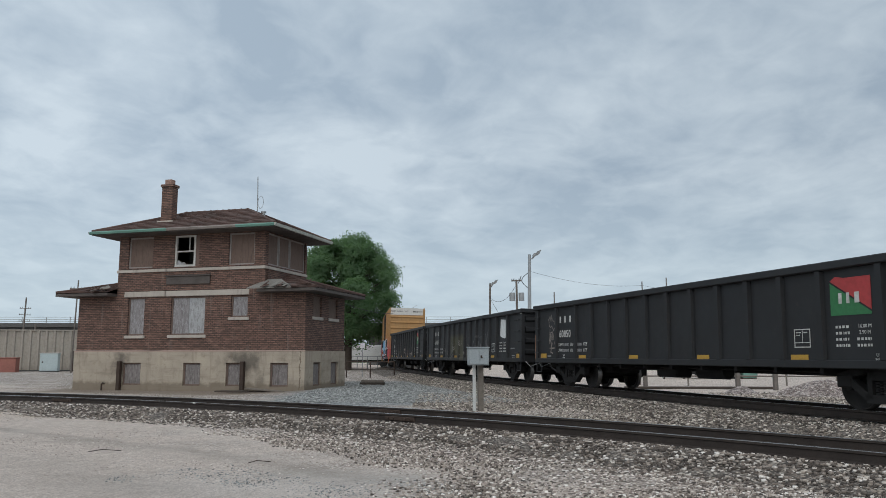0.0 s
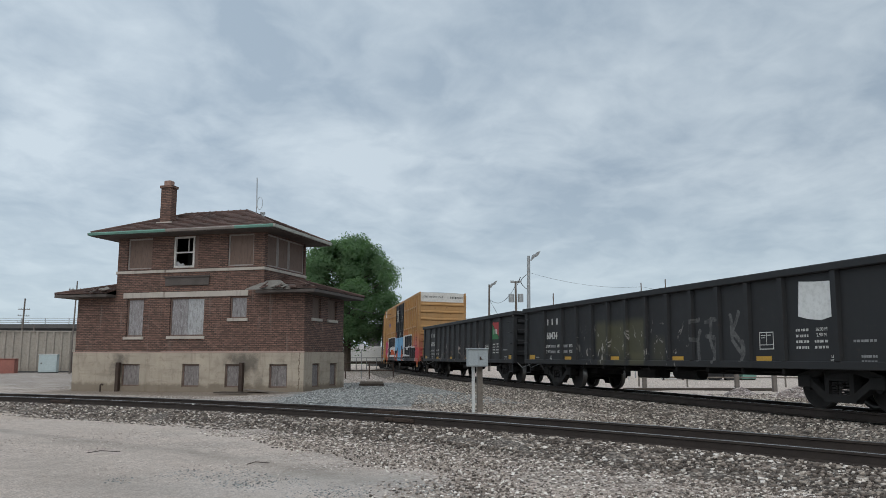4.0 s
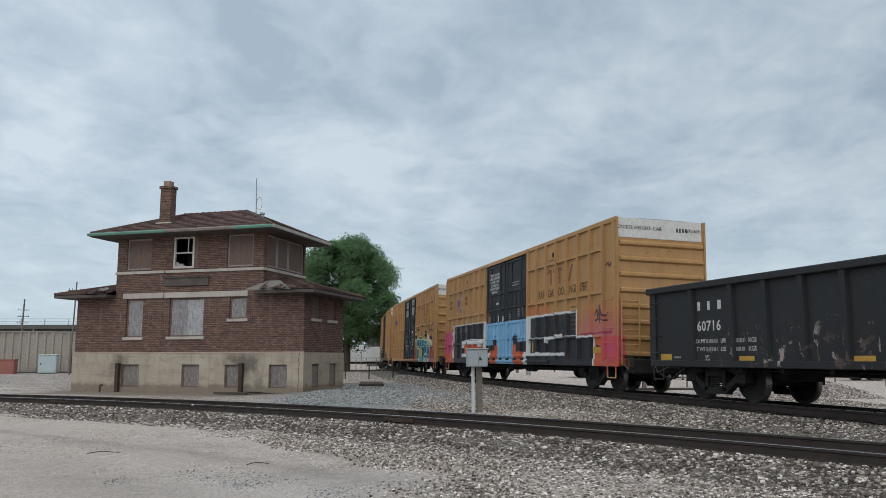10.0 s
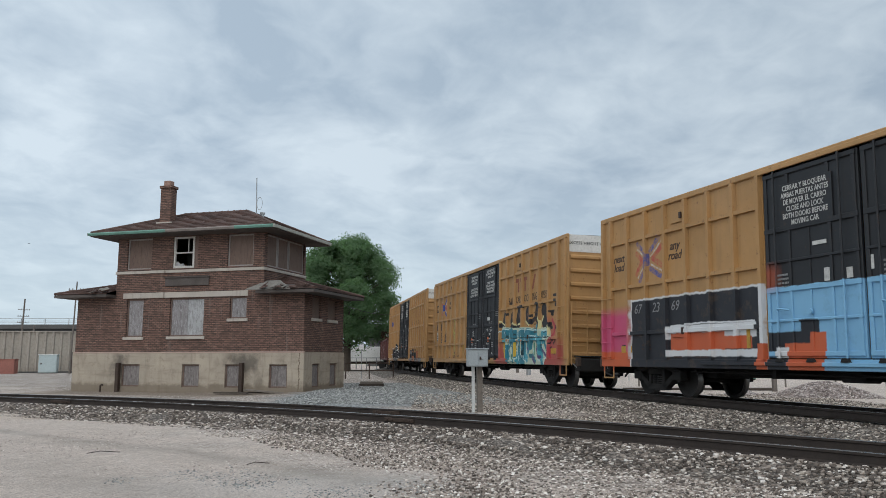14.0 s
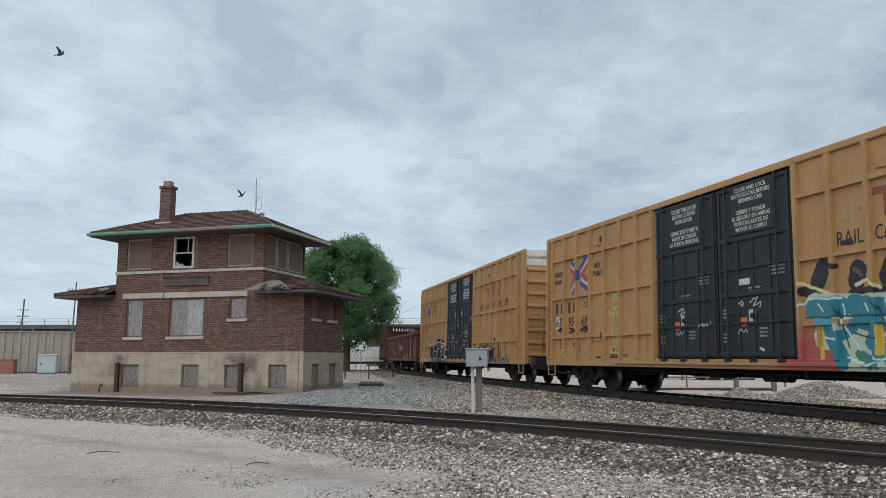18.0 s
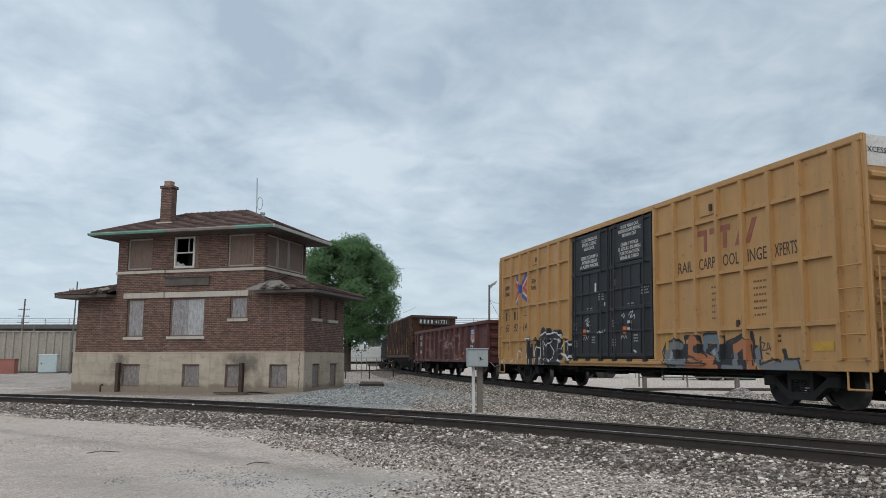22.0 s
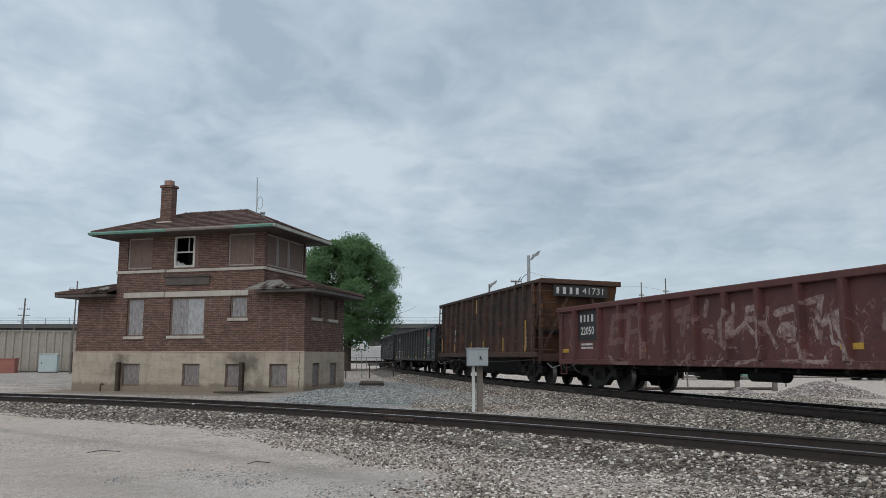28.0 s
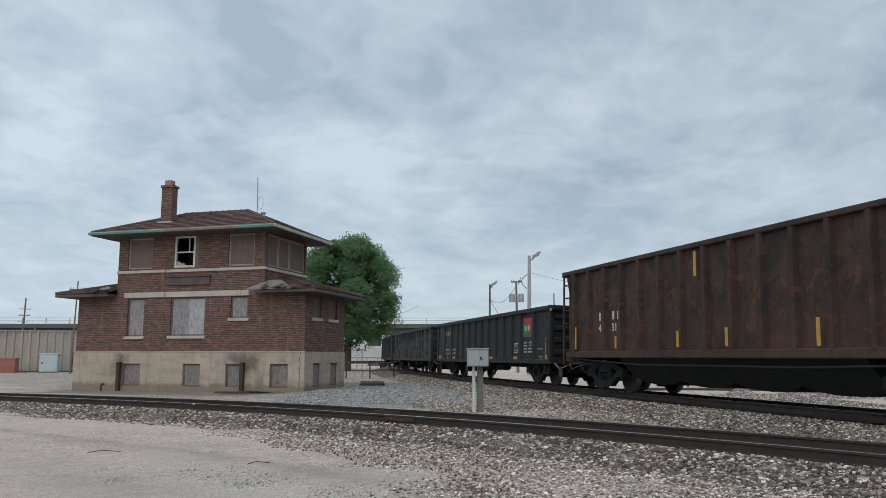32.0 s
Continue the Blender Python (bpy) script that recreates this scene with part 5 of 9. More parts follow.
M["tread"] = worn("bright_wheel_tread", (0.20, 0.19, 0.18), (0.09, 0.085, 0.08), 2.0, 20.0, 0.35, 0.8)
M["decal_white"] = worn("worn_white_stencil_paint", (0.60, 0.60, 0.575), (0.33, 0.32, 0.30), 5.0, 22.0, 0.7)
M["decal_faint"] = plain("faint_white_stencil_paint", (0.26, 0.26, 0.26), 0.6)
M["decal_black"] = plain("black_stencil_paint", (0.02, 0.02, 0.021), 0.6)
M["decal_brown"] = plain("brown_stencil_paint", (0.045, 0.026, 0.020), 0.6)
M["decal_tan"] = plain("faded_brown_stencil_paint", (0.15, 0.085, 0.045), 0.6)
M["decal_yellow"] = worn("dusty_yellow_reflector", (0.52, 0.30, 0.035), (0.30, 0.18, 0.05), 3.0, 22.0, 0.6)
M["decal_red"] = plain("red_paint", (0.42, 0.045, 0.045), 0.6)
M["decal_green"] = plain("green_paint", (0.03, 0.17, 0.06), 0.6)
M["decal_blue"] = plain("blue_paint", (0.035, 0.06, 0.28), 0.6)
M["decal_orange"] = plain("orange_paint", (0.62, 0.15, 0.05), 0.6)
M["decal_dark"] = plain("dark_spray_paint", (0.018, 0.02, 0.026), 0.55)
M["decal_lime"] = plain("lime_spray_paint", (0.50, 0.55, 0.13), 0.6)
M["white_band"] = worn("white_end_band", (0.66, 0.65, 0.62), (0.46, 0.44, 0.41), 1.2, 14.0, 0.6, amount=0.5)


def wheel_meshes():
    w = Geo().lathe([(0.0, 0.02), (0.09, 0.035), (0.16, 0.02), (0.36, -0.005), (0.385, 0.03), (0.445, 0.045)], 28).mesh("wheel_plate", M["wheel"])
    t = Geo().lathe([(0.445, 0.045), (0.457, 0.04), (0.46, -0.06), (0.485, -0.068), (0.485, -0.092), (0.40, -0.095), (0.36, -0.03)], 28).mesh("wheel_tread", M["tread"])
    a = Geo().cyl((0, -0.95, 0), (0, 0.95, 0), 0.075, n=12).mesh("axle", M["wheel"])
    b = Geo().cyl((0, 0.19, 0), (0, 0.32, 0), 0.10, n=12).mesh("bearing", M["under"])
    return w, t, a, b


WHEEL = wheel_meshes()
WHEELSETS = []


def wheelset(car, x):
    ws = part("wheelset", WHEEL[2], None, car, "steel wheelset", pose(x, 0, 0.457))
    for side, rz in ((-1, 180), (1, 0)):
        wh = part("wheel", WHEEL[0], None, ws, "", pose(0, side * 0.74, 0, 0, 0, rz))
        part("tread", WHEEL[1], None, ws, "", pose(0, side * 0.74, 0, 0, 0, rz))
        part("bearing_cap", WHEEL[3], None, ws, "", pose(0, side * 0.74, 0, 0, 0, rz))
    WHEELSETS.append((ws, x))
    return ws


def side_frame_mesh():
    g = Geo()
    # cast frame as straps so that the bolster window stays open
    def strap(a, b, w):
        a, b = Vector((a[0], 0, a[1])), Vector((b[0], 0, b[1]))
        d = (b - a).normalized()
        s = Vector((d.z, 0, -d.x)) * w
        q = [a - s, b - s, b + s, a + s]
        g.hexa([(p.x, -0.09, p.z) for p in q] + [(p.x, 0.09, p.z) for p in q])
    strap((-1.05, 0.60), (-0.42, 0.78), 0.075)
    strap((-0.48, 0.78), (0.48, 0.78), 0.075)
    strap((0.42, 0.78), (1.05, 0.60), 0.075)
    strap((-0.80, 0.56), (-0.34, 0.24), 0.07)
    strap((-0.40, 0.23), (0.40, 0.23), 0.075)
    strap((0.34, 0.24), (0.80, 0.56), 0.07)
    strap((-0.31, 0.24), (-0.31, 0.78), 0.055)
    strap((0.31, 0.24), (0.31, 0.78), 0.055)
    g.box(-1.08, -0.72, -0.11, 0.11, 0.42, 0.66, 0.02).box(0.72, 1.08, -0.11, 0.11, 0.42, 0.66, 0.02)
    return g.mesh("side_frame", M["under"])


def spring_mesh():
    g = Geo()
    for x in (-0.17, 0.0, 0.17):
        for i in range(5):
            z = 0.31 + i * 0.05
            g.cyl((x, 0, z), (x, 0, z + 0.032), 0.072, n=9)
    g.box(-0.27, 0.27, -0.1, 0.1, 0.56, 0.72, 0.02)
    return g.mesh("spring_nest", M["under"])


SIDE_FRAME, SPRINGS = side_frame_mesh(), spring_mesh()


def truck(car, x):
    for k in (-0.89, 0.89):
        wheelset(car, x + k)
    tr = part("truck_bolster", Geo().box(x - 0.22, x + 0.22, -1.0, 1.0, 0.52, 0.72, 0.03), M["under"], car, "grimy cast-steel truck bolster")
    for y in (-1.03, 1.03):
        part("side_frame", SIDE_FRAME, None, tr, "cast-steel truck side frame", pose(x, y, 0))
        part("spring_nest", SPRINGS, None, tr, "", pose(x, y, 0))
    part("draft_sill", Geo().box(x - 1.75, x + 1.75, -0.5, 0.5, 0.50, 0.80, 0.04), M["under"], tr, "grimy draft sill between the wheels")
    part("brake_beam", Geo().box(x - 0.42, x - 0.34, -0.6, 0.6, 0.3, 0.38).box(x + 0.34, x + 0.42, -0.6, 0.6, 0.3, 0.38), M["under"], tr)


def coupler(car, half):
    for s in (1, -1):
        g = Geo().box(min(s * half, s * (half + 0.55)), max(s * half, s * (half + 0.55)), -0.09, 0.09, 0.74, 0.92, 0.02)
        a, b = sorted((s * (half + 0.55), s * (half + 0.95)))
        g.box(a, b, -0.17, 0.17, 0.70, 0.98, 0.04)
        part("coupler", g, M["under"], car, "rusty knuckle coupler")
        part("cut_lever", Geo().tube([(s * (half + 0.08), -1.30, 0.80), (s * (half + 0.20), -1.15, 0.62), (s * (half + 0.22), -0.75, 0.78), (s * (half + 0.35), -0.2, 0.88)], 0.014, 5), M["galv"], car, "bright bent steel cut lever")
        part("air_hose", Geo().tube([(s * (half + 0.1), -0.35, 0.75), (s * (half + 0.45), -0.35, 0.55), (s * (half + 0.75), -0.25, 0.45), (s * (half + 0.95), -0.1, 0.5)], 0.03), M["black"], car, "black rubber brake hose")


def ladder(car, x0, x1, y, zs, mat, rail=True, facing="y"):
    """Grab irons between x0 and x1 on the side at y, or across y on an end."""
    for z in zs:
        g = Geo()
        if facing == "y":
            k = 0.07 if y < 0 else -0.07
            g.tube([(x0, y + k, z), (x0, y, z), (x1, y, z), (x1, y + k, z)], 0.013, 6)
        else:
            k = 0.07 if y > 0 else -0.07
            g.tube([(y - k, x0, z), (y, x0, z), (y, x1, z), (y - k, x1, z)], 0.017, 6)
        part("grab_iron", g, mat, car)


def decal(car, me_or_geo, mat, x, z, y, label="painted marking", name="marking"):
    """Flat writing or shapes on the near side, drawn in x, y and stood up."""
    me = me_or_geo.mesh(name, mat) if isinstance(me_or_geo, Geo) else me_or_geo
    ob = part(name, me, None, car, label, Matrix.Translation((x, y, z)) @ pose(0, 0, 0, 90, 0, 0))
    return tagged(ob, kind="stuff") if "stencilling" in label or "data" in label or "blocks" in label else ob


def flat(pts, t=0.004):
    return Geo().prism(pts, 0.0, t, "z")


def rect(x0, x1, y0, y1):
    return flat([(x0, y0), (x1, y0), (x1, y1), (x0, y1)])


def bars(rows, w, h, gap, seed=1, fill=0.8):
    """Unreadable small stencilling: rows of short bars."""
    g, rng = Geo(), random.Random(seed)
    for i in range(rows):
        x = -w / 2
        while x < w / 2 - 0.03:
            k = rng.uniform(0.08, 0.26) * max(0.4, w)
            k = min(k, w / 2 - x)
            y = -i * (h + gap)
            g.prism([(x, y), (x + k * fill, y), (x + k * fill, y + h), (x, y + h)], 0.0, 0.004, "z")
            x += k
    return g


def letter_bars(widths, h, gap):
    """A company mark as plain upright bars, one for each letter."""
    g, x = Geo(), 0.0
    for w in widths:
        a, b = x + 0.2 * w, x + 0.8 * w
        g.prism([(a, -h / 2), (b, -h / 2), (b, h / 2), (a, h / 2)], 0.0, 0.004, "z")
        x += w + gap
    return g


# ---- gondolas
RIBS = tuple(sorted([0.0] + [k * q for k in (-1, 1) for q in (1.05, 2.10, 3.15, 4.20, 5.28, 6.72)]))


def gondola(name, paint, L, top, label, ribs=RIBS, bottom=0.77, half=1.42, rib_out=0.09, rib_paint=None):
    car = thing(name, None, label, "gondola car", "freight cars of the train")
    h = L / 2
    y = half
    for s in (-1, 1):
        part("side_sheet", Geo().box(-h, h, min(s * y, s * (y - 0.02)), max(s * y, s * (y - 0.02)), bottom + 0.14, top - 0.06), paint, car)
        part("top_chord", Geo().box(-h - 0.13, h + 0.13, min(s * (y - 0.06), s * (y + 0.12)), max(s * (y - 0.06), s * (y + 0.12)), top - 0.16, top, 0.02), paint, car)
        part("side_sill", Geo().box(-h, h, min(s * (y - 0.05), s * (y + 0.06)), max(s * (y - 0.05), s * (y + 0.06)), bottom, bottom + 0.16, 0.015), paint, car)
    a0, a1 = rib_out, rib_out * 0.75
    for x in (ribs if isinstance(ribs, tuple) else [-h + 0.55 + (L - 1.1) * i / ribs for i in range(ribs + 1)]):
        for s in (-1, 1):
            g = Geo().hexa([(x - 0.09, s * y, bottom + 0.12), (x + 0.09, s * y, bottom + 0.12), (x + 0.065, s * (y + a1), bottom + 0.16), (x - 0.065, s * (y + a1), bottom + 0.16), (x - 0.09, s * y, top - 0.15), (x + 0.09, s * y, top - 0.15), (x + 0.065, s * (y + a0), top - 0.15), (x - 0.065, s * (y + a0), top - 0.15)])
            part("side_post", g, rib_paint or paint, car)
    for s in (-1, 1):
        e = part("end_wall", Geo().box(min(s * h, s * (h - 0.03)), max(s * h, s * (h - 0.03)), -y, y, bottom, top - 0.05), paint, car)
        for k in range(4):
            z = bottom + 0.28 + k * (top - bottom - 0.35) / 4
            prof = [(s * h, z), (s * (h + 0.09), z + 0.06), (s * (h + 0.09), z + 0.17), (s * h, z + 0.23)]
            part("end_corrugation", Geo().prism(prof, -y + 0.12, y - 0.12, "y"), paint, e)
        part("end_chord", Geo().box(min(s * (h - 0.04), s * (h + 0.14)), max(s * (h - 0.04), s * (h + 0.14)), -y - 0.1, y + 0.1, top - 0.15, top + 0.01, 0.02), paint, e)
        for y0, y1 in ((-y - 0.05, -y + 0.1), (y - 0.1, y + 0.05)):
            part("corner_post", Geo().box(min(s * (h - 0.2), s * (h + 0.05)), max(s * (h - 0.2), s * (h + 0.05)), y0, y1, bottom, top - 0.15, 0.015), paint, e)
    part("floor", Geo().box(-h + 0.03, h - 0.03, -y + 0.02, y - 0.02, bottom + 0.16, bottom + 0.24), M["under"], car)
    part("centre_sill", Geo().box(-h, h, -0.25, 0.25, 0.62, bottom + 0.16), M["under"], car)
    for i in range(9):
        x = -h + 3.3 + (L - 6.6) * i / 8
        part("cross_bearer", Geo().box(x - 0.05, x + 0.05, -y + 0.05, y - 0.05, bottom - 0.10, bottom + 0.12), M["under"], car)
    part("brake_gear", Geo().box(-1.6, -0.6, -0.8, -0.3, 0.45, 0.8, 0.05).cyl((0.2, -0.6, 0.62), (1.3, -0.6, 0.62), 0.17, n=12).tube([(-5, -0.9, 0.72), (5, -0.9, 0.70)], 0.025), M["under"], car, "brake reservoir and rods under the floor")
    for x in (h - 2.1, -h + 2.1):
        truck(car, x)
    coupler(car, h)
    for s in (-1, 1):
        xs = sorted((s * (h - 0.08), s * (h - 0.5)))
        ladder(car, xs[0], xs[1], -y - 0.13, [bottom + 0.35 + 0.42 * i for i in range(4)], paint)
        part("sill_step", Geo().tube([(xs[0], -y - 0.02, bottom), (xs[0], -y - 0.02, 0.45), (xs[1], -y - 0.02, 0.45), (xs[1], -y - 0.02, bottom)], 0.02), paint, car, "bent steel sill step")
    return car


RED_RIBS = (-7.10, -5.52, -4.33, -3.15, -1.98, -0.76, 0.43, 1.54, 2.73, 3.88, 5.07, 6.63)


# ---- box cars
def boxcar(name, paint, door_paint, L, label, bottom=0.80, top=5.06, half=1.44):
    car = thing(name, None, label, "box car", "freight cars of the train")
    h, y = L / 2, half
    dx0, dx1 = -2.70, 2.36
    for s in (-1, 1):
        for a, b in ((-h, dx0), (dx1, h)):
            part("side_sheet", Geo().box(a, b, min(s * y, s * (y - 0.03)), max(s * y, s * (y - 0.03)), bottom + 0.12, top), paint, car)
        part("roof_rail", Geo().box(-h - 0.02, h + 0.02, min(s * (y - 0.04), s * (y + 0.06)), max(s * (y - 0.04), s * (y + 0.06)), top - 0.10, top + 0.05, 0.02), paint, car)
        part("side_sill", Geo().box(-h, h, min(s * (y - 0.06), s * (y + 0.04)), max(s * (y - 0.06), s * (y + 0.04)), bottom - 0.06, bottom + 0.16, 0.012), paint, car)
    xs = [-h + 0.12] + [-9.04 + 0.9 * i for i in range(7)] + [dx0 - 0.10, dx1 + 0.12] + [3.38 + 0.9 * i for i in range(7)] + [h - 0.12]
    for x in xs:
        for s in (-1, 1):
            g = Geo().hexa([(x - 0.065, s * y, bottom + 0.15), (x + 0.065, s * y, bottom + 0.15), (x + 0.05, s * (y + 0.10), bottom + 0.15), (x - 0.05, s * (y + 0.10), bottom + 0.15), (x - 0.065, s * y, top - 0.1), (x + 0.065, s * y, top - 0.1), (x + 0.05, s * (y + 0.10), top - 0.1), (x - 0.05, s * (y + 0.10), top - 0.1)])
            part("side_post", g, paint, car)
    for z in (1.66, 2.96, 4.26):
        for a, b in ((-9.04, dx0 - 0.1), (dx1 + 0.1, 8.78)):
            g = Geo().prism([(-y - 0.075, z - 0.045), (-y, z - 0.055), (-y, z + 0.055), (-y - 0.075, z + 0.045)], a, b, "x")
            part("side_stiffener", g, paint, car)
    # plug doors
    zd0, zd1 = bottom + 0.18, top - 0.14
    for a, b in ((dx0, -0.12), (-0.12, dx1)):
        dr = part("plug_door", Geo().box(a + 0.03, b - 0.03, -y - 0.02, -y + 0.05, zd0, zd1, 0.01), door_paint, car, "black steel plug door")
        for z, k in ((zd0 + 0.04, 0.10), (1.72, 0.06), (2.34, 0.11), (2.95, 0.06), (3.60, 0.11), (zd1 - 0.12, 0.10)):
            part("door_stiffener", Geo().box(a + 0.06, b - 0.06, -y - 0.06, -y - 0.018, z, z + k, 0.012), door_paint, dr)
        for x in (a + 0.08, a + 0.08 + (b - a - 0.24) * 0.27, a + 0.08 + (b - a - 0.24) * 0.73, b - 0.16):
            part("door_stiffener", Geo().box(x, x + 0.08, -y - 0.055, -y - 0.018, zd0 + 0.05, zd1 - 0.05, 0.012), door_paint, dr)
        part("door_panel", Geo().box(a + 0.08 + (b - a - 0.24) * 0.5, a + 0.14 + (b - a - 0.24) * 0.5, -y - 0.045, -y - 0.018, zd0 + 0.05, 3.6, 0.01), door_paint, dr)
        for x in (a + 0.42, b - 0.42):
            part("lock_rod", Geo().cyl((x, -y - 0.10, zd0), (x, -y - 0.10, zd1), 0.022, n=8), door_paint, dr)
        part("door_handle", Geo().tube([(a + 0.42, -y - 0.12, 2.0), (a + 0.8, -y - 0.14, 1.95)], 0.02).cyl(((a + b) / 2, -y - 0.06, 1.9), ((a + b) / 2, -y - 0.11, 1.9), 0.06, n=10), door_paint, dr)
    part("far_door", Geo().box(dx0, dx1, y - 0.05, y + 0.02, zd0, zd1), door_paint, car)
    part("door_track", Geo().box(dx0 - 2.2, dx1 + 2.2, -y - 0.10, -y - 0.041, bottom + 0.02, bottom + 0.10, 0.01).box(dx0 - 0.1, dx1 + 0.1, -y - 0.09, -y - 0.061, top - 0.12, top - 0.02, 0.01), paint, car, "lower and upper door track")
    for i in range(6):
        x = dx0 + 0.4 + i * 0.85
        part("door_roller", Geo().prism([(x - 0.1, bottom + 0.10), (x + 0.1, bottom + 0.10), (x + 0.05, bottom + 0.18), (x - 0.05, bottom + 0.18)], -y - 0.12, -y - 0.04, "y"), M["under"], car)
    # ends
    for s in (-1, 1):
        e = part("end_wall", Geo().box(min(s * h, s * (h - 0.03)), max(s * h, s * (h - 0.03)), -y, y, bottom, top), paint, car)
        for k in range(8):
            z = bottom + 0.22 + k * 0.46
            if z > 4.35:
                continue
            prof = [(s * h, z), (s * (h + 0.07), z + 0.05), (s * (h + 0.07), z + 0.12), (s * h, z + 0.17)]
            part("end_corrugation", Geo().prism(prof, -y + 0.08, y - 0.08, "y"), paint, e)
        part("end_band", Geo().box(min(s * h, s * (h + 0.012)), max(s * h, s * (h + 0.012)), -y + 0.02, y - 0.10, 4.50, top + 0.02), M["white_band"], e, "white painted band across the end")
        for yy in (-y, y):
            part("corner_post", Geo().box(min(s * (h - 0.06), s * (h + 0.05)), max(s * (h - 0.06), s * (h + 0.05)), yy - 0.03, yy + 0.03, bottom - 0.05, top + 0.03, 0.012), paint, e)
        ladder(car, -y + 0.08, -y + 0.58, s * (h + 0.12), [bottom + 0.15 + 0.42 * i for i in range(5)], paint, facing="x")
        xs2 = sorted((s * (h - 0.10), s * (h - 0.62)))
        ladder(car, xs2[0], xs2[1], -y - 0.12, [bottom + 0.20 + 0.42 * i for i in range(5)], paint)
        part("sill_step", Geo().tube([(xs2[0], -y - 0.02, bottom), (xs2[0], -y - 0.02, 0.42), (xs2[1], -y - 0.02, 0.42), (xs2[1], -y - 0.02, bottom)], 0.022), paint, car, "bent steel sill step")
        part("crossover_platform", Geo().box(min(s * (h + 0.05), s * (h + 0.4)), max(s * (h + 0.05), s * (h + 0.4)), -1.25, 1.25, 1.02, 1.06), M["under"], e)
    hb = part("hand_brake", Geo().lathe([(0.25, -0.022), (0.285, 0.0), (0.25, 0.022), (0.225, 0.0), (0.25, -0.022)], 20, "x", centre=(h + 0.30, -0.12, 1.98)).cyl((h, -0.12, 1.98), (h + 0.30, -0.12, 1.98), 0.05), M["rusty_yellow"], car, "rusty yellow hand-brake wheel")
    for k in range(5):
        a = k * math.pi * 0.4 + 0.4
        part("spoke", Geo().tube([(h + 0.30, -0.12, 1.98), (h + 0.30, -0.12 + 0.25 * math.cos(a), 1.98 + 0.25 * math.sin(a))], 0.014), M["under"], hb)
    part("brake_housing", Geo().box(h + 0.02, h + 0.24, -0.34, 0.10, 1.42, 2.16, 0.05).box(h + 0.02, h + 0.16, -0.24, -0.02, 1.05, 1.42, 0.02), M["rusty_yellow"], car, "rusty yellow hand-brake housing")
    part("brake_chain", Geo().tube([(h + 0.12, -0.12, 1.42), (h + 0.14, -0.14, 0.9), (h - 0.3, -0.2, 0.62)], 0.02, 6), M["iron"], car)
    for s in (-1, 1):
        e0 = s * (h + 0.14)
        part("end_ladder_stile", Geo().tube([(e0, -y + 0.06, bottom - 0.05), (e0, -y + 0.06, bottom + 2.0)], 0.02, 6).tube([(e0, -y + 0.62, bottom - 0.05), (e0, -y + 0.62, bottom + 2.0)], 0.02, 6), paint, car, "yellow ladder stiles on the end")
        part("end_sill_beam", Geo().box(min(s * h, s * (h + 0.42)), max(s * h, s * (h + 0.42)), -1.2, 1.2, 0.56, 0.98, 0.03), M["under"], car, "grimy cushioned end sill")
        part("uncoupling_bracket", Geo().box(min(s * (h + 0.3), s * (h + 0.44)), max(s * (h + 0.3), s * (h + 0.44)), -1.32, -1.16, 0.72, 1.0, 0.02), M["iron"], car)
    rf = Geo().prism([(-y - 0.05, top), (y + 0.05, top), (y * 0.5, top + 0.035), (0, top + 0.045), (-y * 0.5, top + 0.035)], -h, h, "x")
    part("roof", rf, M["galv"], car, "galvanised roof")
    part("floor", Geo().box(-h + 0.03, h - 0.03, -y + 0.06, y - 0.06, bottom, bottom + 0.14), M["under"], car)
    part("centre_sill", Geo().box(-h, h, -0.3, 0.3, 0.55, bottom), M["under"], car)
    part("brake_gear", Geo().box(-1.4, -0.8, -0.9, -0.4, 0.52, 0.76, 0.05).cyl((0.5, -0.7, 0.60), (1.3, -0.7, 0.60), 0.13, n=12).tube([(-6, -1.0, 0.66), (6, -1.0, 0.64)], 0.025).box(2.2, 2.3, -1.2, 1.2, 0.55, 0.78).box(-2.9, -2.8, -1.2, 1.2, 0.55, 0.78), M["under"], car, "brake reservoir and rods under the floor")
    for x in (h - 2.25, -h + 2.25):
        truck(car, x)
    coupler(car, h)
    return car


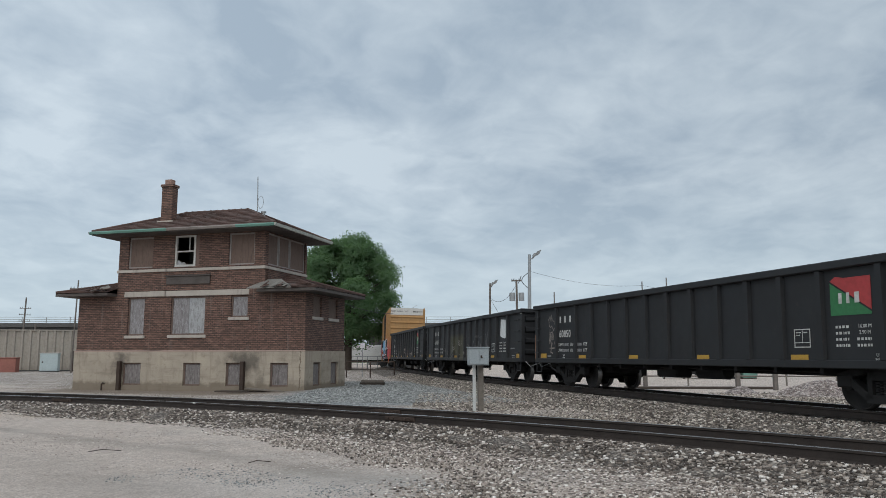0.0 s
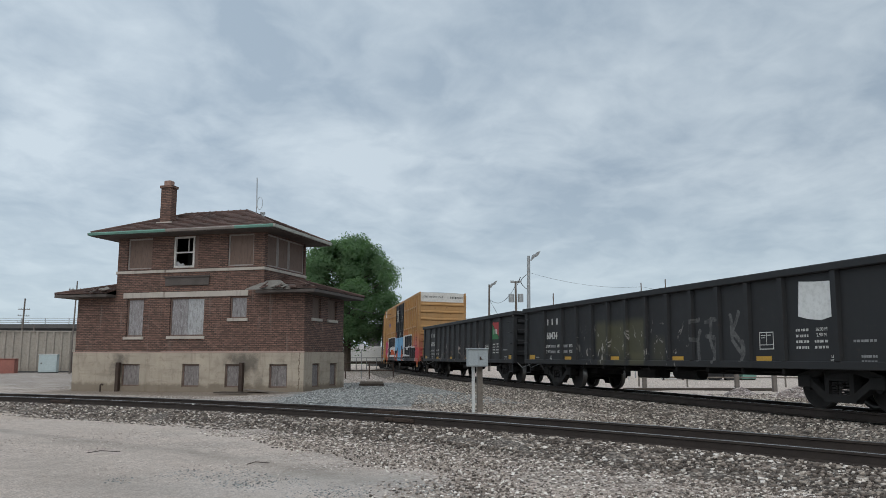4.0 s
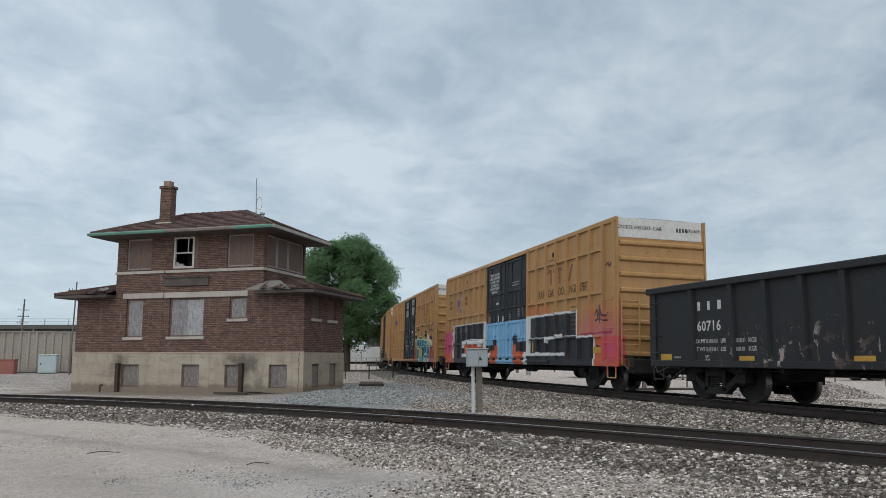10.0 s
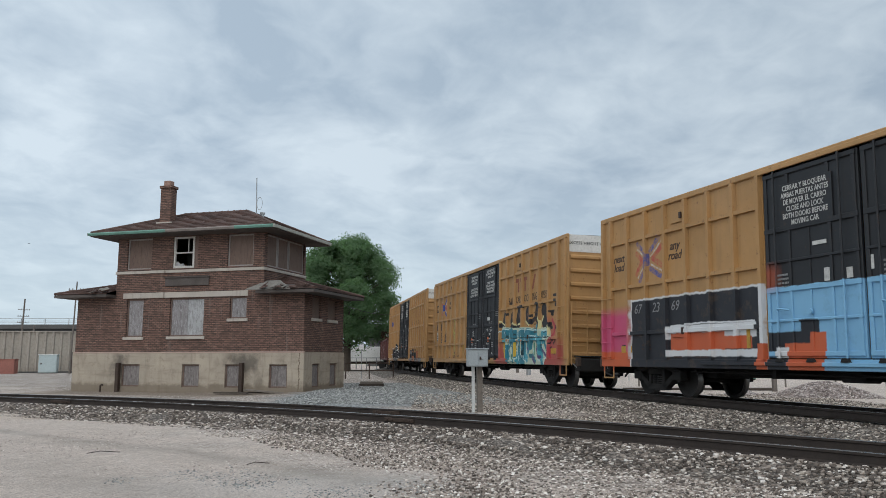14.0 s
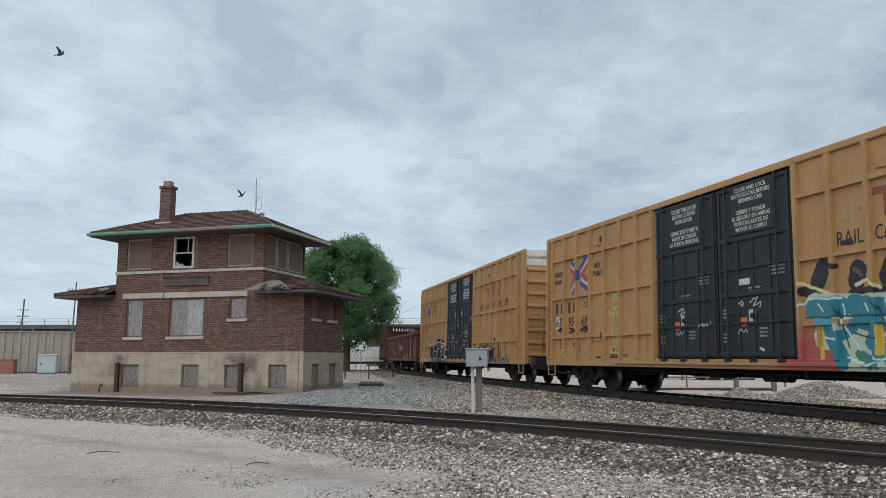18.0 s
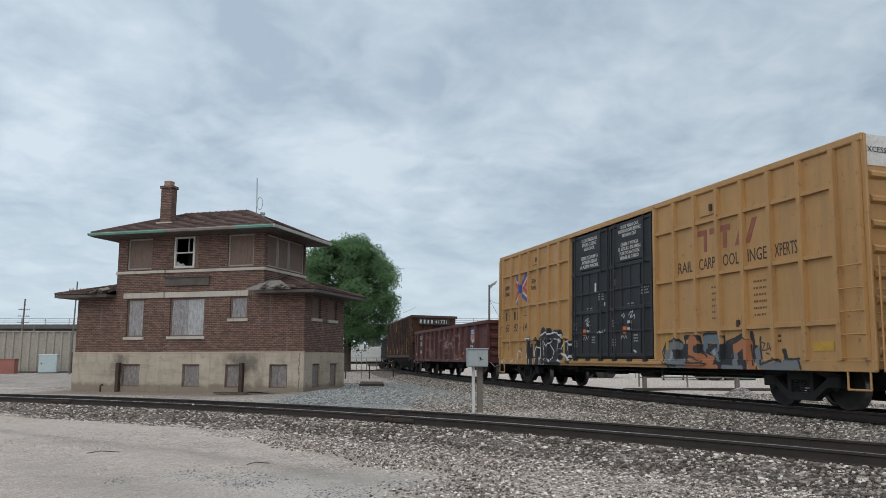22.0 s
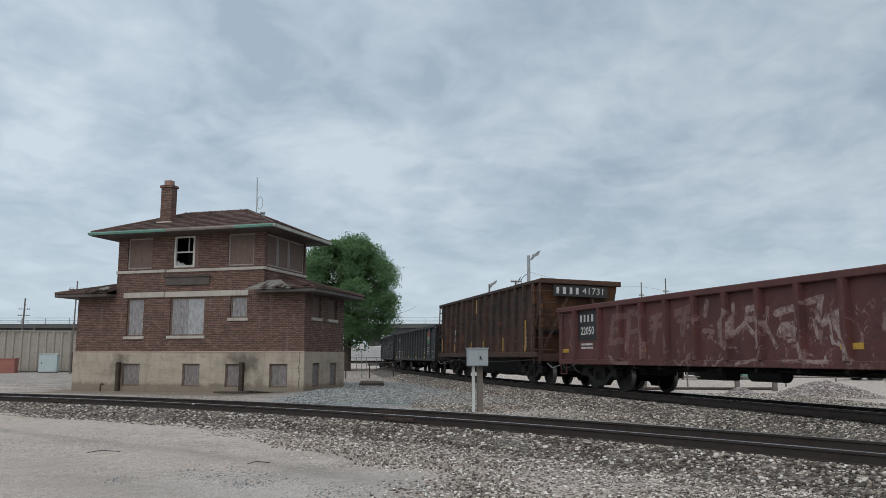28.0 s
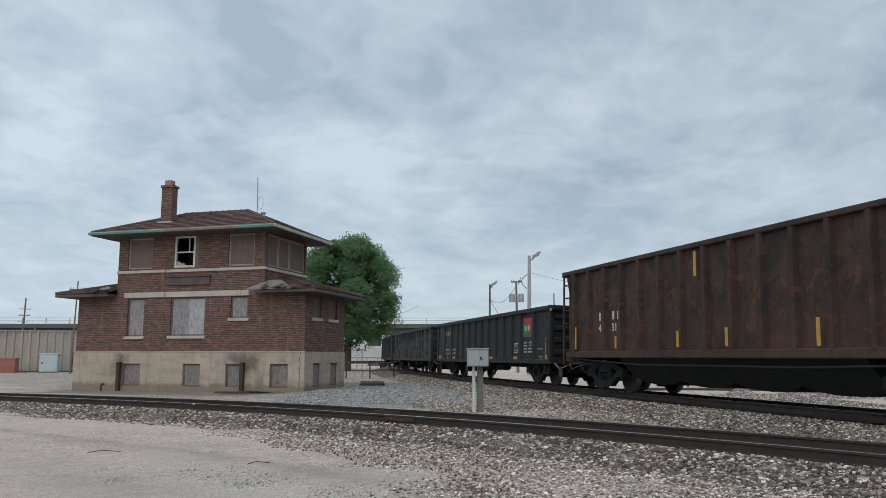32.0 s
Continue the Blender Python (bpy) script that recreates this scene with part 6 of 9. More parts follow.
# ---- open-top hopper
def hopper(name, paint, L, label):
    car = thing(name, None, label, "hopper car", "freight cars of the train")
    h, y, zs, top = L / 2, 1.46, 1.16, 3.76
    flare = 0.10
    for s in (-1, 1):
        part("side_sheet", Geo().hexa([(-h + 0.9, s * (y - 0.02), zs), (h - 0.9, s * (y - 0.02), zs), (h - 0.9, s * y, zs), (-h + 0.9, s * y, zs), (-h, s * (y - 0.02), top), (h, s * (y - 0.02), top), (h, s * y, top), (-h, s * y, top)]), paint, car)
        part("top_chord", Geo().box(-h - 0.05, h + 0.05, min(s * (y - 0.08), s * (y + 0.12)), max(s * (y - 0.08), s * (y + 0.12)), top - 0.10, top + 0.03, 0.02), paint, car)
        part("side_sill", Geo().box(-h + 0.25, h - 0.25, min(s * (y - 0.12), s * (y + 0.12)), max(s * (y - 0.12), s * (y + 0.12)), 0.98, 1.18, 0.02), paint, car)
    for i in range(15):
        x = -h + 0.75 + (L - 1.5) * i / 14
        me = Geo().hexa([(x - 0.09, 0, zs), (x + 0.09, 0, zs), (x + 0.06, -0.13, zs), (x - 0.06, -0.13, zs), (x - 0.09, 0, top - 0.1), (x + 0.09, 0, top - 0.1), (x + 0.06, -0.13, top - 0.1), (x - 0.06, -0.13, top - 0.1)]).mesh("side_post", paint)
        part("side_post", me, None, car, "", pose(0, -y, 0))
        part("side_post", me, None, car, "", Matrix.Translation((0, y, 0)) @ Matrix.Rotation(math.pi, 4, "Z"))
    for s in (-1, 1):
        # end sheet slopes inwards to the hoppers; plate with the number above
        e = part("end_sheet", Geo().hexa([(s * (h - 1.05), -y + 0.02, 1.14), (s * (h - 1.05), y - 0.02, 1.14), (s * (h - 1.08), y - 0.02, 1.14), (s * (h - 1.08), -y + 0.02, 1.14), (s * h, -y + 0.02, top), (s * h, y - 0.02, top), (s * (h - 0.03), y - 0.02, top), (s * (h - 0.03), -y + 0.02, top)]), M["hop_end"], car)
        part("slope_sheet", Geo().add([(s * (h - 1.07), -y + 0.02, 1.14), (s * (h - 1.07), y - 0.02, 1.14), (s * (h - 2.6), y - 0.02, 0.95), (s * (h - 2.6), -y + 0.02, 0.95)], [(0, 1, 2, 3)]), M["hop_end"], e)
        part("end_chord", Geo().box(min(s * (h - 0.05), s * (h + 0.12)), max(s * (h - 0.05), s * (h + 0.12)), -y - 0.1, y + 0.1, top - 0.14, top + 0.04, 0.02), paint, e)
        for yy in (-y + 0.06, y - 0.06):
            part("end_post", Geo().box(min(s * (h - 0.35), s * (h - 0.22)), max(s * (h - 0.35), s * (h - 0.22)), yy - 0.06, yy + 0.06, 1.1, top - 0.3, 0.01), paint, e)
            part("end_brace", Geo().hexa([(s * (h - 0.30), yy - 0.05, 1.1), (s * (h - 0.2), yy - 0.05, 1.1), (s * (h - 0.2), yy + 0.05, 1.1), (s * (h - 0.30), yy + 0.05, 1.1), (s * (h - 0.12), yy * 0.3 - 0.05, top - 0.5), (s * (h - 0.02), yy * 0.3 - 0.05, top - 0.5), (s * (h - 0.02), yy * 0.3 + 0.05, top - 0.5), (s * (h - 0.12), yy * 0.3 + 0.05, top - 0.5)]), paint, e)
        part("end_sill", Geo().box(min(s * (h - 0.9), s * h), max(s * (h - 0.9), s * h), -y, y, 0.85, 1.12, 0.02), paint, e)
        ladder(car, -y - 0.02, -y + 0.46, s * (h + 0.02), [1.25 + 0.42 * i for i in range(6)], paint, facing="x")
        xs2 = sorted((s * (h - 0.02), s * (h - 0.60)))
        ladder(car, xs2[0], xs2[1], -y - 0.10, [1.25 + 0.42 * i for i in range(6)], paint)
        part("ladder_stile", Geo().box(xs2[0] - 0.02, xs2[0] + 0.03, -y - 0.11, -y - 0.06, 0.75, top - 0.1).box(xs2[1] - 0.03, xs2[1] + 0.02, -y - 0.11, -y - 0.06, 0.75, top - 0.1), paint, car)
    for i in range(4):
        x = -h + 3.2 + (L - 6.4) * (i + 0.5) / 4
        w = (L - 6.2) / 8
        arc = [(x + w * 1.02 * math.cos(k * math.pi / 10), 0.50 - 0.24 * math.sin(k * math.pi / 10)) for k in range(11)]
        rim = [(x - w, 1.02), (x + w, 1.02)] + arc
        g, m = Geo(), len(rim)
        half_at = lambda z: 0.62 + 0.72 * (z - 0.26) / 0.76
        g.add([(a, -half_at(z), z) for a, z in rim] + [(a, half_at(z), z) for a, z in rim], [(k, (k + 1) % m, m + (k + 1) % m, m + k) for k in range(m)] + [tuple(range(m))[::-1], tuple(range(m, 2 * m))])
        part("discharge_hopper", g, M["under"], car, "sooty discharge hopper under the car")
    part("centre_sill", Geo().box(-h, h, -0.25, 0.25, 0.72, 1.0), M["under"], car)
    # no cargo: a plate across the body, dark for the shade inside
    part("load", Geo().box(-h + 0.5, h - 0.5, -y + 0.06, y - 0.06, 1.9, 2.0), M["under"], car, "dark plate standing for the shaded inside of the empty hopper")
    part("brake_pipe", Geo().tube([(-h + 0.6, -y - 0.05, 0.95), (-3, -y - 0.05, 0.80), (3, -y - 0.05, 0.80), (h - 0.6, -y - 0.05, 0.90)], 0.025), M["under"], car)
    for x in (h - 1.95, -h + 1.95):
        truck(car, x)
    coupler(car, h)
    return car


# ---- painted cars
BLK, WHT, BLU, ORG, PNK = (0.016, 0.018, 0.024), (0.60, 0.61, 0.62), (0.20, 0.42, 0.62), (0.50, 0.105, 0.04), (0.50, 0.06, 0.17)
YEL = ((0.425, 0.234, 0.084), (0.29, 0.170, 0.074), (0.17, 0.085, 0.042), 0.55, 0.6, (0.445, 0.272, 0.130))
DOR = ((0.0135, 0.0160, 0.0200), (0.022, 0.022, 0.0235), (0.05, 0.03, 0.024), 0.62, 0.5, None)
GON = ((0.0082, 0.0095, 0.0116), (0.0165, 0.0155, 0.0155), (0.028, 0.021, 0.0185), 0.6, 0.65, (0.0165, 0.0172, 0.0185))
SILL_MARKS = [
    (-2.75, 2.46, 0.4, 1.02, BLU), (-2.75, -2.1, 0.4, 1.02, BLK), (-2.1, -1.15, 0.4, 1.02, ORG), (0.95, 2.0, 0.4, 1.02, ORG), (2.0, 2.5, 0.4, 1.0, WHT),
    (-9.7, -8.05, 1.05, 2.3, PNK, 0.15, 0.9), (-9.7, -8.0, 0.6, 1.15, ORG), (2.4, 4.6, 2.45, 2.85, ORG, 0.2, 0.45), (7.1, 9.7, 1.6, 2.25, (0.48, 0.09, 0.16), 0.35, 0.55), (7.4, 9.7, 2.1, 2.55, ORG, 0.3, 0.25)]
BLOCK_MARKS = SILL_MARKS + [
    (-8.08, -2.72, 0.6, 2.58, WHT), (-8.02, -2.86, 0.6, 2.53, BLK), (-6.30, -3.05, 1.45, 1.78, WHT), (-6.20, -4.1, 1.17, 1.60, ORG), (-6.32, -2.8, 1.02, 1.18, WHT), (-4.2, -3.2, 1.2, 1.48, ORG), (-3.05, -2.72, 0.6, 1.3, ORG),
    (2.46, 7.02, 1.05, 2.53, WHT), (2.66, 6.92, 1.16, 2.45, BLK), (5.85, 6.92, 0.9, 1.4, BLK), (4.25, 5.05, 1.62, 1.72, WHT), (5.0, 5.9, 1.70, 1.78, WHT), (4.2, 4.38, 1.5, 1.72, WHT), (2.40, 8.02, 0.55, 1.06, BLK), (6.9, 8.02, 0.55, 1.62, BLK), (7.0, 8.08, 1.62, 1.68, WHT), (7.99, 8.09, 0.6, 1.66, WHT), (8.12, 9.7, 0.55, 1.62, ORG), (8.7, 9.7, 0.9, 1.66, PNK, 0.3, 0.7)]
PLUM, MAG = (0.05, 0.022, 0.028), (0.30, 0.03, 0.10)
BLOCK_TAGS_AND_GLINT = [
    (0.03, PLUM, [(8.10, 2.30), (8.25, 2.45), (8.32, 2.20), (8.45, 2.52), (8.55, 2.22), (8.68, 2.38), (8.80, 2.24), (9.0, 2.30)]), (0.025, PLUM, [(8.15, 2.12), (8.5, 2.16), (8.95, 2.08)]), (0.03, PLUM, [(8.42, 2.55), (8.45, 2.05)]),
    (0.035, PLUM, [(8.9, 3.72), (9.05, 3.80), (9.1, 3.68), (9.25, 3.78), (9.4, 3.72)]), (0.03, MAG, [(7.1, 1.72), (9.4, 1.74)]), (0.06, PLUM, [(8.24, 1.32), (8.44, 1.28)]),
    # first two strokes: the highlight along the side stiffener, painted in white
    (0.012, WHT, [(2.7, 1.68), (4.2, 1.69)]), (0.012, WHT, [(5.9, 1.70), (7.0, 1.70)]), (0.02, WHT, [(2.8, 1.13), (3.4, 1.09), (3.42, 1.16), (4.2, 1.10), (4.6, 1.15), (5.9, 1.08)]), (0.015, WHT, [(4.2, 1.60), (5.0, 1.63), (5.85, 1.70)]), (0.02, WHT, [(-6.2, 1.78), (-5.1, 1.82), (-3.1, 1.80)])]
DOOR_MARKS = [
    (-2.8, 2.5, 0.5, 2.45, BLU), (-2.8, -1.30, 1.12, 1.52, BLK), (-1.75, -1.25, 1.4, 1.75, BLK), (1.0, 2.5, 1.15, 1.62, BLK), (0.75, 1.3, 1.45, 1.85, BLK),
    (-2.2, -1.10, 0.5, 1.28, ORG), (-1.5, -1.1, 1.2, 1.5, ORG), (0.85, 2.0, 0.5, 1.22, ORG), (0.72, 1.15, 1.1, 1.5, ORG), (-2.8, -2.1, 0.5, 1.0, BLK), (-2.45, -2.1, 0.95, 1.2, WHT), (2.0, 2.5, 0.6, 1.2, WHT), (-1.1, 0.9, 0.62, 0.72, WHT), (-2.8, -2.3, 2.4, 2.9, ORG, 0.12, 0.5)]


def car_set(base, name, **more):
    b, d, r, ro, gr, fa = base
    return car_paint(name, b, d, r, ro, gr, fa, **more)


RDA, BLA, WHA = (0.42, 0.055, 0.05), (0.04, 0.07, 0.29), (0.57, 0.56, 0.53)


def crossed_arrows(x, z, *worn_off):
    """Two bent arrows back to back, each a blue and a red band with white between."""
    out = []
    for w, col, lines in ((0.068, BLA, [[(-0.54, 0.50), (-0.10, 0.10), (-0.10, -0.08), (-0.46, -0.55)], [(0.40, 0.55), (0.02, 0.24)], [(0.04, -0.26), (0.46, -0.50)], [(-0.06, 0.1), (-0.06, -0.1)]]),
                          (0.024, WHA, [[(-0.56, 0.36), (-0.20, 0.05), (-0.22, -0.10), (-0.54, -0.44)], [(0.50, 0.44), (0.06, 0.10)], [(0.06, -0.14), (0.54, -0.38)]]),
                          (0.068, RDA, [[(-0.60, 0.24), (-0.34, 0.0), (-0.60, -0.32)], [(0.56, 0.34), (0.14, 0.02), (0.58, -0.26)]])):
        out += [(w, col, [(x + a * 1.08, z + b) for a, b in p], *worn_off) for p in lines]
    return out


CROSSED_ARROWS = crossed_arrows(-7.10, 3.62)
INK, GLW = (0.02, 0.05, 0.06), (0.50, 0.64, 0.64)
SCR = (0.50, 0.50, 0.49)
DOOR_TAGS = [(0.011, SCR, [(-1.75, 2.12), (-1.50, 2.22), (-1.62, 2.05), (-1.42, 2.10), (-1.47, 2.2)]), (0.008, SCR, [(-1.85, 1.55), (-1.78, 1.65), (-1.74, 1.54), (-1.66, 1.65), (-1.60, 1.56), (-1.5, 1.64)]), (0.012, SCR, [(-0.85, 1.72), (-0.75, 1.82), (-0.70, 1.72), (-0.60, 1.82), (-0.52, 1.73), (-0.42, 1.83)]), (0.011, SCR, [(0.98, 2.2), (1.22, 2.32), (1.1, 2.12), (1.32, 2.2), (1.28, 2.08)]), (0.012, SCR, [(0.64, 2.2), (0.70, 2.26), (0.76, 2.2), (0.70, 2.13), (0.64, 2.2)]), (0.008, SCR, [(0.60, 1.54), (0.66, 1.64), (0.72, 1.55), (0.80, 1.63), (0.86, 1.55)]), (0.02, SCR, [(1.25, 1.2), (1.38, 1.15)])]
M["box_a"], M["door_a"] = car_set(YEL, "yellow_paint_block_graffiti", marks=BLOCK_MARKS, strokes=crossed_arrows(-7.10, 3.62, 0.85) + BLOCK_TAGS_AND_GLINT), car_set(DOR, "black_door_block_graffiti", marks=DOOR_MARKS)
CHK = (0.36, 0.31, 0.27)
GRY, RUS, SLT, CRM = (0.15, 0.16, 0.17), (0.36, 0.14, 0.06), (0.12, 0.16, 0.19), (0.46, 0.52, 0.40)
TQD, TQL, YLW, PUR = (0.030, 0.19, 0.25), (0.07, 0.31, 0.38), (0.62, 0.42, 0.06), (0.10, 0.07, 0.16)
SKN, PYL, GRN, RDS, PNS = (0.13, 0.075, 0.055), (0.60, 0.56, 0.30), (0.05, 0.20, 0.12), (0.40, 0.05, 0.07), (0.55, 0.30, 0.22)
PALE_GROUND = [
    (0.24, CRM, [(2.81, 2.0), (3.98, 1.91), (5.39, 1.9), (6.68, 1.83), (7.75, 1.8)]),
    (0.24, CRM, [(3.04, 1.39), (5.39, 1.34), (7.58, 1.37)]),
    (0.24, CRM, [(3.63, 0.95), (7.31, 1.01)]),
    (0.16, CRM, [(3.63, 0.66), (7.25, 0.66)]),
]
DARK_FLAMES = [
    (0.19, BLK, [(3.1, 2.73), (2.93, 2.45)]),
    (0.19, BLK, [(3.93, 2.6), (3.88, 2.38)]),
    (0.25, BLK, [(4.8, 2.73), (4.64, 2.43)]),
    (0.25, BLK, [(5.72, 2.67), (5.75, 2.4)]),
    (0.25, BLK, [(6.77, 2.8), (6.7, 2.48)]),
    (0.25, BLK, [(7.35, 2.69), (7.58, 2.35)]),
    (0.2, BLK, [(7.65, 2.41), (7.79, 1.99)]),
    (0.2, BLK, [(7.38, 2.24), (7.65, 2.12)]),
    (0.1, BLK, [(6.08, 2.29), (6.38, 2.4)]),
    (0.1, BLK, [(6.91, 2.23), (6.98, 2.02)]),
    (0.1, BLK, [(3.78, 2.16), (4.37, 2.18), (4.66, 2.11)]),
    (0.1, BLK, [(2.59, 2.3), (3.04, 2.2)]),
    (0.045, SKN, [(3.86, 2.63), (4.0, 2.51)]),
    (0.045, SKN, [(4.71, 2.68), (4.83, 2.51)]),
    (0.045, SKN, [(5.65, 2.62), (5.82, 2.47)]),
    (0.045, SKN, [(6.68, 2.63), (6.83, 2.69)]),
    (0.035, PYL, [(2.5, 2.48), (2.93, 2.31), (3.32, 2.19)]),
    (0.035, PYL, [(3.86, 2.32), (4.13, 2.42), (4.39, 2.24)]),
    (0.035, PYL, [(4.58, 2.27), (4.85, 2.31), (5.11, 2.19)]),
    (0.035, PYL, [(5.46, 2.36), (5.74, 2.2), (6.09, 2.2)]),
    (0.035, PYL, [(6.91, 2.46), (7.06, 2.24), (6.99, 2.02)]),
    (0.035, PYL, [(7.3, 2.45), (7.13, 2.26), (7.06, 2.04)]),
    (0.035, PYL, [(7.88, 2.11), (7.93, 1.91), (7.88, 1.77)]),
]
TURQUOISE_LETTERS = [
    (0.21, TQD, [(2.79, 1.96), (3.48, 1.94)]),
    (0.21, TQD, [(3.8, 1.95), (4.37, 1.86)]),
    (0.21, TQD, [(4.85, 1.91), (5.27, 1.88)]),
    (0.21, TQD, [(5.61, 1.89), (6.57, 1.81)]),
    (0.16, TQD, [(3.13, 1.89), (3.22, 1.38), (3.53, 0.92)]),
    (0.16, TQD, [(3.88, 1.7), (4.39, 1.54), (4.16, 1.28), (4.8, 0.87)]),
    (0.16, TQD, [(4.96, 1.68), (4.75, 1.3), (5.15, 0.83)]),
    (0.16, TQD, [(5.41, 1.78), (5.33, 0.84)]),
    (0.16, TQD, [(5.78, 1.65), (5.84, 1.12)]),
    (0.16, TQD, [(6.94, 1.62), (7.01, 1.26)]),
    (0.11, TQD, [(3.76, 1.54), (3.31, 1.32)]),
    (0.11, TQD, [(6.17, 1.59), (5.99, 1.21)]),
    (0.11, TQD, [(7.11, 1.25), (7.26, 0.74)]),
    (0.14, TQL, [(6.68, 2.07), (6.62, 1.72)]),
    (0.14, TQL, [(7.19, 1.81), (7.73, 1.83)]),
    (0.14, TQL, [(6.68, 1.62), (7.25, 1.6)]),
    (0.09, TQL, [(5.84, 0.63), (6.98, 0.65)]),
    (0.09, TQL, [(4.47, 1.07), (4.66, 0.78)]),
    (0.09, TQL, [(2.93, 1.71), (3.27, 1.66)]),
    (0.07, GRN, [(3.68, 0.68), (4.75, 0.6)]),
    (0.07, GRN, [(6.38, 1.48), (6.38, 1.07)]),
    (0.07, GRN, [(3.84, 1.07), (4.1, 0.83)]),
]
LETTER_AND_REFLECTOR_LINES = [
    (0.02, GLW, [(2.45, 2.01), (2.68, 2.15), (3.53, 2.11)]),
    (0.02, GLW, [(3.54, 1.99), (3.56, 1.56), (3.9, 1.13)]),
    (0.02, GLW, [(4.47, 2.01), (4.58, 1.53), (4.37, 1.35), (4.87, 0.84)]),
    (0.02, GLW, [(4.73, 2.06), (5.33, 2.06), (5.41, 1.73)]),
    (0.02, GLW, [(5.57, 2.05), (6.57, 1.98)]),
    (0.02, GLW, [(6.09, 1.8), (6.53, 1.76)]),
    (0.02, GLW, [(6.56, 2.19), (6.79, 2.2), (6.85, 1.77), (6.68, 1.62)]),
    (0.02, GLW, [(7.06, 1.96), (7.79, 1.95), (7.75, 1.77)]),
    (0.02, GLW, [(6.25, 1.48), (6.4, 1.05)]),
    (0.02, GLW, [(7.11, 1.55), (7.26, 1.26), (7.53, 1.05), (7.38, 0.7)]),
    (0.02, GLW, [(5.65, 0.62), (6.7, 0.59)]),
    (0.02, GLW, [(2.93, 2.02), (3.04, 1.89)]),
    (0.02, GLW, [(4.03, 1.97), (4.1, 1.84)]),
    (0.02, GLW, [(4.99, 1.92), (5.15, 1.79)]),
    (0.02, GLW, [(5.82, 1.92), (6.01, 1.8)]),
    (0.02, GLW, [(2.84, 1.45), (3.38, 1.32)]),
    (0.02, GLW, [(5.48, 1.62), (5.63, 1.12)]),
    (0.016, INK, [(3.38, 2.0), (3.64, 1.18)]),
    (0.016, INK, [(4.2, 2.08), (4.49, 1.65)]),
    (0.016, INK, [(5.27, 1.63), (5.22, 0.89)]),
    (0.016, INK, [(5.93, 1.66), (6.01, 1.12)]),
    (0.016, INK, [(6.58, 1.58), (6.65, 1.11)]),
    (0.016, INK, [(7.25, 1.9), (7.65, 1.9)]),
    (0.016, INK, [(3.78, 1.43), (4.47, 1.3)]),
    (0.016, INK, [(4.66, 1.41), (5.15, 1.36)]),
    (0.016, INK, [(2.56, 1.78), (7.91, 1.7)]),
    (0.05, PUR, [(6.64, 1.29), (7.06, 1.0)]),
    (0.05, PUR, [(7.19, 1.26), (7.53, 1.08)]),
    (0.05, PUR, [(5.65, 1.35), (5.99, 1.12)]),
    (0.05, PUR, [(6.23, 1.01), (6.53, 0.8)]),
    # the two yellow uprights are reflective strips, drawn as strokes
    (0.05, YLW, [(2.98, 1.55), (2.98, 1.02)]),
    (0.05, YLW, [(4.36, 1.54), (4.36, 1.08)]),
    (0.055, RDS, [(8.14, 2.3), (8.36, 2.06), (8.29, 1.83), (8.05, 1.71)]),
    (0.055, RDS, [(7.91, 1.3), (8.01, 0.96)]),
    (0.03, PNS, [(7.65, 1.64), (7.88, 1.49), (7.58, 1.35), (7.65, 0.96)]),
]
LOW_STROKES = [
    (0.08, TQD, [(3.9, 1.05), (4.25, 0.86)]), (0.09, TQD, [(4.75, 1.0), (5.05, 0.84)]), (0.08, TQL, [(5.45, 1.12), (5.75, 0.88)]), (0.10, TQD, [(6.2, 1.05), (6.55, 0.86)]), (0.09, TQL, [(6.95, 1.2), (7.25, 0.95)]), (0.07, TQD, [(7.35, 1.55), (7.62, 1.25)]),
    (0.022, GLW, [(3.6, 1.0), (4.1, 0.86), (4.5, 1.0)]), (0.022, GLW, [(5.1, 1.3), (5.3, 0.95), (5.6, 0.85)]), (0.022, GLW, [(6.6, 1.3), (6.8, 0.95), (7.1, 0.86)]), (0.025, GLW, [(7.3, 1.75), (7.7, 1.6), (7.55, 1.2)])]
LETTER_ENDS = [
    (0.06, BLK, [(7.98, 2.59), (8.27, 2.59)]),
    (0.06, BLK, [(8.04, 2.51), (8.19, 2.49)]),
    (0.06, BLK, [(8.43, 2.94), (8.57, 2.94)]),
    (0.06, BLK, [(8.39, 2.81), (8.60, 2.80)]),
    (0.06, BLK, [(7.87, 2.16), (8.06, 2.16)]),
    (0.06, BLK, [(7.94, 2.04), (8.12, 2.04)]),
    (0.06, BLK, [(8.44, 2.03), (8.57, 2.01)]),
    (0.06, BLK, [(8.50, 1.93), (8.62, 1.91)]),
    (0.05, BLK, [(8.23, 3.14), (8.45, 3.13)]),
]
SMALL_BLOTS = [
    (0.05, BLK, [(3.59, 3.14), (3.83, 3.13)]),
    (0.05, BLK, [(3.32, 2.75), (3.44, 2.72)]),
    (0.05, BLK, [(4.97, 2.95), (5.23, 2.93)]),
    (0.05, BLK, [(5.95, 2.54), (6.19, 2.54)]),
    (0.025, BLK, [(7.85, 1.24), (8.04, 1.35), (8.10, 1.20), (7.95, 1.12), (8.21, 1.26), (8.30, 1.12), (8.41, 1.20)]),
    (0.025, BLK, [(7.94, 1.49), (8.13, 1.63), (8.26, 1.45), (8.37, 1.59)]),
]
TURQUOISE_PIECE = DARK_FLAMES[:13] + PALE_GROUND + DARK_FLAMES[13:] + TURQUOISE_LETTERS + LOW_STROKES + LETTER_AND_REFLECTOR_LINES + LETTER_ENDS + SMALL_BLOTS
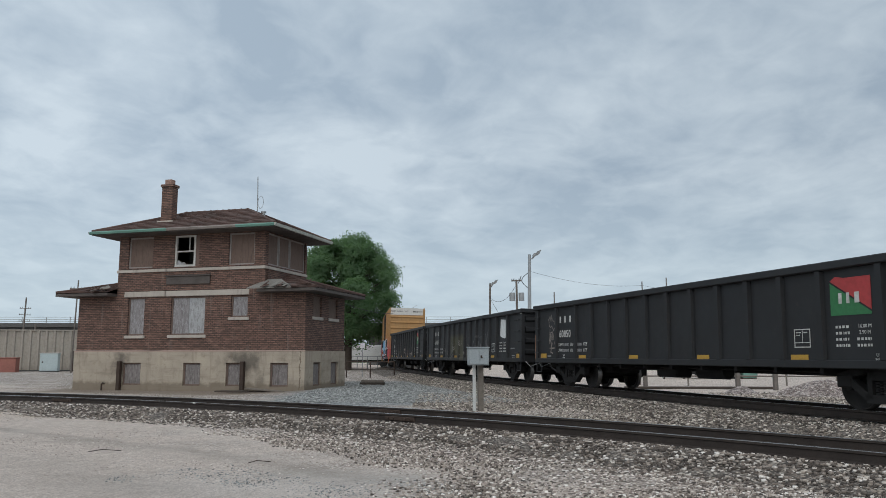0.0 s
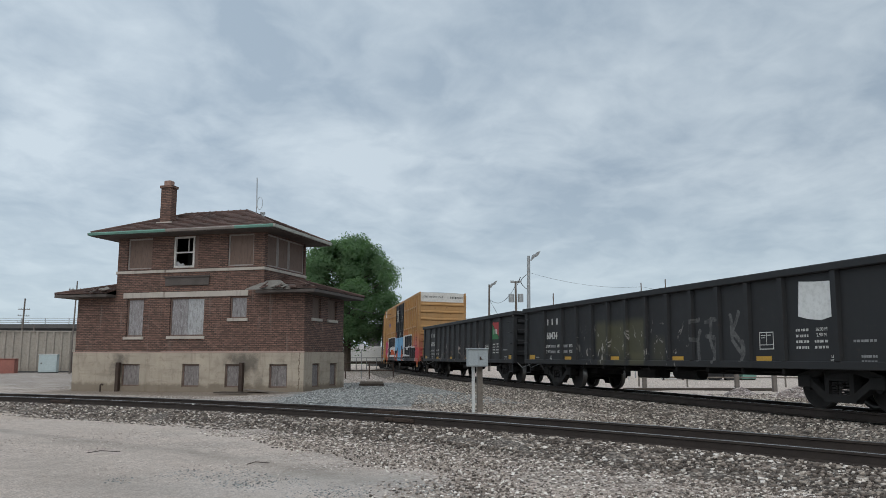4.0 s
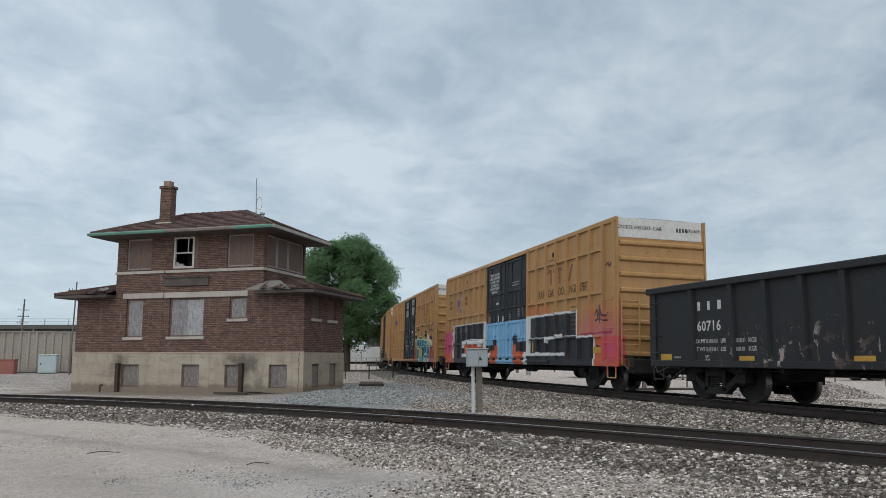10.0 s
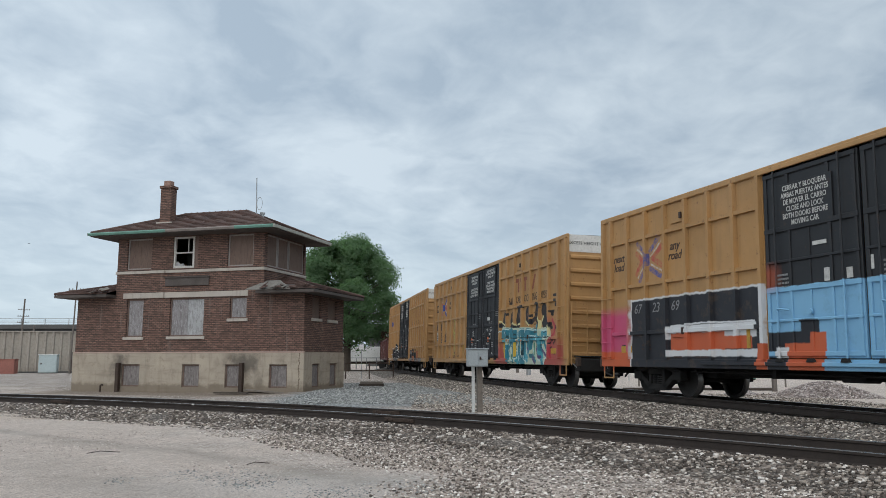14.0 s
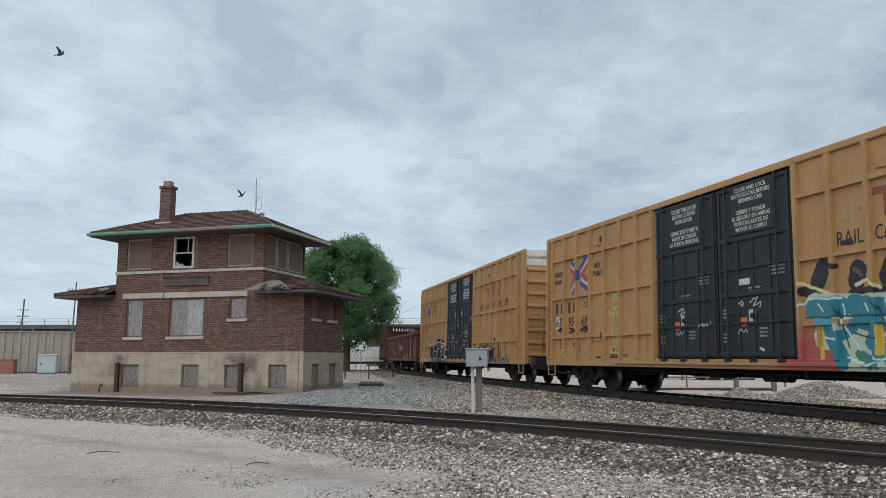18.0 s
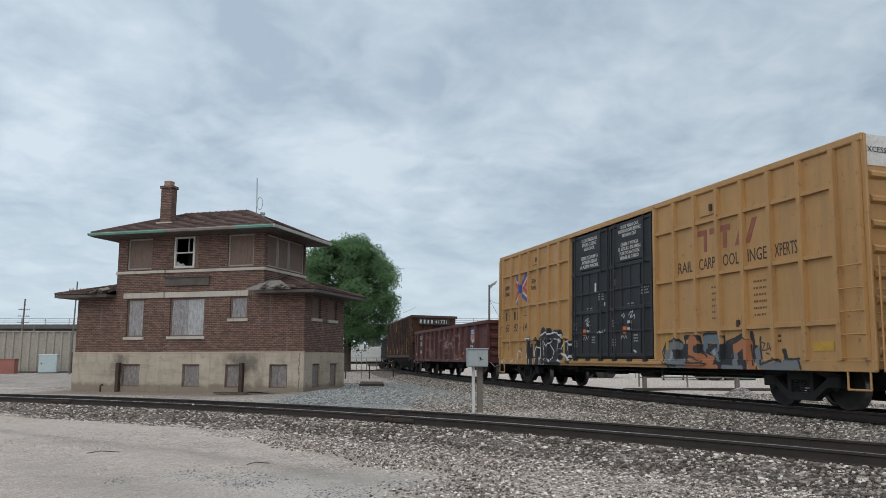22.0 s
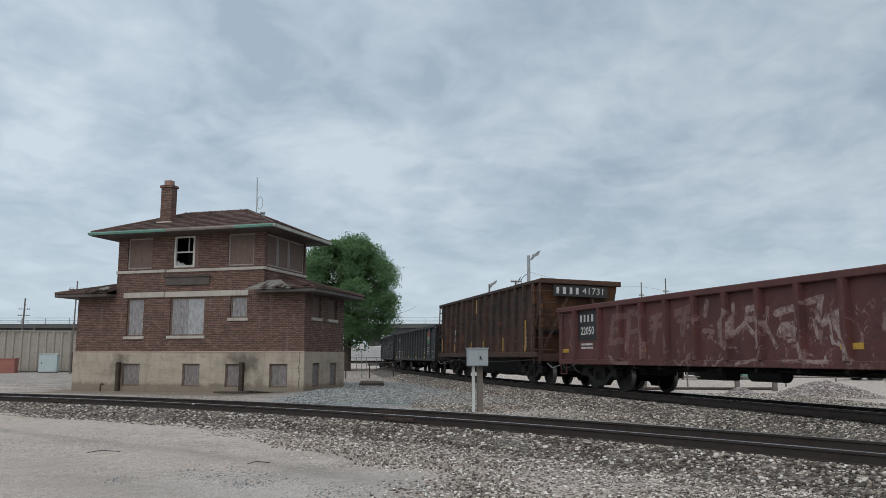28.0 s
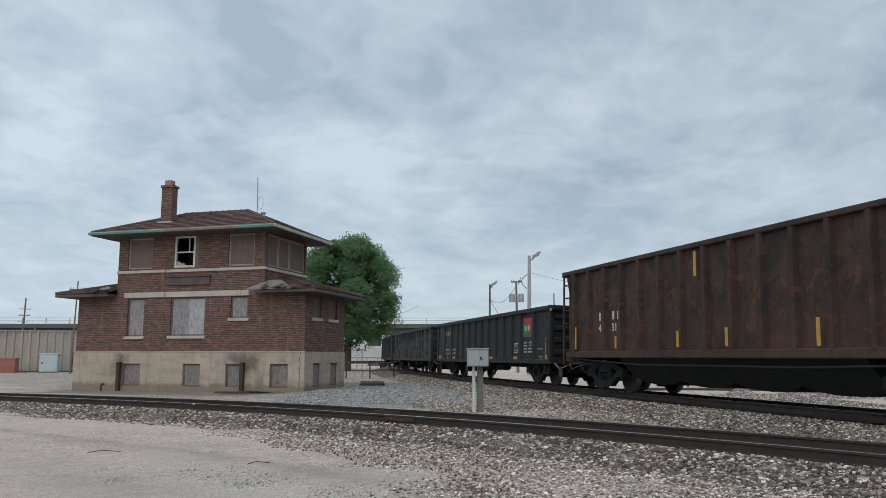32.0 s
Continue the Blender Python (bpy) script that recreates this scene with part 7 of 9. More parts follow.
BLACK_LETTERS = [
    (0.24, BLK, [(-6.28, 1.52), (-6.23, 0.75)]),
    (0.26, BLK, [(-5.61, 1.47), (-5.56, 0.73)]),
    (0.26, BLK, [(-5.07, 1.82), (-4.96, 0.74)]),
    (0.26, BLK, [(-4.52, 1.76), (-4.47, 0.74)]),
    (0.26, BLK, [(-4.04, 1.71), (-3.96, 0.75)]),
    (0.24, BLK, [(-3.64, 1.70), (-3.68, 0.97)]),
    (0.24, BLK, [(-3.14, 1.41), (-2.91, 1.03), (-2.74, 1.31)]),
    (0.024, WHT, [(-6.21, 1.41), (-6.22, 1.71), (-6.63, 1.71)]),
    (0.024, WHT, [(-6.55, 1.61), (-6.40, 1.10), (-6.24, 0.63)]),
    (0.020, WHT, [(-5.92, 1.13), (-5.66, 1.47), (-5.30, 1.33), (-5.39, 0.73)]),
    (0.020, WHT, [(-5.92, 1.24), (-5.71, 0.79)]),
    (0.020, WHT, [(-5.13, 1.62), (-5.02, 1.16), (-4.94, 0.76)]),
]
WHITE_EDGES = [
    (0.020, WHT, [(-5.08, 1.59), (-4.75, 1.32), (-4.24, 1.63)]),
    (0.020, WHT, [(-4.75, 1.32), (-4.67, 0.96), (-4.37, 0.87), (-4.12, 1.21), (-4.44, 1.42)]),
    (0.020, WHT, [(-3.98, 1.62), (-3.56, 1.60), (-3.79, 0.94), (-3.48, 0.88)]),
    (0.024, WHT, [(-3.55, 1.30), (-3.30, 1.52), (-2.97, 1.56), (-2.66, 1.37), (-2.56, 1.08)]),
    (0.035, WHT, [(-2.67, 1.08), (-2.92, 0.91), (-3.28, 1.09), (-3.54, 1.12)]),
    (0.024, WHT, [(-5.33, 1.78), (-4.86, 1.89), (-4.61, 1.79), (-4.13, 1.87), (-3.68, 1.83), (-3.42, 1.66)]),
    (0.026, WHT, [(-5.54, 0.63), (-5.06, 0.73), (-4.67, 0.63), (-4.09, 0.72), (-3.65, 0.63)]),
    (0.02, WHT, [(-3.06, 1.41), (-3.07, 1.23)]),
]
BLACK_WHITE_PIECE = BLACK_LETTERS + WHITE_EDGES
BK2, CLD = (0.019, 0.020, 0.024), (0.26, 0.29, 0.31)
GREY_ORANGE_LETTERS = [
    (0.2, BLK, [(2.96, 1.14), (5.37, 1.12)]),
    (0.2, BLK, [(5.37, 1.14), (6.3, 1.08)]),
    (0.2, BLK, [(3.1, 0.87), (5.86, 0.84)]),
    (0.06, BLK, [(3.7, 1.49), (4.31, 1.47)]),
    (0.06, BLK, [(4.51, 1.52), (5.11, 1.51)]),
    (0.06, BLK, [(5.37, 1.32), (5.86, 1.48), (6.15, 1.33)]),
    (0.06, BLK, [(6.23, 1.51), (6.31, 0.98)]),
    (0.06, BLK, [(7.21, 1.13), (7.28, 0.96)]),
    (0.13, GRY, [(3.49, 1.31), (3.19, 1.37), (2.96, 1.24), (2.93, 1.03), (3.19, 0.87), (3.67, 0.85)]),
    (0.1, GRY, [(5.61, 1.06), (5.71, 0.77)]),
    (0.1, GRY, [(6.41, 1.12), (6.44, 0.94), (6.64, 0.78), (7.18, 0.83), (7.58, 0.85)]),
    (0.1, GRY, [(4.78, 1.2), (5.08, 1.0)]),
    (0.07, GRY, [(3.1, 0.79), (3.81, 0.78)]),
    (0.07, GRY, [(5.24, 0.77), (5.86, 0.75)]),
    (0.07, GRY, [(7.33, 0.9), (7.54, 0.89)]),
    (0.11, RUS, [(3.96, 1.43), (3.92, 1.02), (4.31, 1.0)]),
    (0.11, RUS, [(3.97, 1.43), (4.23, 1.38)]),
    (0.11, RUS, [(4.51, 1.0), (4.78, 0.93)]),
    (0.11, RUS, [(5.65, 1.2), (5.92, 1.33), (6.13, 1.28), (6.15, 0.95)]),
    (0.11, RUS, [(6.2, 0.88), (6.22, 0.74)]),
    (0.055, RUS, [(3.81, 0.8), (4.98, 0.78)]),
    (0.055, RUS, [(4.65, 1.38), (4.93, 1.4)]),
    (0.09, SLT, [(4.53, 1.22), (4.53, 1.44), (5.1, 1.43), (5.11, 1.21)]),
    (0.05, CLD, [(3.1, 1.12), (3.05, 0.97)]),
    (0.05, CLD, [(4.83, 1.18), (4.89, 1.1)]),
    (0.028, BK2, [(3.6, 1.36), (3.29, 1.48), (2.86, 1.38), (2.68, 1.14), (2.81, 0.84), (3.31, 0.79)]),
    (0.028, BK2, [(3.73, 1.48), (3.73, 1.06), (4.28, 0.94)]),
    (0.028, BK2, [(4.35, 1.46), (4.41, 1.12), (4.58, 1.04)]),
    (0.028, BK2, [(5.27, 1.47), (5.29, 0.92)]),
    (0.028, BK2, [(5.55, 0.88), (5.55, 1.3), (5.86, 1.43)]),
    (0.028, BK2, [(6.37, 0.8), (6.37, 0.73)]),
    (0.028, BK2, [(6.5, 1.43), (6.51, 0.86), (6.93, 0.98), (7.14, 0.92)]),
    (0.028, BK2, [(7.33, 0.96), (7.61, 0.97), (7.69, 0.79)]),
    (0.028, BK2, [(6.2, 1.26), (6.27, 0.84)]),
    (0.06, BK2, [(3.42, 1.02), (3.61, 1.02)]),
    (0.06, BK2, [(4.11, 1.3), (4.07, 1.19)]),
    (0.06, BK2, [(4.86, 1.27), (4.61, 1.15)]),
    (0.06, BK2, [(5.88, 1.13), (5.94, 0.95)]),
    (0.06, BK2, [(5.37, 1.26), (5.4, 0.96)]),
    (0.012, BK2, [(6.54, 1.32), (6.64, 1.28), (6.55, 1.16), (6.67, 1.15)]),
    (0.012, BK2, [(6.72, 1.3), (6.69, 1.16), (6.77, 1.18), (6.75, 1.29)]),
    (0.012, BK2, [(6.84, 1.33), (6.79, 1.14)]),
    (0.012, BK2, [(6.86, 1.23), (6.94, 1.2)]),
    (0.012, BK2, [(6.66, 1.09), (6.76, 1.07)]),
]
GREY_ORANGE_PIECE = GREY_ORANGE_LETTERS
TAGS = [(0.013, WHT, [(-9.2, 0.80), (-9.12, 0.98), (-9.05, 0.8), (-8.95, 0.95), (-8.85, 0.82)]), (0.013, WHT, [(-8.3, 0.78), (-8.2, 0.90), (-8.1, 0.78), (-8.0, 0.92), (-7.9, 0.80)]), (0.012, WHT, [(-7.62, 0.8), (-7.55, 1.2), (-7.47, 0.9), (-7.38, 1.35), (-7.3, 0.95), (-7.18, 1.25), (-7.05, 0.9)])]
M["box_b"] = car_set(YEL, "yellow_paint_turquoise_graffiti", marks=[(1.9, 9.2, 0.55, 1.55, (0.36, 0.05, 0.06), 0.25, 0.8), (7.6, 8.3, 1.2, 2.3, (0.40, 0.06, 0.09), 0.3, 0.7)],
    strokes=CROSSED_ARROWS + TURQUOISE_PIECE)
M["door_b"] = car_set(DOR, "black_door_paint_scribbled", strokes=DOOR_TAGS)
M["box_c"] = car_set(YEL, "yellow_paint_black_white_graffiti", strokes=CROSSED_ARROWS + BLACK_WHITE_PIECE + GREY_ORANGE_PIECE + TAGS)
M["door_c"] = M["door_b"]
M["gon_a"] = car_set(GON, "black_gondola_paint_chipped", marks=[(-8.6, -8.42, 0.9, 1.75, (0.30, 0.16, 0.10), 0.03, 0.8)],
    strokes=[(0.017, CHK, [(-7.37, 2.04), (-7.44, 2.26), (-7.32, 2.38), (-7.24, 2.2), (-7.19, 2.42), (-7.13, 2.23), (-6.99, 2.2), (-6.94, 2.01), (-7.02, 1.88), (-7.19, 2.04), (-7.29, 2.01)], 0.9), (0.017, CHK, [(-7.32, 1.92), (-7.37, 1.45), (-7.32, 1.43), (-7.26, 1.8), (-7.09, 1.83), (-7.04, 1.56)], 0.9), (0.017, CHK, [(-6.84, 2.1), (-6.81, 1.74), (-6.98, 1.43)], 0.9), (0.017, CHK, [(-7.24, 1.79), (-7.14, 1.43), (-7.24, 1.11), (-7.09, 1.11)], 0.9), (0.017, CHK, [(-7.07, 1.78), (-7.2, 1.4), (-7.22, 1.25)], 0.9), (0.017, CHK, [(-7.32, 1.27), (-6.87, 1.29)], 0.9)])
CHG, OLV = (0.17, 0.168, 0.162), (0.080, 0.076, 0.036)
CHALK_LETTERS = [
    [(2.35, 1.90), (2.0, 1.85), (1.98, 1.45), (2.3, 1.40), (2.4, 1.65)], [(2.3, 1.4), (2.35, 0.95)],
    [(2.62, 1.85), (3.1, 1.88)], [(2.85, 1.88), (2.8, 1.4), (3.0, 1.0)], [(2.65, 1.5), (3.05, 1.45), (2.9, 0.9)],
    [(3.55, 1.95), (3.6, 1.4), (3.95, 1.05), (3.95, 1.35)], [(3.85, 2.0), (3.6, 1.6), (4.05, 1.2), (3.9, 0.95)]]
M["gon_b"] = car_set(GON, "black_gondola_paint_tagged", marks=[(-2.9, -2.18, 1.15, 2.05, OLV, 0.10, 0.62), (-2.05, -1.12, 1.10, 2.0, OLV, 0.12, 0.72), (-1.0, -0.05, 1.0, 2.05, OLV, 0.10, 0.62), (-0.85, -0.1, 0.8, 1.12, OLV, 0.06, 0.7), (-2.7, -2.3, 0.8, 1.05, OLV, 0.08, 0.4), (-1.7, -1.1, 0.82, 1.1, OLV, 0.08, 0.4), (0.3, 0.9, 0.9, 1.5, OLV, 0.15, 0.35)], scratch=[(-4.0, 1.8, 0.8, 1.9, (0.33, 0.31, 0.28), 0.60, 7.0)],
    strokes=[(0.05, CHG, p, 0.6) for p in CHALK_LETTERS])
M["gon_c"] = car_set(GON, "black_gondola_paint_scratched", scratch=[(-6.0, 4.3, 0.7, 1.7, (0.36, 0.31, 0.28), 0.60, 11.0), (-6.0, 3.0, 0.7, 1.5, (0.085, 0.058, 0.046), 0.57, 15.0)])
M["gon_e"] = car_set(GON, "black_gondola_paint_worn_ribs", scratch=[(-9, 9, 0.5, 3.0, (0.085, 0.085, 0.083), 0.50, 6.0)])
PAL = (0.36, 0.28, 0.25)
FADED_LETTERS = [
    (0.09, PAL, [(-4.13, 2.16), (-4.81, 2.15), (-4.96, 1.40), (-4.27, 1.46)], 0.20),
    (0.08, PAL, [(-4.89, 1.76), (-4.37, 1.79)], 0.20),
    (0.11, PAL, [(-4.06, 1.25), (-3.88, 2.23), (-3.33, 2.21), (-3.14, 1.03)], 0.20),
    (0.08, PAL, [(-3.94, 1.71), (-3.31, 1.72)], 0.20),
    (0.07, PAL, [(-2.91, 2.00), (-2.10, 2.13)], 0.20),
    (0.09, PAL, [(-2.49, 2.08), (-2.67, 1.43)], 0.20),
    (0.07, PAL, [(-2.86, 1.77), (-2.11, 1.85)], 0.20),
    (0.1, PAL, [(-2.12, 1.66), (-1.99, 1.18)], 0.20),
    (0.1, PAL, [(-1.62, 2.10), (-0.91, 2.21)], 0.20),
    (0.1, PAL, [(-1.25, 2.15), (-1.36, 1.61)], 0.20),
    (0.06, PAL, [(-1.52, 1.90), (-0.93, 1.96)], 0.20),
]
FADED_MIDDLE = [
    (0.09, PAL, [(-0.35, 2.30), (-0.44, 2.02)], 0.48),
    (0.11, PAL, [(0.39, 2.00), (0.13, 1.77), (0.14, 1.36), (0.38, 1.26)], 0.48),
    (0.05, PAL, [(-5.04, 1.03), (-4.61, 0.81), (-3.92, 0.82)], 0.48),
    (0.03, PAL, [(-1.63, 0.91), (-1.44, 0.76), (-1.23, 0.95), (-1.00, 0.77)], 0.48),
    (0.04, PAL, [(-0.41, 0.81), (-0.22, 0.96), (-0.07, 0.78), (0.19, 0.96)], 0.48),
    (0.06, PAL, [(-0.49, 1.63), (-0.14, 1.58)], 0.48),
    (0.06, PAL, [(0.61, 2.20), (0.54, 1.47)], 0.8),
    (0.07, PAL, [(1.09, 2.06), (1.46, 2.07), (1.47, 1.23)], 0.8),
    (0.06, PAL, [(0.49, 1.47), (0.98, 1.73), (1.35, 1.45)], 0.8),
]
FADED_SCRAPES = [
    (0.06, PAL, [(1.09, 2.06), (1.04, 1.84), (1.50, 1.82)], 0.8),
    (0.05, PAL, [(1.73, 2.03), (1.63, 1.71), (1.96, 1.22)], 0.8),
    (0.08, PAL, [(1.99, 1.91), (2.58, 2.01), (2.64, 1.67), (2.15, 1.64), (2.05, 1.48), (2.63, 1.52)], 0.8),
    (0.04, PAL, [(2.30, 1.32), (2.55, 1.39), (2.70, 1.26), (2.42, 1.22)], 0.8),
    (0.07, PAL, [(2.86, 2.07), (3.25, 2.15), (3.15, 1.75)], 0.8),
    (0.05, PAL, [(2.70, 1.26), (2.76, 0.91)], 0.8),
    (0.07, PAL, [(3.26, 1.65), (3.71, 1.88), (3.55, 1.64), (3.82, 1.25), (3.90, 0.92)], 0.8),
    (0.05, PAL, [(3.03, 1.71), (3.13, 1.41)], 0.8),
    (0.04, PAL, [(0.71, 0.84), (1.42, 0.96)], 0.8),
]
FADED_ENDS = [
    (0.04, PAL, [(2.11, 0.93), (3.37, 0.91)], 0.8),
    (0.025, PAL, [(5.81, 1.47), (6.24, 1.54), (6.52, 1.17)], 0.48),
    (0.025, PAL, [(6.03, 1.47), (6.27, 1.17), (6.19, 0.85)], 0.48),
    (0.04, PAL, [(4.73, 2.01), (4.66, 1.46)], 0.48),
    (0.05, PAL, [(-7.63, 2.19), (-7.45, 1.76), (-7.65, 1.45), (-7.37, 1.24)], 0.2),
]
FADED_PIECE = FADED_LETTERS + FADED_MIDDLE + FADED_SCRAPES + FADED_ENDS
M["gon_r"] = car_set(((0.110, 0.032, 0.028), (0.055, 0.026, 0.024), (0.050, 0.027, 0.021), 0.7, 0.85, (0.128, 0.044, 0.038)), "oxide_red_paint_faded_graffiti", strokes=FADED_PIECE,
    scratch=[(-5.2, 4.6, 0.8, 2.1, (0.22, 0.13, 0.12), 0.58, 8.0), (0.6, 5.4, 0.9, 1.95, (0.36, 0.29, 0.27), 0.62, 12.0), (4.8, 8.0, 0.6, 1.4, (0.34, 0.27, 0.25), 0.62, 19.0), (-8.0, 8.0, 0.3, 1.0, (0.34, 0.27, 0.25), 0.66, 25.0), (-8.0, 8.0, 0.5, 2.6, (0.07, 0.026, 0.024), 0.58, 30.0)])

# ---- the consist: thing, half length, place of its middle behind the first box car's front end
G_LABEL = "black open gondola car with ribbed sides, grimy and chipped"
gon_a = gondola("gondola_car", M["gon_a"], 16.9, 2.80, G_LABEL)
gon_b = gondola("gondola_car", M["gon_b"], 16.9, 2.80, G_LABEL)
gon_c = gondola("gondola_car", M["gon_c"], 16.9, 2.80, G_LABEL)
box_a = boxcar("box_car", M["box_a"], M["door_a"], 19.2, "tall yellow box car with black plug doors and block graffiti")
box_b = boxcar("box_car", M["box_b"], M["door_b"], 19.0, "tall yellow box car with black plug doors and turquoise graffiti")
box_c = boxcar("box_car", M["box_c"], M["door_c"], 19.0, "tall yellow box car, black plug doors, black and white graffiti")
gon_red = gondola("gondola_car", M["gon_r"], 16.6, 2.62, "oxide-red open gondola car with scratched, faded graffiti", ribs=RED_RIBS, rib_out=0.15)
hop = hopper("hopper_car", M["hop_brown"], 15.15, "rust-brown open hopper car with yellow reflector strips")
gon_d = gondola("gondola_car", M["gon_black"], 16.6, 2.80, G_LABEL)
gon_e = gondola("gondola_car", M["gon_black"], 16.9, 2.80, "black open gondola car with pale worn ribs", rib_paint=M["gon_e"])
gon_f = gondola("gondola_car", M["gon_black"], 16.9, 2.80, G_LABEL)
CONSIST = [(gon_a, 16.9, 46.65), (gon_b, 16.9, 28.3), (gon_c, 16.9, 10.15), (box_a, 19.2, -9.62), (box_b, 19.0, -31.1), (box_c, 19.0, -52.25), (gon_red, 16.6, -71.75), (hop, 15.15, -89.1), (gon_d, 16.6, -106.3), (gon_e, 16.9, -124.75), (gon_f, 16.9, -143.2)]

# ======== markings on the cars ========
YG, YB, YD = -1.424, -1.444, -1.505


def words(car, body, size, mat, x, z, y, spacing=1.0, line=1.0, bold=0.0, label="stencilled writing", fit=None, slant=0.0):
    me = text_mesh(body, size, mat, spacing, line, 0.004, bold, slant=slant)
    ob = decal(car, me, mat, x, z, y, label, "lettering")
    if fit:
        ob.scale = (fit / max(0.01, ob.dimensions.x), 1, 1)
    return tagged(ob, kind="stuff")


def end_words(car, body, size, mat, x, y, z, label="stencilled writing"):
    me = text_mesh(body, size, mat, 1.05)
    turn = Matrix(((0, 0, 1, x), (1, 0, 0, y), (0, 1, 0, z), (0, 0, 0, 1)))
    return part("lettering", me, None, car, label, turn)


def gondola_marks(car, number, logo=True, xs=(-7.83, -4.85, -1.74, 1.46, 4.65, 8.05), seed=1):
    W = M["decal_white"]
    decal(car, letter_bars((0.16, 0.15, 0.20), 0.21, 0.21), W, -6.56, 2.22, YG, "white company mark as plain blocks")
    if number:
        words(car, number, 0.33, W, -6.13, 1.73, YG, 1.08, bold=0.006, label="white car number")
    for z, head in ((1.38, "LD LMT"), (1.19, "LT WT")):
        words(car, head, 0.135, W, -6.46, z, YG, 0.9, label="white load stencilling", fit=0.40)
        words(car, "LBS", 0.135, W, -5.62, z, YG, 0.9, label="white load stencilling")
        decal(car, bars(1, 0.42, 0.09, 0.0, seed + int(z * 10), 0.7), M["decal_faint"], -6.02, z - 0.045, YG, "faint white stencilling")
        words(car, "KGS", 0.15, W, -4.66, z, YG, 0.9, label="white load stencilling")
        decal(car, bars(1, 0.34, 0.09, 0.0, seed + int(z * 20), 0.7), M["decal_faint"], -5.06, z - 0.045, YG, "faint white stencilling")
    words(car, "LIFT\nHERE", 0.085, W, -6.20, 0.98, YG, label="small white jacking note")
    words(car, "LIFT\nHERE", 0.085, W, 6.60, 0.98, YG, label="small white jacking note")
    for dx, z, w in ((-7.35, 0.98, 0.30), (7.42, 1.0, 0.36), (7.35, 1.28, 0.55)):
        decal(car, bars(2 if z < 1.2 else 1, w, 0.045, 0.05, seed + int(w * 100), 0.75), M["decal_faint"], dx, z, YG, "small white stencilling")
    for x in xs:
        decal(car, rect(-0.24, 0.24, -0.07, 0.13 if abs(x) > 7 else 0.07), M["decal_yellow"], x, 0.96, YG - 0.003, "yellow reflective strip", "reflector")
    g = Geo()
    for a, b, c, d in ((0, 0.44, 0, 0.02), (0, 0.44, 0.35, 0.37), (0, 0.02, 0.02, 0.35), (0.42, 0.44, 0.02, 0.35), (0.02, 0.42, 0.09, 0.105), (0.22, 0.232, 0.105, 0.35), (0.05, 0.19, 0.29, 0.31), (0.26, 0.36, 0.29, 0.31), (0.05, 0.16, 0.24, 0.255)):
        g.prism([(a, c), (b, c), (b, d), (a, d)], 0, 0.004, "z")
    decal(car, g, W, 4.52, 1.17, YG, "white outlined inspection panel")
    decal(car, bars(4, 0.36, 0.05, 0.065, seed + 3, 0.6), W, 5.80, 1.52, YG, "white dimension data")
    words(car, "16.00 M\n2.90 M", 0.10, W, 6.30, 1.49, YG, 0.95, 1.12, label="white dimension data")
    decal(car, bars(2, 0.36, 0.05, 0.065, seed + 4, 0.6), W, 6.30, 1.29, YG, "white dimension data")
    if logo:
        decal(car, flat([(0.0, 0.0), (0.96, 0.0), (0.96, 0.04), (0.0, 0.62)]), M["decal_green"], 5.52, 1.76, YG, "green half of a flag emblem", "emblem")
        decal(car, flat([(0.0, 0.66), (0.96, 0.08), (0.96, 0.70), (0.35, 0.70), (0.14, 0.74)]), M["decal_red"], 5.52, 1.76, YG, "red half of a flag emblem", "emblem")
        decal(car, letter_bars((0.13, 0.12, 0.18), 0.20, 0.06), W, 5.70, 2.08, YG - 0.005, "white blocks of the emblem", "emblem")


gondola_marks(gon_a, "60850", seed=2)
gondola_marks(gon_b, "60434", logo=False, seed=5)
decal(gon_b, flat([(0, 0.1), (0.25, 0.04), (0.6, 0.0), (0.9, 0.06), (0.94, 0.74), (0.5, 0.76), (0.05, 0.80)]), M["whitevan"], 5.70, 1.72, YG, "torn white paint patch", "paint_patch")
gondola_marks(gon_c, "60716", seed=9)
gondola_marks(gon_d, "", seed=11)
gondola_marks(gon_f, "", seed=13)
for x in (-8.2, -2.2, 3.0, 7.9):
    decal(gon_d, rect(-0.03, 0.03, 0, 0.75), M["decal_yellow"], x, 0.95, YG - 0.003, "yellow vertical reflective strip", "reflector")
for car in (gon_a, gon_b, gon_c, gon_d):
    part("bent_placard", Geo().add([(8.32, -1.47, 2.60), (8.55, -1.47, 2.62), (8.52, -1.49, 2.70), (8.36, -1.49, 2.66)], [(0, 1, 2, 3)]), M["decal_white"], car, "bright bent metal tag under the rim")

# red gondola
decal(gon_red, rect(0, 1.30, 0, 0.95), M["decal_black"], -7.03, 1.50, YG, "black number panel", "number_panel")
decal(gon_red, letter_bars((0.18, 0.18, 0.18, 0.22), 0.22, 0.06), M["decal_white"], -6.90, 2.20, YG - 0.005, "white company mark as plain blocks")
words(gon_red, "22050", 0.34, M["decal_white"], -6.40, 1.80, YG - 0.005, 1.05, bold=0.006, label="white car number")
decal(gon_red, bars(2, 0.8, 0.06, 0.05, 4), M["decal_white"], -6.4, 1.36, YG, "small white stencilling")
decal(gon_red, flat([(-0.36, 0.0), (0.36, 0.0), (0.40, 0.26), (0.24, 0.32), (0.0, 0.27), (-0.24, 0.32), (-0.40, 0.26)]), M["decal_blue"], 5.79, 2.06, YG, "blue top of a shield emblem", "emblem")
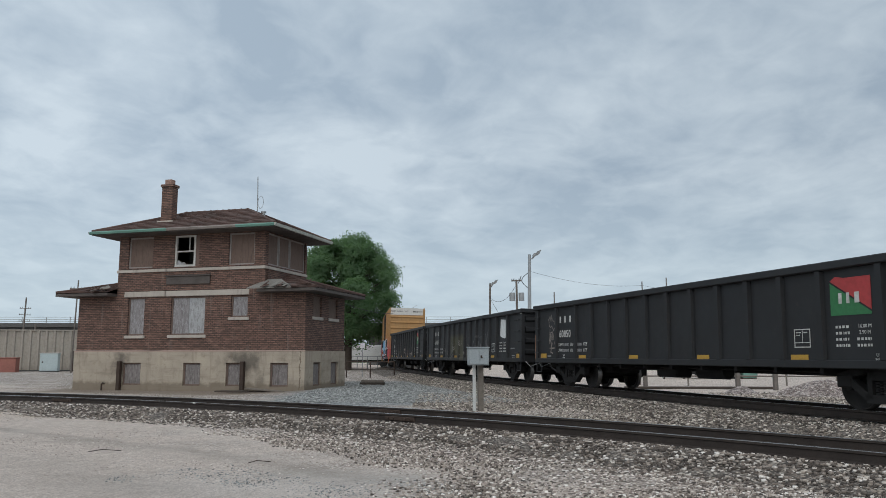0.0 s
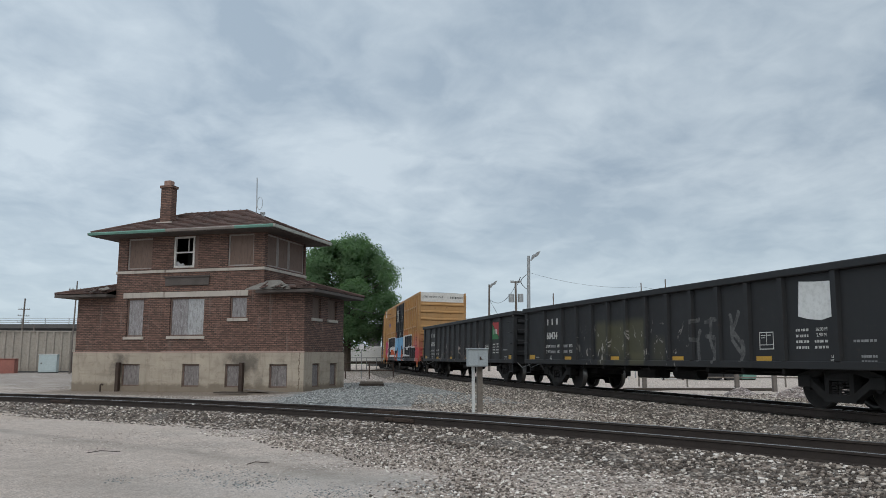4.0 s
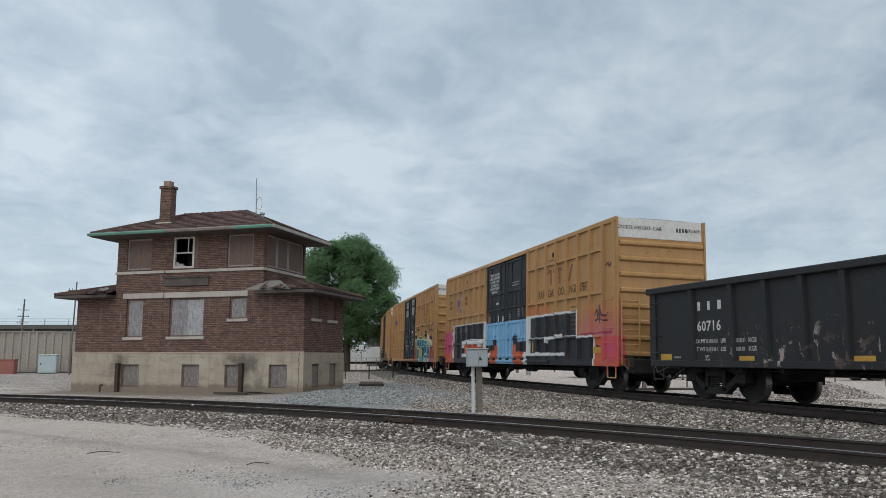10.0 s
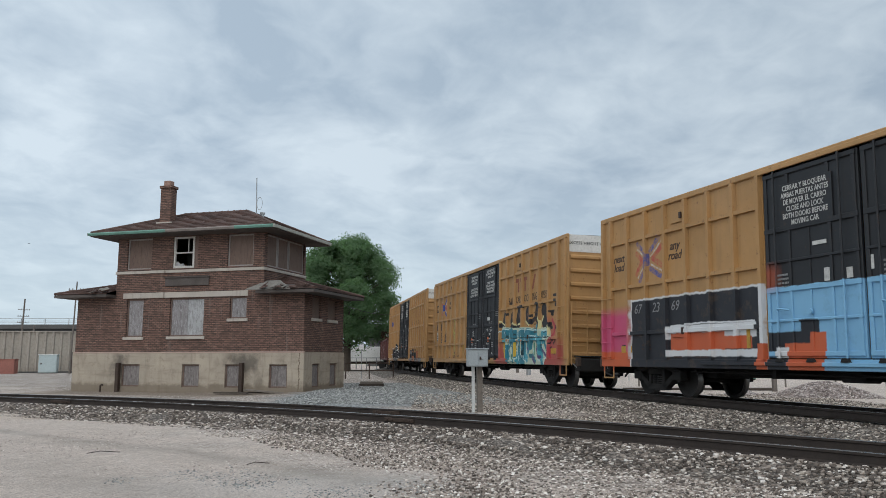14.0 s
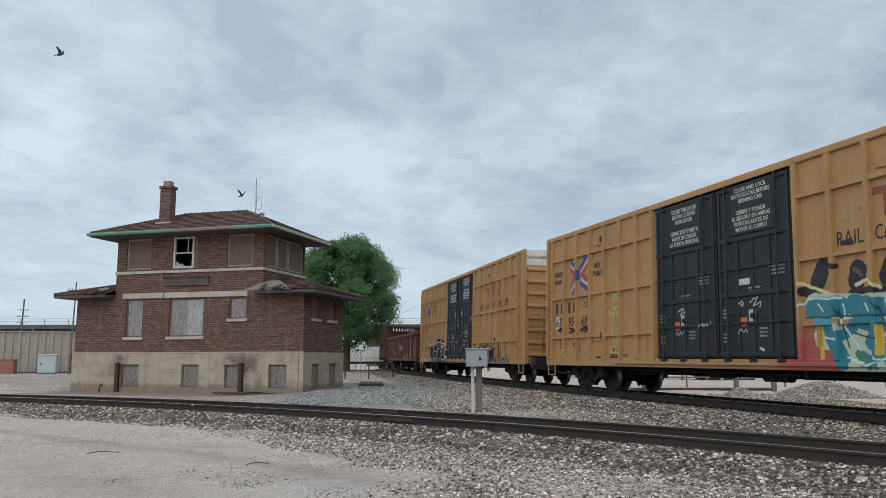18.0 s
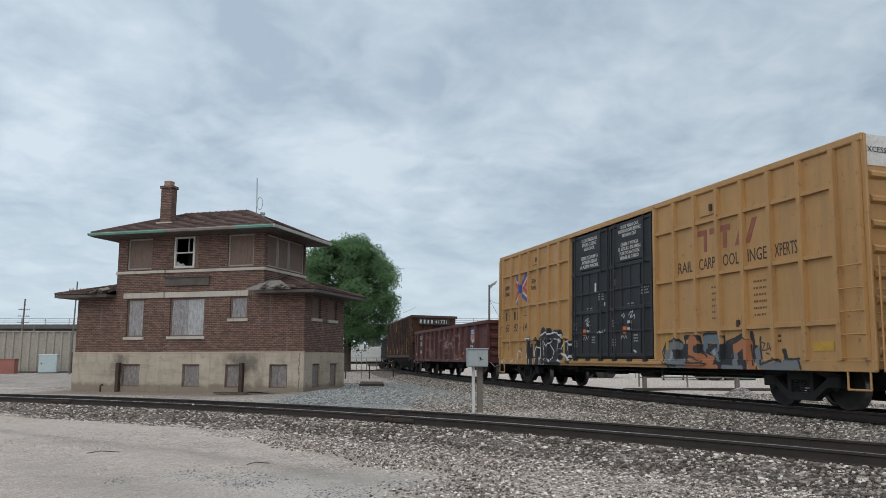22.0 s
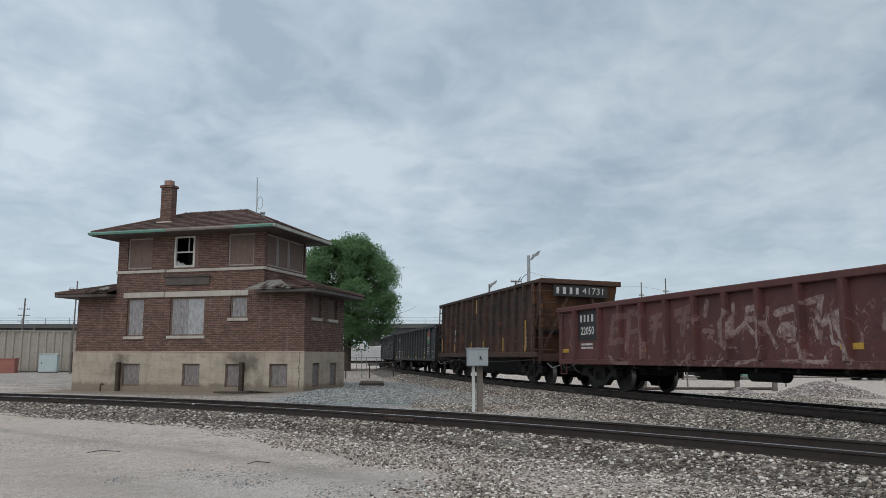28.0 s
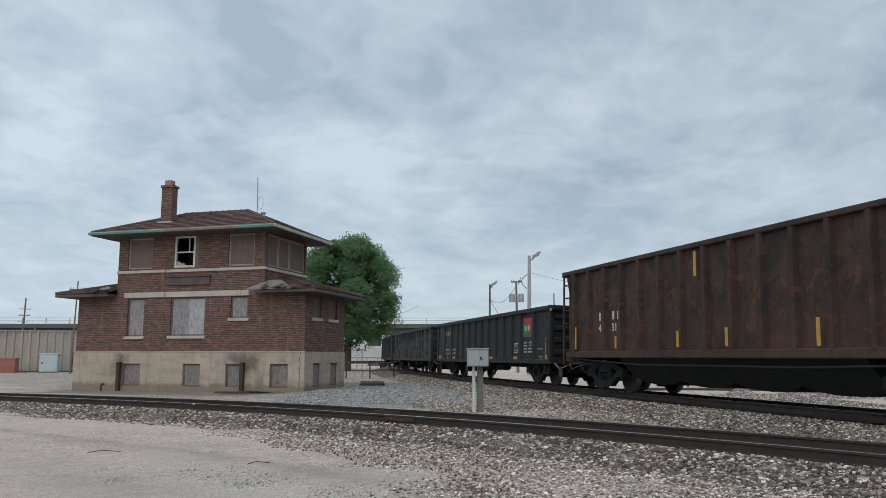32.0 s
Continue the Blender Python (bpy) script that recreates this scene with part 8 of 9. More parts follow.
decal(gon_red, bars(2, 0.55, 0.08, 0.04, 21, 0.85), M["decal_white"], 5.79, 2.20, YG - 0.005, "white blocks of the emblem", "emblem")
decal(gon_red, flat([(-0.36, 0.34), (-0.36, 0.12), (-0.18, 0.02), (0.0, -0.06), (0.18, 0.02), (0.36, 0.12), (0.36, 0.34)]), M["decal_white"], 5.79, 1.71, YG, "white striped base of a shield emblem", "emblem")
for k in (-0.26, -0.13, 0.0, 0.13, 0.26):
    decal(gon_red, rect(-0.03, 0.03, 0.12, 0.33), M["decal_red"], 5.79 + k, 1.71, YG - 0.005, "red stripe of the emblem", "emblem")
decal(gon_red, rect(-0.24, 0.24, -0.2, 0.2), M["decal_white"], 5.58, 1.36, YG, "white inspection panel")
decal(gon_red, rect(-0.18, 0.18, -0.13, 0.13), M["decal_green"], 5.58, 1.38, YG - 0.005, "dark green field of the inspection panel")
for x, w in ((-7.9, 0.42), (-3.2, 0.3), (3.95, 0.55), (7.6, 0.4)):
    decal(gon_red, rect(-w / 2, w / 2, -0.06, 0.06), M["decal_yellow"], x, 1.20, YG - 0.003, "yellow reflective strip", "reflector")

# hopper
for x, z, k in ((-6.6, 1.25, 0.7), (-4.1, 1.25, 0.35), (-1.05, 1.25, 0.4), (0.85, 1.25, 0.42), (3.6, 1.22, 0.55), (6.2, 1.20, 1.15), (-0.28, 2.95, 0.62)):
    decal(hop, rect(-0.05, 0.05, 0, k), M["decal_yellow"], x, z, -1.60, "yellow vertical reflective strip", "reflector")
decal(hop, letter_bars((0.17, 0.2), 0.24, 0.10), M["decal_white"], -5.35, 2.22, -1.465, "white company mark as plain blocks")
decal(hop, letter_bars((0.18, 0.18), 0.24, 0.10), M["decal_white"], -4.55, 2.22, -1.465, "white company mark as plain blocks")
words(hop, "417", 0.32, M["decal_white"], -5.1, 1.86, -1.465, 1.0, bold=0.006, label="white car number")
words(hop, "31", 0.32, M["decal_white"], -4.4, 1.86, -1.465, 1.0, bold=0.006, label="white car number")
decal(hop, rect(0, 0.42, 0, 0.40), M["decal_white"], 5.55, 1.35, -1.465, "white inspection panel")
decal(hop, rect(0.04, 0.38, 0.05, 0.17), M["decal_black"], 5.55, 1.35, -1.470, "black field of the inspection panel")
decal(hop, rect(0, 0.2, 0, 0.24), M["decal_white"], 5.75, 1.80, -1.465, "white notice")
plate = part("end_board", Geo().box(7.585, 7.625, -1.05, 1.05, 3.18, 3.60, 0.01), M["decal_black"], hop, "black end board with white figures")
turn = Matrix(((0, 0, 1, 7.629), (1, 0, 0, -0.98), (0, 1, 0, 3.39), (0, 0, 0, 1)))
part("marking", letter_bars((0.17, 0.2, 0.17, 0.17), 0.24, 0.07).mesh("marking", M["decal_white"]), None, plate, "white company mark as plain blocks", turn)
end_words(plate, "41731", 0.34, M["decal_white"], 7.629, 0.50, 3.39, "white car number")

# box cars
LEFT_DOOR = "CLOSE THIS DOOR\nBEFORE CLOSING\nMAIN DOOR\n\nCIERRE ESTA PUERTA\nANTES DE CERRAR\nLA PUERTA PRINCIPAL"
RIGHT_DOOR = "CLOSE AND LOCK\nBOTH DOORS BEFORE\nMOVING CAR\n\nCIERRE Y PONGA\nEL SEGURO EN AMBAS\nPUERTAS ANTES DE\nMOVER EL CARRO"


def door_board(car, x, z, w, h, body, size, door):
    b = part("notice_board", Geo().box(x - w / 2, x + w / 2, -1.503, -1.46, z - h / 2, z + h / 2, 0.006), door, car, "flat black board with white notice")
    me = text_mesh(body, size, M["decal_white"], 1.0, 0.95, 0.003, 0.002)
    ob = part("lettering", me, None, b, "white door notice in two languages", Matrix.Translation((x, -1.505, z)) @ pose(0, 0, 0, 90, 0, 0))
    ob.scale = (w * 0.9 / max(0.01, ob.dimensions.x), h * 0.9 / max(0.01, ob.dimensions.y), 1)


def box_marks(car, low_no, arrows, seed, end_no, plain_doors=True, door=None):
    Bk, W = M["decal_brown"], M["decal_white"]
    h = 9.5
    # crossed arrows
    if arrows:
        words(car, "next\nload", 0.32, Bk, -8.67, 3.68, YB, 0.95, 0.8, 0.004, "brown italic slogan", 0.60, 0.25)
        words(car, "any\nroad", 0.32, Bk, -5.97, 3.72, YB, 0.95, 0.8, 0.004, "brown italic slogan", 0.60, 0.25)
    if low_no:
        for x, w in ((-8.88, (0.25, 0.25)), (-7.98, (0.26, 0.25))):
            decal(car, letter_bars(w, 0.34, 0.10), Bk, x, 2.62, YB, "brown company mark as plain blocks")
        for x, t in zip((-8.65, -7.75, -6.85), low_no):
            words(car, t, 0.43, Bk, x, 2.14, YB, 1.0, bold=0.003, label="brown car number", slant=0.25)
    # emblem and slogan on the other half
    for a, b, c, d in ((4.30, 4.70, 3.92, 4.06), (4.82, 5.10, 3.92, 4.06), (5.24, 5.60, 3.92, 4.06), (4.58, 4.70, 3.52, 3.915), (5.32, 5.46, 3.52, 3.915)):
        decal(car, rect(a, b, c, d), M["emblem_red"], 0, 0, YB, "faded red emblem as plain bars", "emblem")
    for a in (5.74, 6.10):
        decal(car, flat([(a, 3.52), (a + 0.16, 3.52), (a + 0.42, 4.06), (a + 0.26, 4.06)]), M["emblem_red"], 0, 0, YB, "slanted bar of the faded red emblem", "emblem")
    for x, body, w in ((3.78, "RAIL", 0.62), (4.68, "CARP", 0.64), (5.58, "OOL", 0.58), (6.48, "INGE", 0.62), (7.38, "XPERTS", 0.66)):
        words(car, body, 0.40, Bk, x, 3.22, YB, 1.0, label="brown slogan", fit=w)
    for x in (5.05, 6.55):
        decal(car, bars(6, 0.42, 0.045, 0.10, seed + int(x), 0.6), M["decal_tan"], x, 2.62, YB, "small brown stencilling")
    for x, z, w in ((-8.3, 1.30, 0.45), (-7.3, 1.30, 0.45), (-5.9, 0.98, 0.35), (-4.9, 0.98, 0.6), (7.0, 1.42, 0.3)):
        decal(car, bars(2, w, 0.05, 0.05, seed + int(w * 50)), Bk, x, z, YB, "small brown stencilling")
    if low_no:
        words(car, "LD LMT\nLT WT", 0.14, Bk, -8.35, 1.50, YB, 0.95, 1.15, label="small brown load stencilling")
        decal(car, rect(-0.16, 0.16, -0.17, 0.17), Bk, -6.75, 2.74, YB, "brown outlined plate code", "plate_frame")
        decal(car, rect(-0.14, 0.14, -0.15, 0.15), M["yellow_box"], -6.75, 2.74, YB - 0.004, "yellow field of the plate code", "plate_field")
        words(car, "F", 0.14, Bk, -6.75, 2.71, YB - 0.009, label="brown plate letter")
        words(car, "EMPTY LOAD", 0.12, Bk, -4.75, 1.22, YB, 0.95, label="small brown stencilling")
        words(car, "7 1/8\" ADJ BLOCK", 0.11, Bk, -4.72, 1.05, YB, 0.9, label="small brown stencilling", fit=1.1)
    for x in (-8.30, 8.30):
        decal(car, rect(-0.27, 0.27, -0.09, 0.09), M["decal_yellow"], x, 1.22, YB - 0.003, "yellow warning label", "warning_label")
    for x in (2.92, 4.27, -3.3):
        decal(car, rect(-0.06, 0.06, -0.25, 0.25), M["decal_yellow"], x, 1.45, YB - 0.003, "yellow vertical reflective strip", "reflector")
    # end band
    end_words(car, "EXCESS HEIGHT CAR", 0.15, M["decal_black"], h + 0.02 + (0.1 if car is box_a else 0.0), -0.72, 4.80, "black warning on the end band")
    turn = Matrix(((0, 0, 1, h + 0.02 + (0.1 if car is box_a else 0.0)), (1, 0, 0, 0.48), (0, 1, 0, 4.80), (0, 0, 0, 1)))
    part("marking", letter_bars((0.08, 0.08, 0.08, 0.08), 0.12, 0.02).mesh("marking", M["decal_black"]), None, car, "black company mark as plain blocks", turn)
    end_words(car, end_no, 0.15, M["decal_black"], h + 0.02 + (0.1 if car is box_a else 0.0), 1.05, 4.80, "black car number")
    # doors
    if plain_doors:
        door_board(car, -1.35, 4.27, 1.36, 1.06, LEFT_DOOR, 0.135, door)
        door_board(car, 1.14, 4.30, 1.40, 1.12, RIGHT_DOOR, 0.135, door)
        for x in (-1.49, 1.04):
            part("door_label", Geo().box(x - 0.10, x + 0.10, -1.475, -1.462, 1.76, 2.04), W, car, "white square notice on the door")
            part("door_label", Geo().box(x - 0.37, x - 0.17, -1.475, -1.462, 1.68, 1.88), M["decal_orange"], car, "red square notice on the door")
            for k, (dx, z, w) in enumerate(((-0.95, 2.05, 0.25), (0.35, 1.6, 0.25), (-0.9, 1.5, 0.25), (0.1, 2.5, 0.4), (0.8, 2.9, 0.5))):
                if x + dx < 2.2:
                    decal(car, bars(3, w, 0.04, 0.04, seed + k), M["decal_faint"], x + dx, z, -1.463, "small white stencilling")
        for x, z, w, k in (((0.81, 2.67, 0.38, 0.14),) if car is box_b else ((-0.96, 3.14, 0.17, 0.30), (0.19, 3.19, 0.08, 0.18), (-0.41, 2.60, 0.06, 0.12))):
            part("door_label", Geo().box(x - w / 2, x + w / 2, -1.475, -1.462, z - k / 2, z + k / 2), W, car, "white paper notice on the door")
    else:
        door_board(car, -1.46, 4.12, 1.42, 0.95, "CERRAR Y BLOQUEAR\nAMBAS PUERTAS ANTES\nDE MOVER EL CARRO\nCLOSE AND LOCK\nBOTH DOORS BEFORE\nMOVING CAR", 0.16, door)
        decal(car, bars(2, 0.9, 0.05, 0.06, 3), M["decal_faint"], 1.0, 3.95, -1.463, "small white stencilling")
        for x, z, w, k in ((-1.15, 3.25, 0.35, 0.08), (-0.95, 2.60, 0.22, 0.26), (-0.45, 2.58, 0.14, 0.20), (0.05, 2.72, 0.1, 0.26)):
            part("door_label", Geo().box(x - w / 2, x + w / 2, -1.475, -1.462, z - k / 2, z + k / 2), W, car, "white paper notice on the door")
        for x, z, w in ((-2.2, 2.68, 0.4), (0.45, 2.7, 0.3), (1.6, 2.85, 0.6)):
            decal(car, bars(4, w, 0.04, 0.045, int(w * 10)), M["decal_faint"], x, z, -1.463, "small white stencilling")
    # route-card boxes on the side
    for x, z in ((-5.82, 4.58), (-5.82, 1.66), (4.75, 4.55), (5.65, 1.75)):
        part("card_board", Geo().box(x - 0.28, x + 0.28, -1.475, -1.441, z - 0.16, z + 0.16, 0.006), M["box_a"] if car is box_a else (M["box_b"] if car is box_b else M["yellow_box"]), car)
        part("latch", Geo().box(x + 0.16, x + 0.24, -1.53, -1.475, z - 0.08, z + 0.08, 0.01), M["decal_brown"], car)


M["emblem_red"] = worn("faded_emblem_red", (0.22, 0.058, 0.045), (0.30, 0.13, 0.065), 3.5, 14.0, 0.65, amount=0.7)
box_marks(box_a, (), True, 31, "672369", False, M["door_a"])
for x, t in ((-7.72, "67"), (-6.85, "23"), (-6.0, "69")):
    words(box_a, t, 0.36, M["decal_faint"], x, 2.30, YB, 1.0, label="faint pale car number", slant=0.2)
box_marks(box_b, ("63", "95", "68"), True, 41, "639568", True, M["door_b"])
words(box_b, "80700", 0.14, M["decal_brown"], -7.45, 1.42, YB, 0.95, label="small brown load figure")
box_marks(box_c, ("63", "92", "14"), True, 51, "639214", True, M["door_c"])
part("paint_patch", Geo().box(-8.84, -8.58, -1.4425, -1.4405, 1.92, 2.36), M["decal_white"], box_b, "white patch behind one figure")


def stroke(pts, w):
    g = Geo()
    for a, b in zip(pts, pts[1:]):
        a, b = Vector(a), Vector(b)
        if (b - a).length < 1e-6:
            continue
        d = (b - a).normalized() * w
        n = Vector((-d.y, d.x))
        g.prism([tuple(p) for p in (a - n - d * 0.5, b - n + d * 0.5, b + n + d * 0.5, a + n - d * 0.5)], 0, 0.003, "z")
    return g


def lime_figure_and_tags():
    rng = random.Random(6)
    # a cartoon-like figure in lime strokes: head, arms and legs
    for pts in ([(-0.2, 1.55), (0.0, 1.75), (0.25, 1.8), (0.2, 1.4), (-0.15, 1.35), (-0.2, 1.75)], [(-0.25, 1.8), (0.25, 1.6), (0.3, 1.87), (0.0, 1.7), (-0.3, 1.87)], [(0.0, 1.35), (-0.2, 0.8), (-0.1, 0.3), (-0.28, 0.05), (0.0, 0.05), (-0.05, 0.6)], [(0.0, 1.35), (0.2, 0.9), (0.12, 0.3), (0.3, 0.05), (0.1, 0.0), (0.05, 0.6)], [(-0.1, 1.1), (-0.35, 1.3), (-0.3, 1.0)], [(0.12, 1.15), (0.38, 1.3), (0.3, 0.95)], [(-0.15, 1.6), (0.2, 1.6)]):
        decal(box_b, stroke(pts, 0.015), M["decal_lime"], -4.87, 1.08, YB - 0.002, "lime spray-painted cartoon-like figure", "spray_line")
    for x, z in ((-8.4, 1.89), (-7.6, 1.88), (-6.8, 1.88)):
        decal(box_b, stroke([(rng.uniform(-0.3, 0.3), rng.uniform(-0.12, 0.12)) for _ in range(9)], 0.025), M["decal_dark"], x, z, YB - 0.002, "dark sprayed tag", "spray_line")


lime_figure_and_tags()


# ======== things beside the tracks ========
def relay_cabinet():
    c = thing("signal_cabinet", pose(0.92, 21.6, -0.46, 0, 0, 8), "small grey metal cabinet on two posts beside the tracks", "cabinet")
    part("steel_post", Geo().box(-0.14, -0.06, -0.04, 0.04, -0.3, 1.3, 0.006), M["palepost"], c, "pale steel channel post")
    part("wooden_post", Geo().box(0.02, 0.17, 0.03, 0.18, -0.3, 1.28, 0.01), M["wood"], c, "weathered square wooden post")
    b = part("housing", Geo().box(-0.29, 0.27, -0.26, 0.02, 1.25, 1.72, 0.012), M["greybox"], c, "grey painted steel housing")
    part("door_leaf", Geo().box(-0.27, 0.0, -0.275, -0.258, 1.275, 1.69, 0.004), M["greybox"], b)
    part("door_leaf", Geo().box(0.008, 0.255, -0.275, -0.258, 1.275, 1.69, 0.004), M["greybox"], b)
    part("door_handle", Geo().box(0.03, 0.07, -0.30, -0.275, 1.44, 1.52, 0.004).tube([(0.05, -0.30, 1.48), (0.10, -0.30, 1.44)], 0.01), M["iron"], b)
    part("cap", Geo().box(-0.31, 0.29, -0.29, 0.03, 1.72, 1.75, 0.006), M["greybox"], b)


relay_cabinet()


def pole(name, x, y, top, r, label, tilt=0.0, mat="pole"):
    p = thing(name, pose(x, y, -0.5, 0, tilt, 0), label, "pole")
    part("shaft", Geo().cyl((0, 0, -0.3), (0, 0, top + 0.5), r, r * 0.65, n=12), M[mat], p)
    return p


def crossarms(p, zs, w, d=0.06):
    for z in zs:
        arm = part("crossarm", Geo().box(-w, w, -d, d, z - d, z + d), M["pole"], p)
        for k in (-0.9, -0.5, 0.5, 0.9):
            part("insulator", Geo().cyl((k * w, 0, z + d), (k * w, 0, z + d + 0.16), 0.05, 0.035, n=8), M["galv"], arm)


def lamp_head(p, z, out, mat="galv"):
    arm = part("lamp_arm", Geo().tube([(0, 0, z - 0.3), (out * 0.6, -0.05, z - 0.25), (out, -0.1, z)], 0.05), M[mat], p)
    for k, up in ((-0.16, 0.0), (0.18, 0.22)):
        head = part("floodlight", Geo().hexa([(out + k - 0.06, -0.20, z + up - 0.20), (out + k + 0.20, -0.20, z + up - 0.08), (out + k + 0.20, 0.20, z + up - 0.08), (out + k - 0.06, 0.20, z + up - 0.20), (out + k + 0.02, -0.26, z + up + 0.16), (out + k + 0.38, -0.26, z + up + 0.30), (out + k + 0.38, 0.26, z + up + 0.30), (out + k + 0.02, 0.26, z + up + 0.16)]), M["galv"], arm, "grey floodlight housing")


lp1 = pole("yard_light_pole", 7.2, 66.0, 9.7, 0.20, "tall grey yard light pole with a floodlight", 0.8, "galv")
lamp_head(lp1, 10.1, 0.45)
part("cable_coil", Geo().tube([(-0.15 - 0.5 * abs(math.sin(a * 0.35)), 0.1, 8.6 - 0.14 * a) for a in range(0, 10)], 0.03).tube([(-0.7, 0.1, 8.35), (-0.95, 0.1, 7.7)], 0.03), M["cable"], lp1)
part("bracket", Geo().tube([(0.1, 0, 5.0), (1.1, 0, 4.5)], 0.05), M["galv"], lp1)
lp2 = pole("yard_light_pole", 4.9, 84.0, 8.9, 0.15, "slim yard light pole with a floodlight", 0.6)
lamp_head(lp2, 9.3, 0.3)
tp = pole("utility_pole", 7.2, 76.0, 8.5, 0.15, "wooden utility pole with a grey transformer", -0.5)
crossarms(tp, (8.9,), 0.5)
part("transformer", Geo().cyl((-0.45, -0.1, 6.9), (-0.45, -0.1, 7.7), 0.28, n=14).cyl((0.45, -0.1, 6.9), (0.45, -0.1, 7.7), 0.28, n=14), M["galv"], tp, "grey can transformers")
for x, y, top in ((20.3, 79.0, 8.6), (22.8, 79.0, 9.0), (11.4, 80.0, 7.6)):
    q = pole("utility_pole", x, y, top, 0.085, "far slim utility pole")
    crossarms(q, (top - 0.9,) if x > 12 else (top,), 0.26 if x > 12 else 0.05, 0.025)
ql = pole("utility_pole", -65.4, 120.0, 10.1, 0.17, "far wooden utility pole with three crossarms", 1.2)
crossarms(ql, (6.9, 7.9, 8.9), 0.9, 0.04)
qs = pole("utility_pole", -62.6, 118.0, 5.9, 0.2, "short wooden pole stub", 2.0)
qr = pole("utility_pole", -33.55, 70.0, 7.9, 0.085, "leaning wooden utility pole with one crossarm behind the tower", 1.2)
crossarms(qr, (7.6,), 0.7, 0.05)


def cable(name, a, b, sag, r=0.02):
    pts = [Vector(a).lerp(Vector(b), i / 14) - Vector((0, 0, sag * 4 * (i / 14) * (1 - i / 14))) for i in range(15)]
    tagged(part(name, Geo().tube(pts, r, 5), M["cable"]), "thin black sagging overhead cable", "cable")


cable("overhead_cable", (4.9, 84.0, 7.4), (7.2, 76.0, 8.2), 1.1)
cable("overhead_cable", (7.2, 66.0, 8.3), (20.3, 79.0, 8.2), 0.5, 0.011)
cable("overhead_cable", (20.3, 79.0, 8.2), (60.0, 110.0, 8.0), 0.8, 0.011)
cable("overhead_cable", (4.9, 84.0, 7.4), (7.6, 80.0, 2.5), 0.2)
cable("overhead_cable", (-6.2, 37.5, 4.2), (-3.0, 84.0, 6.5), 1.0, 0.015)


def pale_cabinet():
    c = thing("equipment_cabinet", pose(-38.05, 75.1, -0.46, 0, 0, 13), "pale blue steel equipment cabinet against the shed", "cabinet")
    b = part("housing", Geo().box(-0.8, 0.8, -0.45, 0.45, 0.08, 1.75, 0.03), M["paleblue"], c)
    part("door_leaf", Geo().box(-0.7, 0.72, -0.47, -0.452, 0.16, 1.66, 0.01), M["paleblue"], b)
    part("door_handle", Geo().box(-0.6, -0.5, -0.52, -0.47, 0.85, 1.0, 0.01), M["iron"], b)
    part("cap", Geo().box(-0.86, 0.86, -0.5, 0.5, 1.75, 1.82, 0.015), M["whitevan"], b)
    part("plinth", Geo().box(-0.78, 0.78, -0.42, 0.42, -0.2, 0.08), M["bridge_dark"], c)


pale_cabinet()
rb = thing("red_container", pose(-41.55, 73.5, -0.46, 0, 0, 13), "low faded red steel container against the shed", "container")
part("shell", Geo().box(-3.0, 1.15, -0.6, 0.6, -0.1, 1.3, 0.03), M["redbox"], rb)
part("lid", Geo().box(-3.05, 1.2, -0.65, 0.65, 1.3, 1.38, 0.02), M["redbox"], rb)
fp = thing("steel_post", pose(-36.0, 75.4, -0.46), "thin rusty steel post in front of the shed", "post")
part("shaft", Geo().cyl((0, 0, -0.2), (0, 0, 2.0), 0.05, n=8), M["iron"], fp)


# ---- yard fence, sign and timber beyond the tower
def pipe_fence(name, x, y, n, step, ang, height=1.1, mat="galv"):
    f = thing(name, pose(x, y, -0.5, 0, 0, ang), "low steel pipe fence", "fence")
    for i in range(n):
        part("post", Geo().cyl((i * step, 0, -0.2), (i * step, 0, height), 0.045, n=8), M[mat], f)
    for z in (height - 0.02, height * 0.55):
        part("rail", Geo().cyl((0, 0, z), ((n - 1) * step, 0, z), 0.035, n=8), M[mat], f)


pipe_fence("pipe_fence", -6.9, 55.0, 3, 1.7, -6, 1.15, "iron")
pipe_fence("pipe_fence", -11.5, 92.0, 7, 1.2, 0, 1.5)
pipe_fence("pipe_fence", 10.0, 40.0, 7, 2.4, -6, 0.95, "wood")
pipe_fence("pipe_fence", 14.0, 57.0, 9, 2.2, 0, 1.0)
sg = thing("sign_post", pose(-5.9, 56.0, -0.5), "small blank sign on a thin post", "sign")
part("post", Geo().cyl((0, 0, -0.2), (0, 0, 2.45), 0.03, n=8), M["galv"], sg)
part("plate", Geo().box(-0.16, 0.16, -0.03, -0.01, 2.1, 2.45), M["whitevan"], sg)
tm = thing("timber_stack", pose(-3.75, 40.8, -0.45, 0, 0, -8), "two weathered timbers stacked by the track", "timber")
part("timber", Geo().box(-0.65, 0.65, -0.12, 0.12, 0.0, 0.13, 0.015), M["tie"], tm)
part("timber", Geo().box(-0.6, 0.6, -0.1, 0.12, 0.13, 0.25, 0.015), M["wood"], tm)


